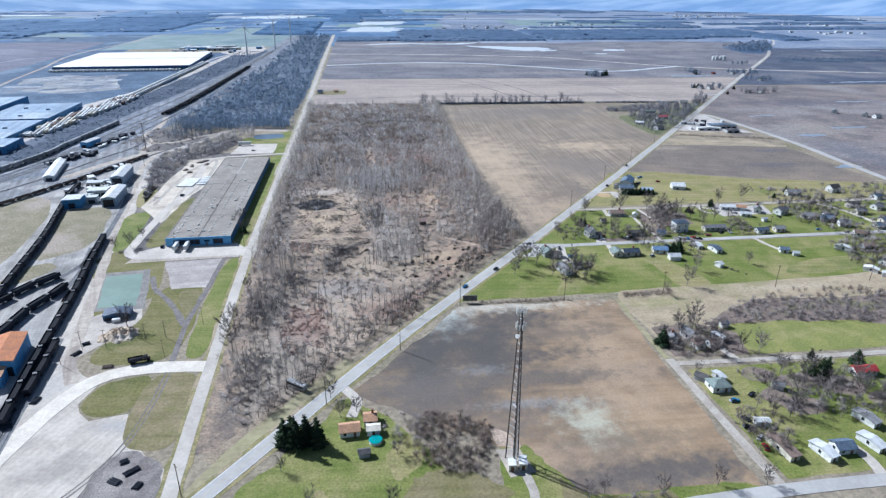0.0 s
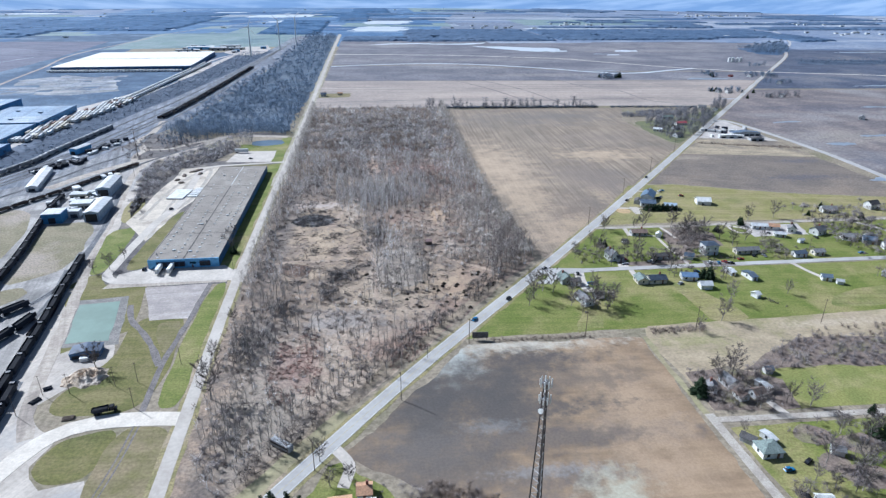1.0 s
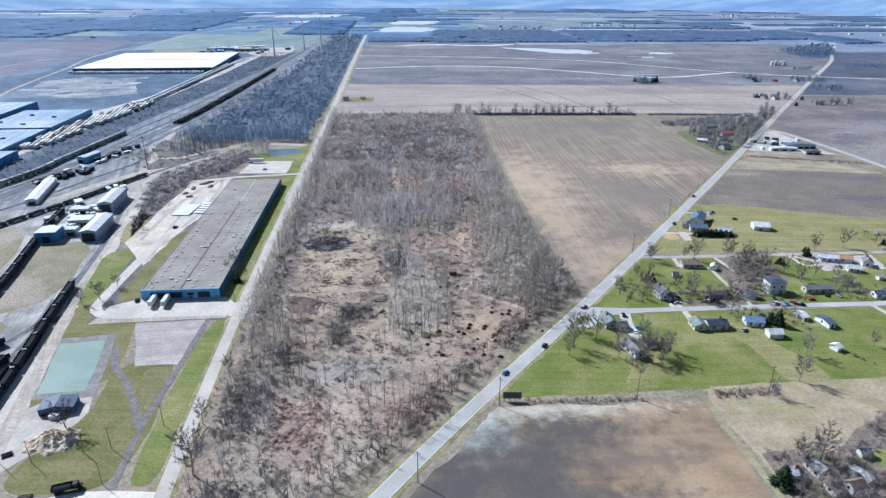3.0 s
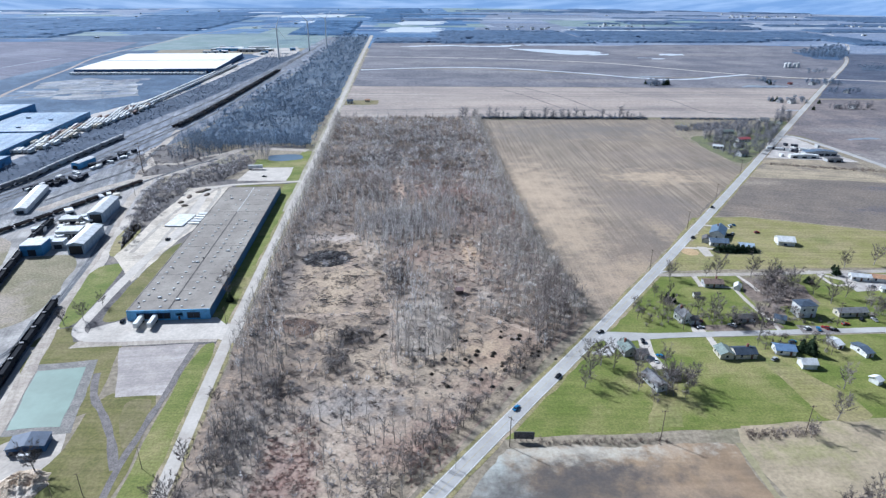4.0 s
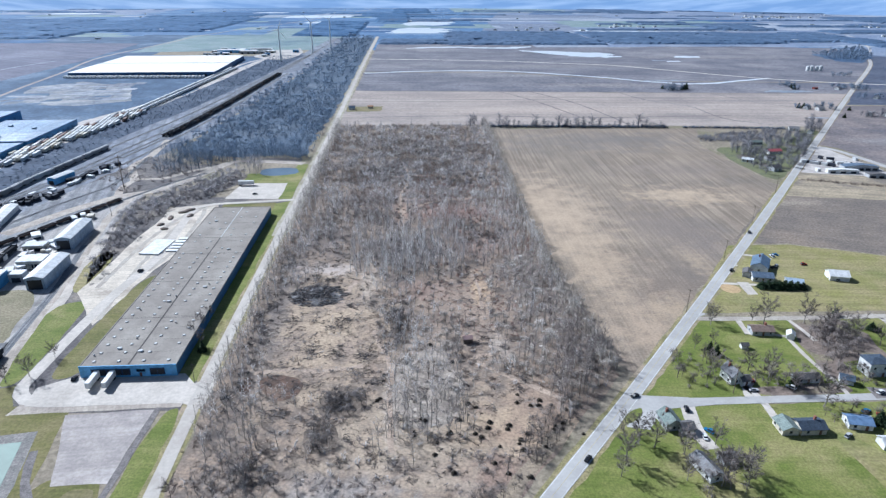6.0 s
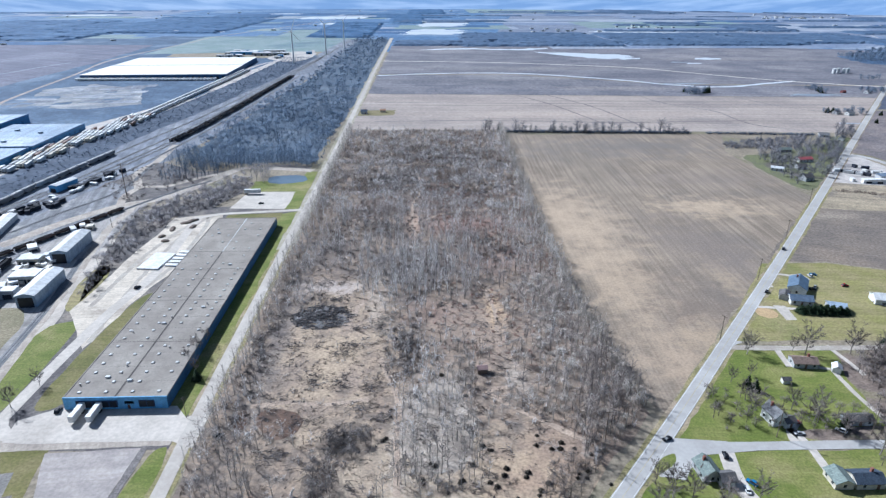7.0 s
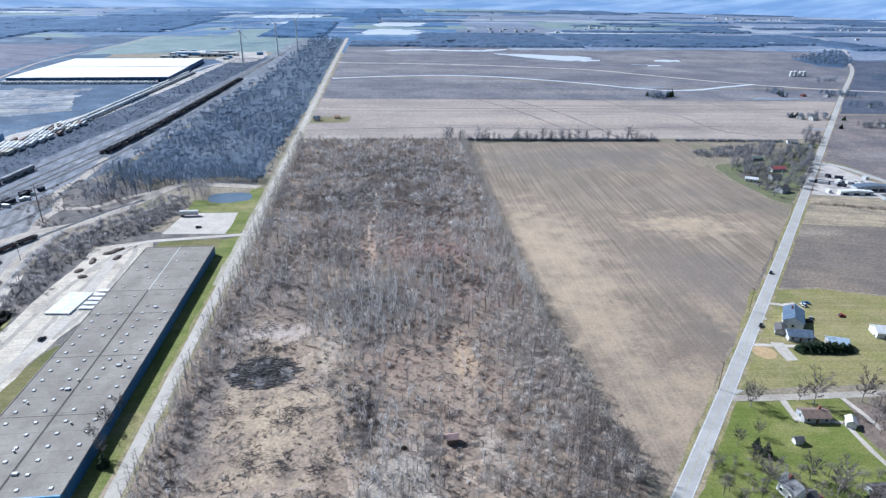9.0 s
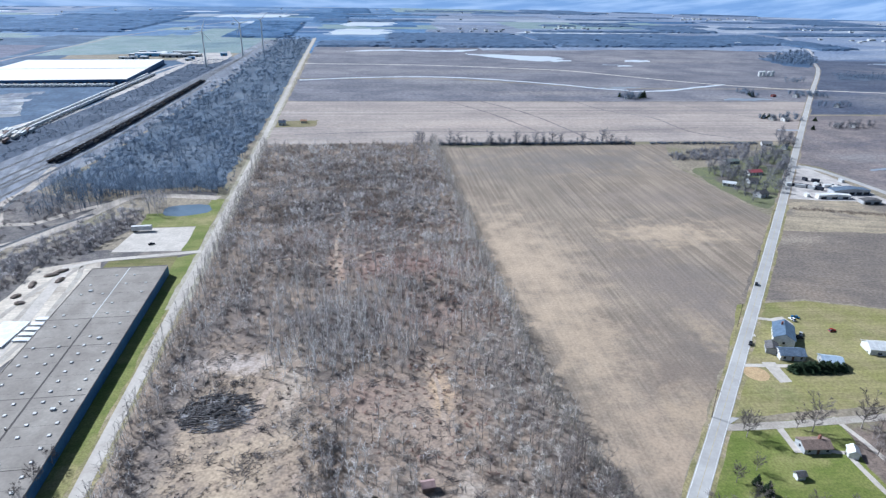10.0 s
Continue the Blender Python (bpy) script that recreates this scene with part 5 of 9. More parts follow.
near_rail = fill(RAILWOOD, 6.0, 32, lambda x, y: (0.12 + 0.88 * (patchy(x, y, 30, 8) > 0.42)) * (y < 1150) * (0.62 if y < 790 else 0.9) * off_cutting(x, y), (0.8, 1.5), (0.8, 1.25))
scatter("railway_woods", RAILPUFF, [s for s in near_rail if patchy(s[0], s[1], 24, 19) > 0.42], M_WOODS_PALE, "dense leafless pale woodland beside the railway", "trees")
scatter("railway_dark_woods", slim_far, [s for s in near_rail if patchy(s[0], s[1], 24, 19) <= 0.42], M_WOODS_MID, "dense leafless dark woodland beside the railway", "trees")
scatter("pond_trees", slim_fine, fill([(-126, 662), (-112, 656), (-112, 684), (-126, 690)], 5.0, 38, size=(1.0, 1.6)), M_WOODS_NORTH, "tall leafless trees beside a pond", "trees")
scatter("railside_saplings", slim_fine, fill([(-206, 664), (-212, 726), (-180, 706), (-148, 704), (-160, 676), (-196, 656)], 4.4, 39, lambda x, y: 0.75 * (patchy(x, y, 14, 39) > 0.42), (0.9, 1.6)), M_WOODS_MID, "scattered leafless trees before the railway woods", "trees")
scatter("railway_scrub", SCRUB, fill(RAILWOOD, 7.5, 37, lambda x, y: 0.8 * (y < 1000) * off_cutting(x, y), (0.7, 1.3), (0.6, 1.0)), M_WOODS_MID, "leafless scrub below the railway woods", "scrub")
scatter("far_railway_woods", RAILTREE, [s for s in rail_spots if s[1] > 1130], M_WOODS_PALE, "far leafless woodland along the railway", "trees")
land("railwood_floor", [(-84, 714), (-118, 724), (-140, 716), (-172, 722), (-198, 748), (-206, 810), (-174, 1300), (-166, 2095), (-78, 2095), (-77, 1000)], 0.06, M_RAIL_LITTER, "leaf litter under the railway woods, blue haze painted in", "ground", rough=9, step=7)
BELT_WEST = [(-160, 455), (-168, 480), (-186, 575), (-180, 596), (-157, 630), (-134, 674), (-121, 655), (-126, 630), (-140, 592), (-158, 580), (-162, 500)]
scatter("hedge_trees", PUFF, fill(BELT_WEST, 4.6, 33, lambda x, y: 0.35 + 0.65 * (patchy(x, y, 12, 91) > 0.4), (0.6, 1.25), (0.9, 1.4)), M_WOODS_NORTH, "belt of leafless trees behind the storage yard", "trees")
scatter("railwood_edge_trees", slim_low, fill([(-208, 724), (-178, 698), (-142, 698), (-118, 710), (-86, 704), (-86, 724), (-118, 734), (-142, 722), (-178, 728), (-206, 750)], 3.4, 36, size=(0.9, 1.4), high=(1.0, 1.6)), M_WOODS_PALE, "pale leafless trees at the edge of the railway woods", "trees")
scatter("hedge_scrub", SCRUB, fill(BELT_WEST, 3.4, 34, lambda x, y: 0.8 * (patchy(x, y, 9, 92) > 0.38), (0.5, 1.0)), M_BRUSH_GREY, "dense grey-brown scrub behind the storage yard", "scrub")
for n, poly in enumerate(([(-23, 347), (-15, 357), (-4, 353), (-5, 342), (-10, 337), (-20, 340)], [(-25, 334), (-17, 336), (-13, 321), (-23, 319)], [(-59, 265), (-48, 263), (-44, 280), (-34, 290), (-30, 304), (-38, 316), (-58, 322)], [(-56, 200), (-46, 200), (-41, 212), (-46, 228), (-58, 236)], [(1, 424), (12, 424), (14, 391), (4, 388)])):
    scatter("bramble_thicket", PUFF, fill(poly, 2.6 if n != 3 else 3.6, 160 + n, lambda x, y: (0.1 if n == 2 else 0.25) + 0.6 * (patchy(x, y, 9, 160 + n) > 0.42), (0.45, 0.9), (0.6, 1.1)), M_BRAMBLE if n != 3 else M_BRUSH_GREY, "dense dark bramble and sapling thicket", "thicket")
NEARWOOD = [(-56, 205), (-44, 200), (4, 258), (54, 314), (10, 330), (-20, 318), (-54, 335)]
scatter("near_thicket", PUFF, fill(NEARWOOD, 3.3, 171, lambda x, y: 0.8 * (patchy(x, y, 11, 81) > 0.64 or (x < -38 and y < 320 and not 236 < y < 264 and patchy(x, y, 7, 82) > 0.5)), (0.3, 0.7), (0.6, 1.0)), M_BRUSH_GREY, "grey scrub in rough grass by the road", "thicket")
scatter("near_dark_thicket", LUMP, fill(NEARWOOD, 2.6, 172, lambda x, y: 0.9 * (patchy(x, y, 8, 83) > 0.7), (0.5, 1.1), (0.5, 1.0)), M_BRAMBLE, "dark low scrub in rough grass by the road", "thicket")
scatter("rail_scrub", LUMP, fill([(-240, 650), (-234, 728), (-180, 690), (-165, 660), (-180, 640), (-206, 606)], 4.0, 35, lambda x, y: 0.7 * (patchy(x, y, 14, 3) > 0.45), (0.7, 1.3)), M_BRUSH_GREY, "grey scrub below the railway woods", "scrub")
land("hedge_floor", BELT_WEST, 0.055, M_SCRUB_GROUND, "dark leaf litter under the tree belt", "ground", rough=1.5)


# ---- buildings ----
def prism(w, d, h, rise):
    """A gabled block: ridge along x."""
    bm = bmesh.new()
    ends = [[bm.verts.new((x, y, z)) for y, z in ((-d / 2, 0), (d / 2, 0), (d / 2, h), (0, h + rise), (-d / 2, h))] for x in (-w / 2, w / 2)]
    bm.faces.new(ends[0][::-1])
    bm.faces.new(ends[1])
    for k in range(5):
        j = (k + 1) % 5
        bm.faces.new((ends[0][k], ends[0][j], ends[1][j], ends[1][k]))
    bmesh.ops.recalc_face_normals(bm, faces=bm.faces[:])
    return bm


def gable_roof(w, d, h, rise, over=0.4, thick=0.2):
    """Two sloping roof slabs over a gabled block."""
    bm = bmesh.new()
    x = w / 2 + over
    drop = rise * over / (d / 2)
    line = [(-d / 2 - over, h - drop), (0, h + rise), (d / 2 + over, h - drop)]
    ring = [(y, z + 0.02) for y, z in line] + [(y, z + thick) for y, z in line[::-1]]
    ends = [[bm.verts.new((s, y, z)) for y, z in ring] for s in (-x, x)]
    for k in range(6):
        j = (k + 1) % 6
        bm.faces.new((ends[0][k], ends[0][j], ends[1][j], ends[1][k]))
    for e in ends:
        bm.faces.new((e[0], e[1], e[4], e[5]))
        bm.faces.new((e[1], e[2], e[3], e[4]))
    bmesh.ops.recalc_face_normals(bm, faces=bm.faces[:])
    return bm


def hip_roof(w, d, h, rise, over=0.4):
    bm = bmesh.new()
    x, y, r = w / 2 + over, d / 2 + over, max(w / 2 - d / 2, 0.2)
    low = [bm.verts.new(p) for p in ((-x, -y, h), (x, -y, h), (x, y, h), (-x, y, h))]
    eave = [bm.verts.new((*v.co[:2], h + 0.15)) for v in low]
    ridge = [bm.verts.new((-r, 0, h + rise)), bm.verts.new((r, 0, h + rise))]
    bm.faces.new(low[::-1])
    for k in range(4):
        j = (k + 1) % 4
        bm.faces.new((low[k], low[j], eave[j], eave[k]))
    bm.faces.new((eave[0], eave[1], ridge[1], ridge[0]))
    bm.faces.new((eave[1], eave[2], ridge[1]))
    bm.faces.new((eave[2], eave[3], ridge[0], ridge[1]))
    bm.faces.new((eave[3], eave[0], ridge[0]))
    bmesh.ops.recalc_face_normals(bm, faces=bm.faces[:])
    return bm


def mesh_of(name, bm, material):
    me = bpy.data.meshes.new(name)
    bm.to_mesh(me)
    bm.free()
    me.materials.append(material)
    return me


ME_FRAME = mesh_of("window_frame", box(-0.62, 0.62, -0.06, 0.04, -0.72, 0.72, bevel=0.03), M_WHITE)
ME_PANE = mesh_of("pane", box(-0.5, 0.5, -0.09, -0.05, -0.6, 0.6), M_GLASS)
ME_DOOR = mesh_of("door", box(-0.5, 0.5, -0.07, 0.03, 0, 2.05, bevel=0.02), paint("brown_door_paint", (0.16, 0.09, 0.06), 0.5))
ME_GARAGE = mesh_of("garage_door", box(-1.4, 1.4, -0.07, 0.03, 0, 2.2, bevel=0.03), M_WHITE)
ME_CHIMNEY = mesh_of("chimney", box(-0.4, 0.4, -0.4, 0.4, 0, 2.0, bevel=0.04), paint("red_brick", (0.27, 0.12, 0.09), 0.9))


def window(parent, x, y, z, turn):
    w = shared("window", ME_FRAME, parent, pose(x, y, z, 0, 0, turn))
    shared("pane", ME_PANE, w)


def house(x, y, w, d, h, rise, turn, wall, roof, label, hip=False, chimney=False, garage=False, category="house", name="house", windows=True):
    w, d, h, rise = w * 0.82, d * 0.8, h * 0.88, rise * 0.8
    top = thing(name, pose(x, y, 0.02, 0, 0, turn), label, category)
    part("wall", box(-w / 2, w / 2, -d / 2, d / 2, 0, h) if hip else prism(w, d, h, rise), wall, top)
    part("roof", hip_roof(w, d, h, rise) if hip else gable_roof(w, d, h, rise), roof, top)
    if windows:
        for level in range(max(1, int(h / 2.7))):
            z = 1.5 + 2.7 * level
            n = max(1, int(w / 3.2))
            for k in range(n):
                px = (k + 0.5) / n * w - w / 2
                if level or k != n // 2:
                    window(top, px, -d / 2, z, 0)
                window(top, px, d / 2, z, 180)
            for s in (-1, 1):
                window(top, s * w / 2, 0, z, 90 * s)
        n = max(1, int(w / 3.2))
        shared("door", ME_DOOR, top, pose((n // 2 + 0.5) / n * w - w / 2, -d / 2, 0))
    if garage:
        shared("garage_door", ME_GARAGE, top, pose(w / 2 - 2 if windows else 0, -d / 2, 0) if windows else pose(0, -d / 2, 0))
    if chimney:
        shared("chimney", ME_CHIMNEY, top, pose(w * 0.2, d * 0.12, h + rise * 0.6))
    return top


def warehouse():
    x0, x1, y0, y1, h = -121.4, -82.8, 368.0, 561.8, 5.2
    top = thing("warehouse", pose(x0, y0, 0), "long flat-roofed blue warehouse with rows of rooflights", "warehouse")
    w, d = x1 - x0, y1 - y0
    # side walls take a shade-dark blue, the front panel a bounce-lit pale one
    part("wall", box(0, w, 0, d, 0, h), M_BLUE_DEEP, top, "blue metal cladding, painted darker for the shaded side")
    part("front_wall", box(-0.06, w + 0.06, -0.08, 0.0, 0, h), M_BLUE_WALL, top, "blue front cladding, painted lighter for light off the apron")
    part("roof", box(0.35, w - 0.35, 0.35, d - 0.35, h, h + 0.12), M_FLAT_ROOF, top, "grey weathered flat roof")
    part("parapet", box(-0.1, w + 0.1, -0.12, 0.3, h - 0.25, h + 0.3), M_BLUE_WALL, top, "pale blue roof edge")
    for a in (box(-0.1, w + 0.1, d - 0.3, d + 0.1, h - 0.25, h + 0.3), box(-0.1, 0.3, 0.3, d - 0.3, h - 0.25, h + 0.3), box(w - 0.3, w + 0.1, 0.3, d - 0.3, h - 0.25, h + 0.3)):
        part("parapet", a, M_FLAT_ROOF, top, "grey roof edge")
    part("roof_seam", box(w * 0.5 - 0.35, w * 0.5 + 0.35, 0.5, 138, h + 0.12, h + 0.18), M_SEAM, top, "dark tarred roof valley")
    part("roof_seam", box(w * 0.5 - 0.18, w * 0.5 + 0.18, 138, d - 0.6, h + 0.12, h + 0.16), M_METAL_PALE, top, "pale roof joint")
    for y in (39.5, 78, 114, 138):
        part("roof_joint", box(0.5, w - 0.5, y - 0.13, y + 0.13, h + 0.12, h + 0.155), M_SEAM, top, "thin dark roof joint")
    for f in range(1, 19):
        part("roof_joint", box(0.5, w - 0.5, d * f / 19 - 0.03, d * f / 19 + 0.03, h + 0.12, h + 0.135), M_SEAM, top)
    lite = mesh_of("rooflight", box(-0.7, 0.7, -0.7, 0.7, 0, 0.4, bevel=0.2), M_LITE)
    for row in range(18):
        for k, px in enumerate((4.6, 14.6, 24.6, 34.6)):
            if (row * 4 + k) % 23 != 7:
                shared("rooflight", lite, top, pose(px, 3.4 + row * 6.5, h + 0.12))
    small = mesh_of("rooflight", box(-0.6, 0.6, -0.6, 0.6, 0, 0.35, bevel=0.14), M_LITE)
    for row in range(7):
        for k, px in enumerate((6.0, 15.5, 24.0, 33.5)):
            if (row + k) % 3:
                shared("rooflight", small, top, pose(px + 0.6 * math.sin(row * 3 + k), 121 + row * 10.4, h + 0.12))
    grey_box = mesh_of("roof_unit", box(-0.9, 0.9, -0.6, 0.6, 0, 0.7, bevel=0.08), M_METAL_PALE)
    for px, py in ((11, 13), (20.6, 10.5), (17, 55), (30, 70), (29, 119), (9, 166)):
        shared("roof_unit", grey_box, top, pose(px, py, h + 0.12))
    vent = mesh_of("roof_vent", rod((0, 0, 0), (0, 0, 0.9), 0.35, 0.3, 8), M_STEEL)
    for k in range(6):
        shared("roof_vent", vent, top, pose((0.07 + 0.86 * ((k * 0.37) % 1)) * w, 8 + k * 13.1, h + 0.12))
    part("door_band", box(4.4, 20.2, -0.12, 0.0, 2.0, 4.1), M_BLUE_DARK, top, "dark blue canopy band over the docks")
    part("door_band", box(28.0, 33.8, -0.12, 0.0, 2.0, 4.1), M_BLUE_DARK, top, "dark blue canopy band over the docks")
    dock = mesh_of("dock_door", box(-1.25, 1.25, -0.2, 0.0, 1.1, 3.7, bevel=0.05), M_GLASS)
    seal = mesh_of("dock_frame", box(-1.6, 1.6, -0.16, 0.0, 0.9, 4.0, bevel=0.05), paint("navy_dock_pad", (0.03, 0.06, 0.13)))
    for px in (6.2, 9.2, 12.3, 15.3, 18.4, 29.5, 32.3):
        dd = shared("dock_frame", seal, top, pose(px, -0.1, 0))
        shared("dock_door", dock, dd, pose(0, -0.1, 0))
    shared("door", ME_DOOR, top, pose(24.0, -0.05, 0))
    part("wall_panel", box(22.5, 26.0, -0.08, 0, 2.3, 3.6), M_BLUE_DARK, top, "dark blue sign panel")


warehouse()


# ---- vehicles ----
def car(x, y, turn, colour, label, suv=False, z=0.0):
    top = thing("car", pose(x, y, z, 0, 0, turn), label, "car")
    top.scale = (0.86, 0.86, 0.86)
    bm = box(-2.25, 2.25, -0.88, 0.88, 0.32, 0.86, bevel=0.14)
    part("body", bm, colour, top)
    hi, back = (1.68, -2.0) if suv else (1.42, -1.5)
    bm = bmesh.new()
    ring = [[bm.verts.new((px, s * py, pz)) for px, py, pz in ((back, 0.8, 0.84), (0.95, 0.8, 0.84), (0.25, 0.66, hi), (back + 0.4, 0.66, hi))] for s in (-1, 1)]
    bm.faces.new(ring[0])
    bm.faces.new(ring[1][::-1])
    for k in range(4):
        bm.faces.new((ring[0][k], ring[1][k], ring[1][(k + 1) % 4], ring[0][(k + 1) % 4]))
    bmesh.ops.recalc_face_normals(bm, faces=bm.faces[:])
    part("cabin_glass", bm, M_GLASS, top, "dark tinted windows")
    part("cabin_roof", box(back + 0.42, 0.24, -0.64, 0.64, hi, hi + 0.05, bevel=0.02), colour, top)
    for px in (-1.4, 1.4):
        for s in (-0.8, 0.8):
            part("wheel", rod((px, s - 0.1, 0.33), (px, s + 0.1, 0.33), 0.33, sides=12), M_TYRE, top)
    return top


BLACK, REDC, SILVER, BLUEC, WHITEC = (paint(n, c, 0.25) for n, c in (("black_car_paint", (0.02, 0.02, 0.022)), ("red_car_paint", (0.30, 0.03, 0.03)), ("silver_car_paint", (0.42, 0.43, 0.44)), ("blue_car_paint", (0.03, 0.16, 0.33)), ("white_car_paint", (0.75, 0.75, 0.74))))


def semi_trailer(x, y, turn, material=M_WHITE, label="white box semi-trailer parked on concrete", length=12.2, z=0.0, wide=1.25):
    top = thing("semi_trailer", pose(x, y, z, 0, 0, turn), label, "trailer", "parked trailers")
    part("body", box(-wide, wide, 0, length, 1.0, 2.6 + wide, bevel=0.06), material, top)
    part("chassis", box(-0.5, 0.5, 0.5, length - 0.3, 0.85, 1.1), M_IRON, top)
    for py in (length - 2.2, length - 1.1) if turn == 0 else (1.2, 2.3):
        part("axle", rod((-wide + 0.05, py, 0.5), (wide - 0.05, py, 0.5), 0.5, sides=10), M_TYRE, top)
    for s in (-0.8, 0.8):
        py = 2.5 if turn == 0 else length - 2.5
        part("landing_leg", box(s - 0.08, s + 0.08, py - 0.08, py + 0.08, 0, 0.9), M_STEEL, top)
    return top


def rail_car(kind):
    """One freight wagon, length along x; kind 0: hopper, 1: gondola, 2: tank-topped covered hopper."""
    names = ("hopper_wagon", "gondola_wagon", "covered_wagon")
    labels = ("black open coal hopper wagon on rails", "rusty dark low gondola wagon on rails", "grey covered hopper wagon on rails")
    top = thing(names[kind], pose(0, 0, -50), labels[kind], "rail wagon", "freight wagons")
    hi = (3.6, 2.4, 4.2)[kind]
    skin = (M_IRON, paint("rust_wagon", (0.09, 0.06, 0.05), 0.8, 0.3), paint("grey_wagon", (0.27, 0.27, 0.28), 0.6, 0.3))[kind]
    bm = bmesh.new()
    ring = [[bm.verts.new((px, s * py, pz)) for px, py, pz in ((-6.2, 1.35, hi), (6.2, 1.35, hi), (6.2, 1.4, 1.9), (3.5, 1.2, 1.0), (-3.5, 1.2, 1.0), (-6.2, 1.4, 1.9))] for s in (-1, 1)]
    bm.faces.new(ring[0])
    bm.faces.new(ring[1][::-1])
    for k in range(6):
        if not (k == 0 and kind < 2):
            bm.faces.new((ring[0][k], ring[1][k], ring[1][(k + 1) % 6], ring[0][(k + 1) % 6]))
    bmesh.ops.recalc_face_normals(bm, faces=bm.faces[:])
    ribs = [(-6.1 + k * 1.52, -5.95 + k * 1.52, s * 1.42 - 0.06, s * 1.42 + 0.06, 1.5, hi) for k in range(9) for s in (-1, 1)]
    if kind < 2:
        for side, s in zip(ring, (-1, 1)):
            steps = [(x, s * y) for x0, x1, *_ in ribs[::2] for x, y in ((x0, 1.405), (x0, 1.48), (x1, 1.48), (x1, 1.405))]
            tops = [side[0], *(bm.verts.new((x, y, hi)) for x, y in steps), side[1]]
            feet = [side[5], *(bm.verts.new((x, y, 1.5)) for x, y in steps), side[2]]
            for k in range(len(tops) - 1):
                bm.faces.new((tops[k], tops[k + 1], feet[k + 1], feet[k])[::-s])
    part("body", bm, skin, top)
    if kind == 2:
        for rib in ribs:
            part("rib", box(*rib), skin, top)
    if kind < 2:
        part("end_platform", box(5.0, 6.3, -0.9, 0.9, hi - 0.05, hi + 0.12), M_RAIL, top, "rusty end platform")
        part("load", box(-6.0, 6.0, -1.25, 1.25, 1.5, hi - 0.5, bevel=0.3), M_COAL, top, "dark load of coal and scrap")
    else:
        part("hatch", box(-5.6, 5.6, -0.35, 0.35, hi, hi + 0.25, bevel=0.08), M_METAL_PALE, top, "pale roof hatch")
    for px in (-4.4, 4.4):
        part("bogie", box(px - 1.3, px + 1.3, -1.1, 1.1, 0.25, 0.95, bevel=0.1), M_IRON, top)
    return top


WAGONS = [rail_car(k) for k in range(3)]


def train(points, start, count, kinds, gap=13.6):
    """Wagons coupled along a track."""
    line = spline(points, 1.0)
    far = [0.0]
    for a, b in zip(line, line[1:]):
        far.append(far[-1] + (b - a).length)
    for k in range(count):
        s = start + k * gap
        i = next((j for j, f in enumerate(far) if f >= s), None)
        if i is None or i == 0 or i + 1 >= len(line):
            continue
        d = line[i + 1] - line[i - 1]
        copy_thing(WAGONS[kinds[k % len(kinds)]], pose(line[i].x, line[i].y, 0.05, 0, 0, math.degrees(math.atan2(d.y, d.x))))


M_TRACKBED = surface("dark_track_ballast", (0.155, 0.16, 0.17), (0.21, 0.21, 0.215), (0.25, 0.25, 0.255), size=5, grain=0.6)


def track(points, name="railway_track"):
    line = spline(points, 5.0)
    bed = tagged(part(name, ribbon_mesh(line, 3.6, 0.13, 0.1, 0.2), M_TRACKBED), "railway track on dark ballast", "railway track", kind="structure")
    for s in (-0.72, 0.72):
        part("rail", ribbon_mesh(line, 0.14, 0.30, 0.17, 0, s), M_RAIL, bed)


TRACK_A = [(-124, 140), (-134, 200), (-140.5, 240), (-145, 271), (-150, 305), (-157, 345), (-165, 395), (-173, 450), (-186, 510)]
TRACK_B = [(-176, 250), (-188, 310), (-200, 385), (-211, 435), (-220, 475), (-224, 512), (-222, 560)]
TRACK_C = [(-215, 245), (-198, 272), (-183, 301), (-177, 316), (-167, 331), (-161.5, 350), (-163.5, 368), (-168.5, 397)]
TRACK_D = [(-172, 235), (-167, 268), (-165, 290), (-159, 312), (-158.5, 332), (-162, 352), (-166, 372)]
TRACK_L = [(-146, 268), (-151, 298), (-152.5, 318), (-157, 340)]
TRACK_E = [(-350, 450), (-298, 585), (-289, 651), (-275, 767), (-250, 960), (-226, 1299), (-200, 1729), (-188, 2090)]
TRACK_F = [(-330, 330), (-245, 493), (-228, 528), (-202, 588), (-176, 640), (-158, 665)]
TRACK_G = [(-320, 480), (-276, 620), (-243, 800), (-229, 975), (-214, 1299), (-196, 1729)]
TRACK_H = [(-312, 480), (-268, 620), (-237, 800), (-223, 975), (-209, 1299)]
TRACK_I = [(-334, 480), (-284, 610), (-262, 740), (-243, 900), (-226, 1180), (-204, 1600)]
TRACK_J = [(-300, 500), (-252, 640), (-236, 720), (-222, 850), (-212, 1000), (-200, 1300)]
TRACK_K = [(-318, 420), (-262, 530), (-240, 590), (-222, 640), (-226, 720)]
for line in (TRACK_L, TRACK_I, TRACK_J, TRACK_K, TRACK_A, TRACK_B, TRACK_C, TRACK_D, TRACK_E, TRACK_F, TRACK_G, TRACK_H, [(-128, 180), (-133, 215), (-136, 240), (-139.5, 262)]):
    track(line)
for points, start, count, kinds in ((TRACK_L, 34, 2, (1,)), (TRACK_A, 66, 14, (0,)), (TRACK_B, 62, 15, (0,)), (TRACK_C, 10, 7, (0,)), (TRACK_D, 8, 6, (0,)), (TRACK_E, 90, 17, (2,)), (TRACK_F, 112, 14, (1,)), (TRACK_G, 338, 36, (1,)), (TRACK_H, 338, 36, (0, 0, 1)), ([(-128, 180), (-133, 215), (-136, 240), (-139.5, 262)], 44, 3, (0,))):
    train(points, start, count, kinds)
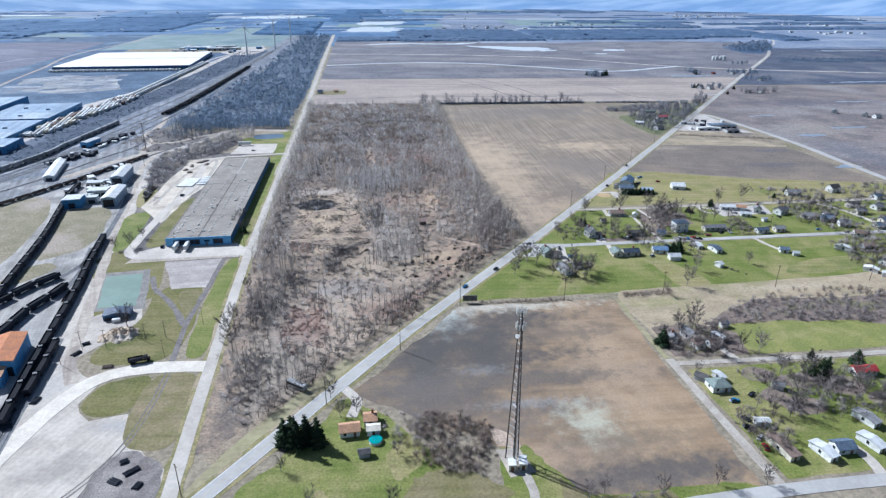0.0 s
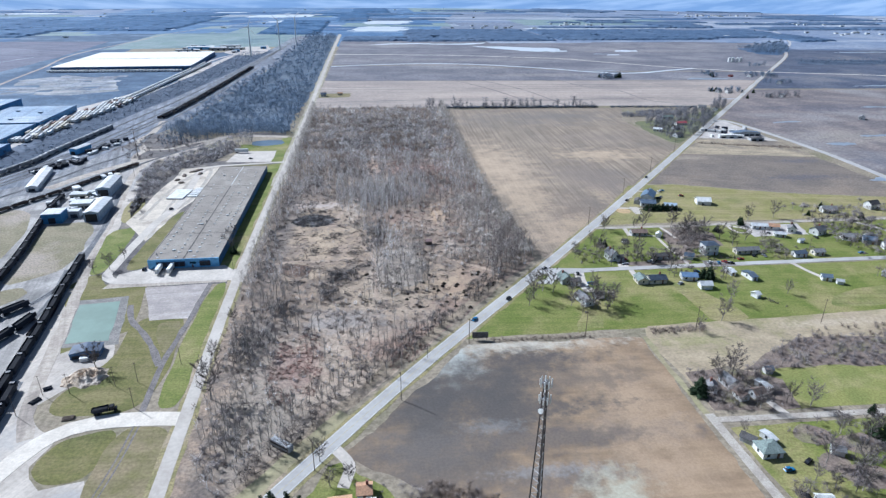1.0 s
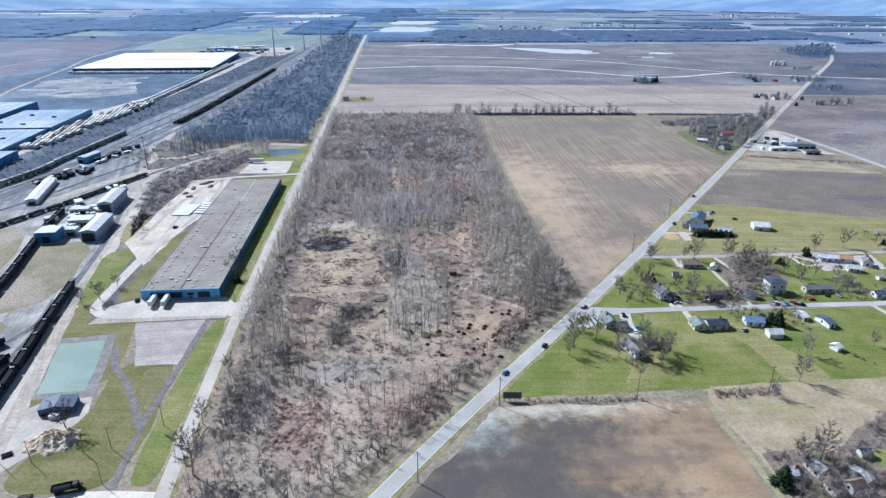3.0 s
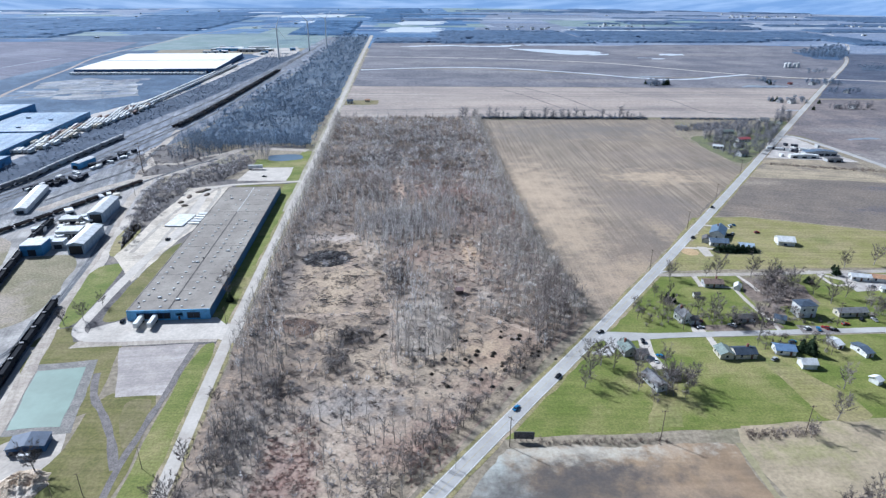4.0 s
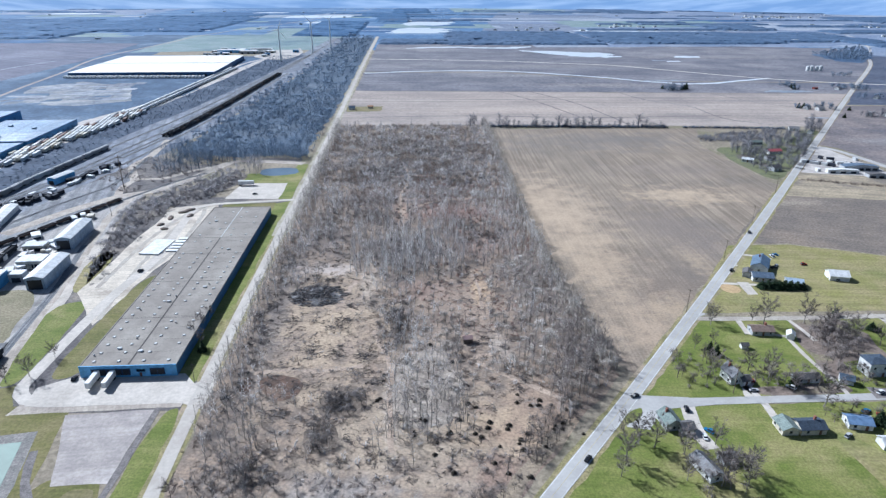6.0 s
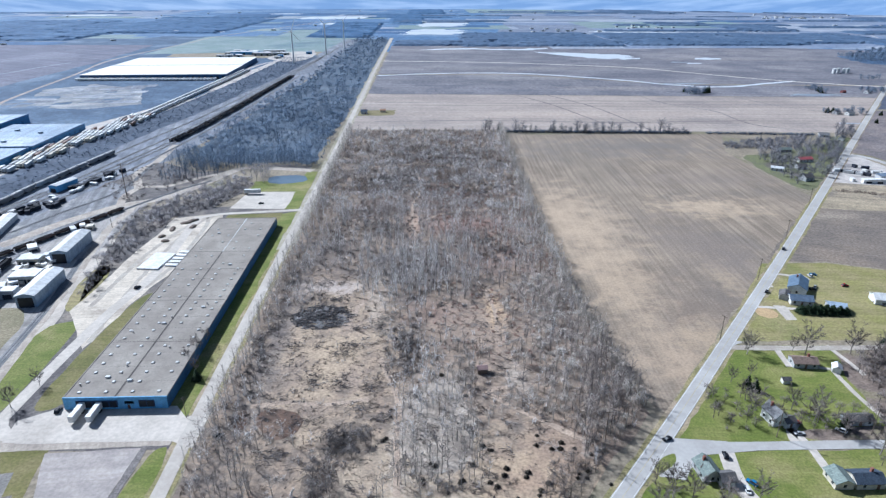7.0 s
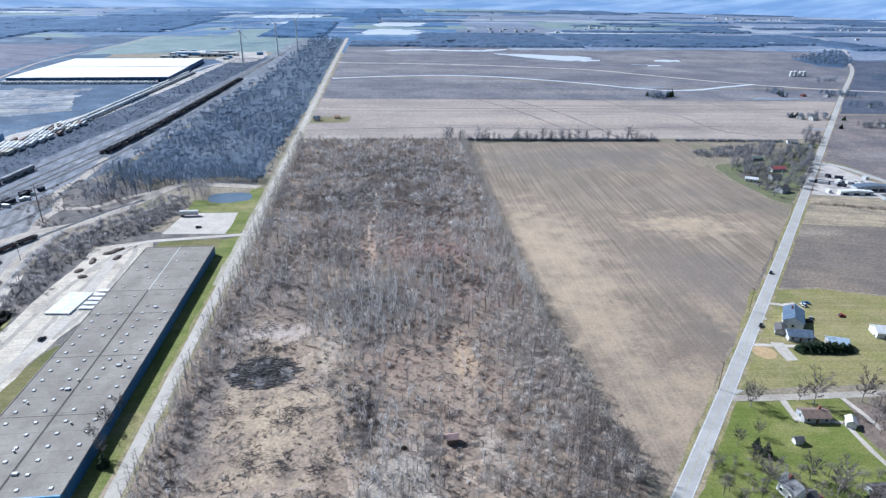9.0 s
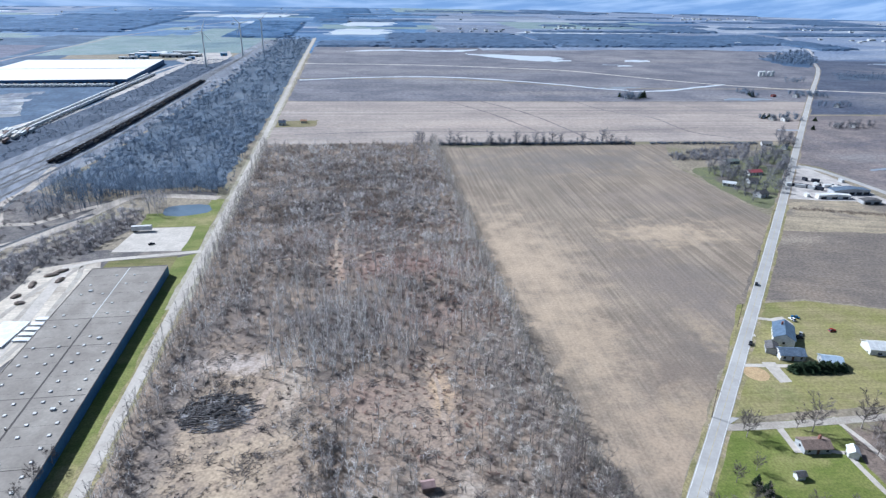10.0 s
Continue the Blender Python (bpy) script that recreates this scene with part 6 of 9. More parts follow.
for w in WAGONS:
    for o in (*w.children_recursive, w):
        bpy.data.objects.remove(o)

for x in (-114.4, -108.1):
    semi_trailer(x, 358.9, 0, z=0.11, length=8.9, wide=0.98)
car(-123.5, 367, 90, BLACK, "black pickup parked by the warehouse wall", True, 0.11)
car(-59, 351, 185, BLACK, "black car parked beside the wood", False, 0.05)
car(101, 344.5, 200, BLACK, "black saloon car turning at the junction", False, 0.15)
car(73, 311, 50, BLACK, "black car driving on the main road", False, 0.16)
car(52, 291.5, 50, BLUEC, "bright blue car driving on the main road", False, 0.16)
car(196, 456, 50, BLACK, "dark car driving on the main road", False, 0.16)
car(236, 512, 50, BLACK, "dark car driving further up the road", True, 0.16)
car(118, 335.5, 80, BLACK, "black car parked beside the white house", True, 0.15)
semi_trailer(-122, 629, -88, label="long white trailer parked on the lot", z=0.07)
car(-104, 606, 20, BLACK, "black car parked on the lot", False, 0.07)
car(-137, 470, 70, BLACK, "black pickup on the storage yard", True, 0.1)
car(149, 184, 30, BLACK, "dark car parked on garden grass", False, 0.05)
car(140, 181, 5, BLUEC, "bright blue covered car on the lawn", True, 0.05)
car(188, 323, 100, REDC, "red car on the house drive", False, 0.06)
car(150, 346, 0, SILVER, "silver car on the gravel drive", False, 0.06)
car(221, 345, 0, REDC, "red car parked by the street", False, 0.06)
for k, (x, y) in enumerate(((136, 166), (137, 160), (136, 155), (138, 170), (142, 159))):
    car(x, y, 40 * k, (BLACK, SILVER, REDC, BLACK, BLUEC)[k], "old car in a crowded yard", k % 2 == 0, 0.05)


# ---- mast ----
def mast(x, y, h=58.0):
    top = thing("radio_mast", pose(x, y, 0.05), "tall three-legged steel lattice mobile phone mast", "mast")
    feet, head = 2.5, 0.5
    red = paint("dark_mast_paint", (0.10, 0.085, 0.08), 0.5)

    def leg(k, f):
        a, r = k * math.tau / 3 + 0.5, feet + (head - feet) * f
        return Vector((math.cos(a) * r, math.sin(a) * r, h * f))

    for k in range(3):
        part("leg", rod(leg(k, 0), leg(k, 1), 0.24, 0.16, 6), red, top)
    tiers = 20
    for i in range(tiers):
        f, g = i / tiers, (i + 1) / tiers
        for k in range(3):
            part("brace", rod(leg(k, f), leg((k + 1) % 3, g), 0.06, 0.06, 4), M_STEEL if i < 12 else red, top)
            part("brace", rod(leg(k, g), leg((k + 1) % 3, g), 0.08, 0.08, 4), M_STEEL, top)
    part("ladder", rod((0.2, 0, 0), (0.2, 0, h), 0.16, 0.16, 4), M_IRON, top, "dark cable ladder")
    for z in (h - 0.6, h - 5.5):
        ring = part("antenna_platform", rod((0, 0, z), (0, 0, z + 0.15), 1.5, 1.5, 3), M_STEEL, top)
        for k in range(9):
            a = k * math.tau / 9
            part("antenna", box(math.cos(a) * 1.5 - 0.14, math.cos(a) * 1.5 + 0.14, math.sin(a) * 1.5 - 0.14, math.sin(a) * 1.5 + 0.14, z - 0.9, z + 1.1, bevel=0.04), M_WHITE, top, "white panel antenna")
    part("dish", rod((-0.9, -0.9, h - 8.5), (-1.3, -1.2, h - 8.4), 0.55, 0.75, 12), M_WHITE, top, "white microwave dish")
    part("spike", rod((0, 0, h), (0, 0, h + 3), 0.06, 0.02, 5), M_STEEL, top)


mast(46.5, 160.5)
land("mast_pad", [(42, 166), (50, 166.5), (53, 154), (44, 152.5)], 0.08, M_GRAVEL, "pale gravel mast compound", "yard", rough=0.3)
way("mast_drive", [(49, 156), (50, 146), (48, 132)], 3, 0.09, M_GRAVEL_ROAD, "pale gravel drive to the mast", "road", 0.3)
for x, y, w, d in ((45.4, 156.6, 2.4, 3.2), (49.2, 157.2, 2.6, 4.2)):
    top = thing("equipment_shelter", pose(x, y, 0.08, 0, 0, -8), "small white equipment shelter on gravel", "shelter")
    part("wall", box(-w / 2, w / 2, -d / 2, d / 2, 0, 2.6), M_CREAM, top)
    part("roof", box(-w / 2 - 0.15, w / 2 + 0.15, -d / 2 - 0.15, d / 2 + 0.15, 2.6, 2.8, bevel=0.05), M_WHITE, top)
    shared("door", ME_DOOR, top, pose(0, -d / 2, 0))


# ---- poles ----
ME_POLE = mesh_of("pole", rod((0, 0, -0.2), (0, 0, 13), 0.17, 0.11, 7), M_WOOD_POLE)
ME_ARM = mesh_of("crossarm", box(-1.2, 1.2, -0.06, 0.06, 12.1, 12.25), M_WOOD_POLE)
ME_INSUL = mesh_of("insulator", rod((0, 0, 12.25), (0, 0, 12.55), 0.07, 0.05, 6), M_GLASS)


def pole(x, y, turn=0, size=1.0):
    top = thing("utility_pole", pose(x, y, 0.05, 0, 0, turn), "weathered wooden utility pole with crossarm", "utility pole", "poles by the roads")
    top.scale = (size, size, size)
    shared("pole", ME_POLE, top)
    shared("crossarm", ME_ARM, top)
    for s in (-1.1, -0.4, 1.1):
        shared("insulator", ME_INSUL, top, pose(s, 0, 0))


for k, (x, y) in enumerate(((-61, 158), (-17.5, 199), (13.3, 233.5), (46, 271), (100.5, 271.5), (154, 271), (218, 271), (275, 272), (79, 345), (141, 344.8), (176, 345), (216, 344), (262, 343), (150, 410), (199, 471), (247, 529), (300, 593))):
    pole(x, y, -50 if k < 4 or k > 12 else 0)
for x, y in ((-88, 240), (-92, 257), (-100, 255), (-78, 268), (-116, 252), (-126, 252), (-130, 240), (-74, 362)):
    pole(x, y, 20, 0.72)
pole(-208, 622, 0, 2.1)
pole(-191, 560, 0, 0.9)


# ---- village houses ----
H = house
H(214, 459, 18, 11, 4.2, 3.0, 57, M_WHITE, paint("blue_steel_roof", (0.24, 0.32, 0.42), 0.35, 0.05, 0.6), "white farmhouse with steep pale grey-blue roof", chimney=True)
H(207, 444.5, 13, 8.5, 3.0, 2.2, -12, M_WHITE, M_SHINGLE_BLUE, "white single storey wing with blue roof", garage=True)
H(250, 444, 12, 10, 3.2, 2.6, -14, M_WHITE, M_WHITE, "white round-shouldered barn with pale roof", category="barn", name="barn", garage=True, windows=False)
H(144.5, 354, 8.5, 6.5, 4.6, 3.0, 100, M_WHITE, M_SHINGLE_GREY, "white two storey house with grey roof", chimney=True)
H(148.5, 351.5, 5, 5, 2.7, 1.5, 10, M_WHITE, M_SHINGLE_DARK, "white house annex with dark roof")
H(108, 328, 9.5, 7.5, 3.2, 2.6, 95, M_GREYSIDE, M_SHINGLE_TEAL, "grey house with green-grey roof near the junction", chimney=True)
H(112.5, 324, 6, 6, 2.8, 1.7, 5, M_GREYSIDE, M_SHINGLE_DARK, "low grey garage with dark roof", garage=True)
H(111, 304, 13, 6.5, 3.0, 2.0, 104, M_WHITE, M_SHINGLE_GREY, "long white bungalow with grey roof under trees")
H(120, 308, 6, 5, 2.6, 1.4, 10, M_GREYSIDE, M_SHINGLE_DARK, "dark-roofed shed beneath trees", category="shed", name="shed", windows=False)
H(149.5, 323, 8.5, 7.5, 2.8, 1.8, 88, M_CREAM, M_SHINGLE_TEAL, "cream bungalow wing with teal roof")
H(158, 322.5, 11.5, 8, 2.8, 1.8, 0, M_CREAM, M_SHINGLE_NAVY, "ranch bungalow with dark blue-grey roof", chimney=True)
H(177.5, 324, 10, 7.5, 2.7, 1.5, -12, M_WHITE, paint("patched_blue_roof", (0.15, 0.23, 0.36)), "white bungalow with patched blue roof")
H(181, 312.5, 7.5, 6, 2.8, 1.8, -5, M_WHITE, M_METAL_PALE, "white shed with pale metal roof", category="shed", name="shed", garage=True, windows=False)
H(204, 328, 3.6, 8.5, 2.4, 1.0, 8, M_WHITE, M_METAL_PALE, "narrow white mobile home", category="mobile home", name="mobile_home")
H(212, 321.5, 4.6, 11, 2.6, 1.1, 8, M_WHITE, M_SHINGLE_BLUE, "blue-roofed mobile home on a lawn", category="mobile home", name="mobile_home")
H(202, 299.5, 3.4, 5.0, 2.4, 1.2, 20, M_WHITE, M_WHITE, "small white shed on lawn", category="shed", name="shed", windows=False)
H(176.5, 389.5, 12, 7.5, 2.7, 1.7, -6, M_GREYSIDE, M_SHINGLE_BROWN, "bungalow with red-brown shingle roof", chimney=True)
H(162, 377, 3.6, 2.8, 2.2, 1.0, 0, M_WHITE, M_SHINGLE_DARK, "tiny white shed on lawn", category="shed", name="shed", windows=False)
H(188, 384.5, 5, 4, 2.5, 1.4, 60, M_WHITE, M_WHITE, "white shed with rounded roof", category="shed", name="shed", windows=False)
H(175, 352, 12, 5.5, 2.6, 1.4, 0, M_GREYSIDE, M_SHINGLE_DARK, "long low dark-roofed garage", garage=True)
H(191, 350, 6, 5, 2.6, 1.6, -30, M_WHITE, M_SHINGLE_BLUE, "white garage with blue roof", garage=True, category="garage", name="garage", windows=False)
H(206.5, 356, 10.5, 8.5, 7.2, 1.4, 0, M_WHITE, M_SHINGLE_NAVY, "large white two storey house with dark navy roof", hip=True)
H(230, 354.5, 18, 6, 2.8, 1.6, 0, M_CREAM, M_SHINGLE_GREY, "long grey-roofed row of flats")
H(259, 346.5, 9, 6, 2.7, 1.5, 0, M_WHITE, M_SHINGLE_BLUE, "white bungalow with blue roof")
H(272, 347.5, 8, 6, 2.7, 1.6, 0, M_CREAM, M_SHINGLE_GREY, "cream bungalow with grey roof")
H(253, 314.5, 6, 5, 2.6, 1.4, -20, M_WHITE, M_SHINGLE_BLUE, "small white cottage on a drive")
H(257, 309, 4, 3, 2.2, 1.0, -20, M_WHITE, M_METAL_PALE, "white shed beside a drive", category="shed", name="shed", windows=False)
H(262, 392, 12, 6, 2.8, 1.4, -15, M_WHITE, M_METAL_PALE, "white metal workshop on gravel", garage=True)
H(271, 390, 8, 6, 2.8, 1.6, -20, M_WHITE, M_ROOF_TAN, "white workshop with tan roof", garage=True)
H(267, 377, 8, 5, 2.5, 1.3, -20, M_WHITE, M_METAL_PALE, "white mobile home with pale roof", category="mobile home", name="mobile_home")
H(280, 384, 7, 6, 3.4, 2.4, 60, M_WHITE, M_SHINGLE_GREY, "white cottage with grey gable roof", chimney=True)
H(295, 379, 10, 8, 3.6, 2.6, 20, M_WHITE, M_SHINGLE_GREY, "white house with wide grey roof", chimney=True)
H(274, 366, 4, 3, 2.2, 1.0, 10, M_WHITE, M_METAL_PALE, "small pale shed on grass", category="shed", name="shed", windows=False)
H(308, 368, 9, 7, 2.8, 2.0, -15, M_WHITE, M_SHINGLE_GREY, "white bungalow in trees")
H(317, 361, 9, 7, 3.0, 2.2, -30, M_GREYSIDE, M_SHINGLE_BLUE, "grey house with blue-grey roof")
H(322, 351, 8, 7, 3.2, 2.2, -20, M_WHITE, M_SHINGLE_GREY, "white house with grey roof by the street")
H(331, 417, 12, 7, 3.4, 2.2, -10, M_WHITE, M_SHINGLE_GREY, "long white house beyond the lane", chimney=True)
H(369, 422, 10, 8, 4.2, 2.8, 10, M_WHITE, M_SHINGLE_DARK, "white house with dark gables")
H(372, 380, 9, 7, 3.0, 2.0, 10, M_WHITE, M_SHINGLE_GREY, "white house in bare trees")
H(352, 372, 8, 6, 3.0, 2.0, -10, M_CREAM, M_SHINGLE_GREY, "cream house in bare trees")
H(390, 402, 9, 7, 3.0, 2.0, 20, M_WHITE, M_SHINGLE_BLUE, "white house with blue roof on the village edge")
H(345, 345, 10, 6, 2.8, 1.8, 0, M_WHITE, M_SHINGLE_BLUE, "white bungalow with bright blue roof")
H(292, 313, 4.2, 12, 2.6, 1.0, 35, M_WHITE, M_METAL_PALE, "white mobile home among dark trees", category="mobile home", name="mobile_home")
H(290, 274, 4.2, 11, 2.6, 1.0, 50, M_WHITE, M_METAL_PALE, "white mobile home beside a dirt lane", category="mobile home", name="mobile_home")
H(301, 291, 8, 6, 2.7, 1.6, 20, M_WHITE, M_SHINGLE_DARK, "dark-roofed white cottage in trees")
H(308, 313, 8, 6, 2.8, 1.8, -10, M_GREYSIDE, M_SHINGLE_BROWN, "grey cottage with brown roof in trees")
H(285, 283, 4.2, 9, 2.5, 1.0, 40, M_WHITE, M_WHITE, "white caravan at the lawn's edge", category="caravan", name="caravan")
for k in range(14):
    H(318 + (k * 37) % 110, 300 + (k * 53) % 95, 8 + k % 4, 6.5, 2.8 + (k % 3) * 0.4, 1.9, (k * 31) % 60 - 30, (M_WHITE, M_CREAM, M_GREYSIDE)[k % 3], (M_SHINGLE_GREY, M_SHINGLE_BLUE, M_SHINGLE_BROWN, M_SHINGLE_DARK)[k % 4], ("pale village house with grey roof", "pale village house with blue-grey roof", "village house with brown roof", "village house with dark roof")[k % 4])

H(221, 437, 10, 8, 2.8, 1.8, -20, M_GREYSIDE, M_PALE_CLAD, "grey cottage with pale slate roof behind the hedge")
land("dry_strip", rounded([(164, 322), (172, 318), (180, 303), (187, 288), (186, 277), (166, 277), (166, 296)]), 0.062, M_LAWN_PALE, "pale dry strip between mown lawns", "lawn", rough=1.5)
land("dry_patch", [(99, 277), (104, 296), (112, 297), (113, 284), (111, 277)], 0.062, M_LAWN_PALE, "bare straw patch below the trees", "lawn", rough=5, step=1.5)
land("workshop_yard", [(250, 378), (288, 378), (294, 398), (250, 399)], 0.064, M_STORAGE_PALE, "pale gravel yard round white workshops", "yard", rough=2.5, step=3)
land("dry_patch", rounded([(232, 285), (262, 284), (300, 292), (290, 306), (250, 300)]), 0.062, M_LAWN_PALE, "pale dry grass behind gardens", "lawn", rough=1.5)
land("dry_patch", rounded([(150, 342.6), (190, 342.6), (190, 349), (152, 349)]), 0.062, M_LITTER, "worn bare ground beside the street", "ground", rough=1.2)

# south-eastern cottages
H(138, 190, 9, 8, 2.8, 2.2, 0, M_WHITE, M_SHINGLE_TEAL, "white cottage with green-grey hipped roof", hip=True)
H(134.5, 196, 6, 4, 2.5, 1.4, -50, M_GREYSIDE, M_SHINGLE_DARK, "dark lean-to garden shed", category="shed", name="shed", windows=False)
H(142, 196, 2.6, 7, 2.4, 0.6, 15, M_WHITE, M_METAL_PALE, "white caravan beside a cottage", category="caravan", name="caravan")
H(141, 153.5, 4.6, 15, 2.7, 1.0, 8, M_CREAM, M_SHINGLE_BROWN, "long brown-roofed mobile home", category="mobile home", name="mobile_home")
H(142, 167, 6, 3, 2.5, 0.7, -10, M_WHITE, M_WHITE, "white camper van with blue stripe", category="camper", name="camper")
H(154, 150, 4.2, 11, 2.6, 1.0, 12, M_WHITE, M_METAL_PALE, "white mobile home with pale roof", category="mobile home", name="mobile_home")
H(162, 151, 8, 6.5, 2.6, 1.6, 0, M_WHITE, M_SHINGLE_BLUE, "bungalow with blue shingle roof")
H(174, 152, 4.4, 11, 2.6, 1.0, 14, M_WHITE, M_METAL_PALE, "long white mobile home on grass", category="mobile home", name="mobile_home")
H(182, 164, 4.6, 11, 2.6, 1.0, 16, M_WHITE, M_SHINGLE_GREY, "white mobile home with grey roof", category="mobile home", name="mobile_home")
H(204, 192, 12, 5.5, 2.8, 1.6, 0, M_WHITE, M_ROOF_RED, "long house with bright red metal roof")
H(162, 187, 5, 4, 2.4, 1.2, -30, M_WHITE, M_SHINGLE_GREY, "white shed among brush", category="shed", name="shed", windows=False)
H(137, 226, 5.5, 5, 2.8, 1.9, 70, M_WHITE, M_SHINGLE_GREY, "white cottage behind a dark conifer", chimney=True)
H(146, 229, 8, 6, 2.9, 2.1, 100, M_WHITE, M_SHINGLE_GREY, "white house with grey gable roof")
H(146, 220, 6, 5, 2.7, 1.8, 100, M_WHITE, M_SHINGLE_BROWN, "brown-roofed cottage in garden trees")
H(153, 220.5, 6, 5, 2.7, 1.8, 10, M_GREYSIDE, M_SHINGLE_BROWN, "grey garage with brown roof", garage=True)
H(158.5, 225, 2.6, 8, 2.5, 0.6, 22, M_WHITE, M_WHITE, "long white caravan on a drive", category="caravan", name="caravan")
H(167, 235, 4, 3.5, 2.4, 1.2, 0, M_WHITE, M_SHINGLE_BLUE, "small blue-roofed shed by the brush", category="shed", name="shed", windows=False)

# house by the southern bend
H(-1, 186.5, 5.5, 6.5, 2.9, 1.4, 0, M_WHITE, M_ROOF_TAN, "house with tan shingle roof near the road", chimney=True)
H(0, 180.5, 5.5, 4.5, 2.7, 0.8, 0, M_WHITE, M_CREAM, "pale flat-roofed house extension")
H(-8.5, 181.5, 8.5, 6.5, 2.8, 1.6, 3, M_WHITE, M_ROOF_TAN, "white bungalow wing with tan roof")
H(-3.5, 169, 4.5, 3.2, 2.2, 0.9, 5, M_GREYSIDE, M_SHINGLE_DARK, "dark shed on the lawn", category="shed", name="shed", windows=False)
pool = thing("garden_pool", pose(0.6, 175.4, 0.05), "round above-ground pool with turquoise cover", "pool")
part("wall", rod((0, 0, 0), (0, 0, 1.1), 2.3, 2.3, 24), M_WHITE, pool)
part("cover", rod((0, 0, 1.1), (0, 0, 1.18), 2.4, 2.35, 24), paint("turquoise_cover", (0.02, 0.30, 0.30), 0.4), pool, "turquoise pool cover")
bus = thing("coach", pose(-29.5, 211, 0.05, 0, 0, -38), "old pale blue and white coach parked by the wood", "bus")
part("body", box(-4.5, 4.5, -1.2, 1.2, 0.5, 2.9, bevel=0.15), M_GREYSIDE, bus)
part("window_band", box(-4.2, 4.2, -1.23, 1.23, 1.6, 2.4), M_GLASS, bus, "dark window band")
for px in (-3, 2.8):
    part("axle", rod((px, -1.15, 0.5), (px, 1.15, 0.5), 0.5, sides=12), M_TYRE, bus)
sign = thing("billboard", pose(51.5, 273.5, 0, 0, 0, -5), "dark roadside billboard seen from behind", "sign")
part("board", box(-3.6, 3.6, -0.15, 0.15, 1.2, 4.2), M_SHINGLE_DARK, sign)
for px in (-3, -1, 1, 3):
    part("post", rod((px, 0.2, -0.1), (px, 0.2, 4.0), 0.13, sides=6), M_WOOD_POLE, sign)
deck = thing("sand_diamond", pose(184.5, 434, 0), "small oval sand ball diamond", "ball field", kind="structure")
part("sand", slab_mesh(ragged([(5.2 * math.cos(a * 0.4), 5.2 * math.sin(a * 0.4)) for a in range(16)], 2, 0.4), 0.09), surface("orange_sand", (0.50, 0.36, 0.20), (0.44, 0.31, 0.17), size=4, grain=0.5), deck)
land("diamond_pad", [(190.5, 427), (196, 427), (198, 441), (192, 442)], 0.06, M_CONCRETE, "pale concrete slab by the ball field", "pavement", rough=0.3)

# farmyard and village clutter
H(202, 450, 8, 6, 2.8, 1.4, 60, M_GREYSIDE, M_SHINGLE_DARK, "dark-roofed lean-to beside the farmhouse", category="shed", name="shed", windows=False)
for k, (x, y) in enumerate(((222, 458), (225, 461), (230, 474), (233, 476), (242, 462), (246, 444), (248, 441), (250, 446), (186, 331), (189, 328), (191, 326), (184, 327), (200, 342), (205, 341), (209, 342), (212, 340), (170, 318), (118, 320), (121, 323), (152, 352), (232, 349), (238, 348), (166, 347), (300, 346), (275, 352), (289, 372), (262, 382))):
    car(x, y, (k * 47) % 180, (BLACK, WHITEC, REDC, SILVER, BLUEC)[(k * 3) % 5], ("black car parked by a house", "white car parked by a house", "red car parked by a house", "silver car parked by a house", "blue car parked by a house")[(k * 3) % 5], k % 2 == 0, 0.15 if 11 < k < 16 else 0.06)

# driveways
for name, pts, w in (("driveway", [(146, 341), (147.5, 347), (152, 352)], 3.2), ("driveway", [(196, 404), (197.5, 392), (198, 381)], 2.0), ("driveway", [(187, 386), (186, 368), (187, 350), (186.5, 341)], 2.0), ("driveway", [(172, 402), (171, 396), (170, 388)], 2.6), ("driveway", [(180, 441), (190, 439.6), (204, 437.4)], 2.2), ("driveway", [(209, 479), (216, 477), (223, 474)], 2.4), ("driveway", [(196.5, 464.5), (203, 462.8)], 2.2), ("driveway", [(188, 385.3), (184, 386.5), (180, 388)], 1.8), ("driveway", [(147.5, 350.3), (150, 341), (149.3, 327)], 3.0), ("driveway", [(243, 402), (244, 386), (257, 387.6)], 2.2), ("driveway", [(248, 340), (250, 328), (253, 318)], 2.6), ("driveway", [(120, 341), (117, 325), (118, 314)], 5.5), 
                     ("driveway", [(158, 208), (156, 216), (157, 226)], 3.2), ("driveway", [(240, 404), (250, 394), (262, 388)], 2.6), ("driveway", [(166, 135), (168, 145), (167, 152)], 4), ("driveway", [(330, 403), (345, 380), (350, 340)], 3.5), ("driveway", [(-12, 210), (-6, 200), (-8, 190)], 4)):
    way(name, pts, w, 0.10, M_CONCRETE, "pale concrete driveway", "driveway", 0.2, 2.5)

# ---- rail yard and industrial buildings ----
def shed_block(x, y, w, d, h, turn, wall, roof, label, rise=0.0, category="industrial building", name="industrial_building", doors=2, wide=2.2, tall=0.6):
    top = thing(name, pose(x, y, 0.02, 0, 0, turn), label, category)
    if rise:
        part("wall", prism(d, w, h, rise), wall, top).matrix_local = pose(0, 0, 0, 0, 0, 90)
        part("roof", gable_roof(d, w, h, rise, 0.3), roof, top).matrix_local = pose(0, 0, 0, 0, 0, 90)
    else:
        part("wall", box(-w / 2, w / 2, -d / 2, d / 2, 0, h), wall, top)
        part("roof", box(-w / 2 - 0.1, w / 2 + 0.1, -d / 2 - 0.1, d / 2 + 0.1, h, h + 0.4), roof, top)
    for k in range(doors):
        px = (k + 0.5) / doors * w - w / 2
        part("bay_door", box(px - min(wide, w / doors * 0.42), px + min(wide, w / doors * 0.42), -d / 2 - 0.1, -d / 2, 0, h * tall), M_GLASS, top)
    return top


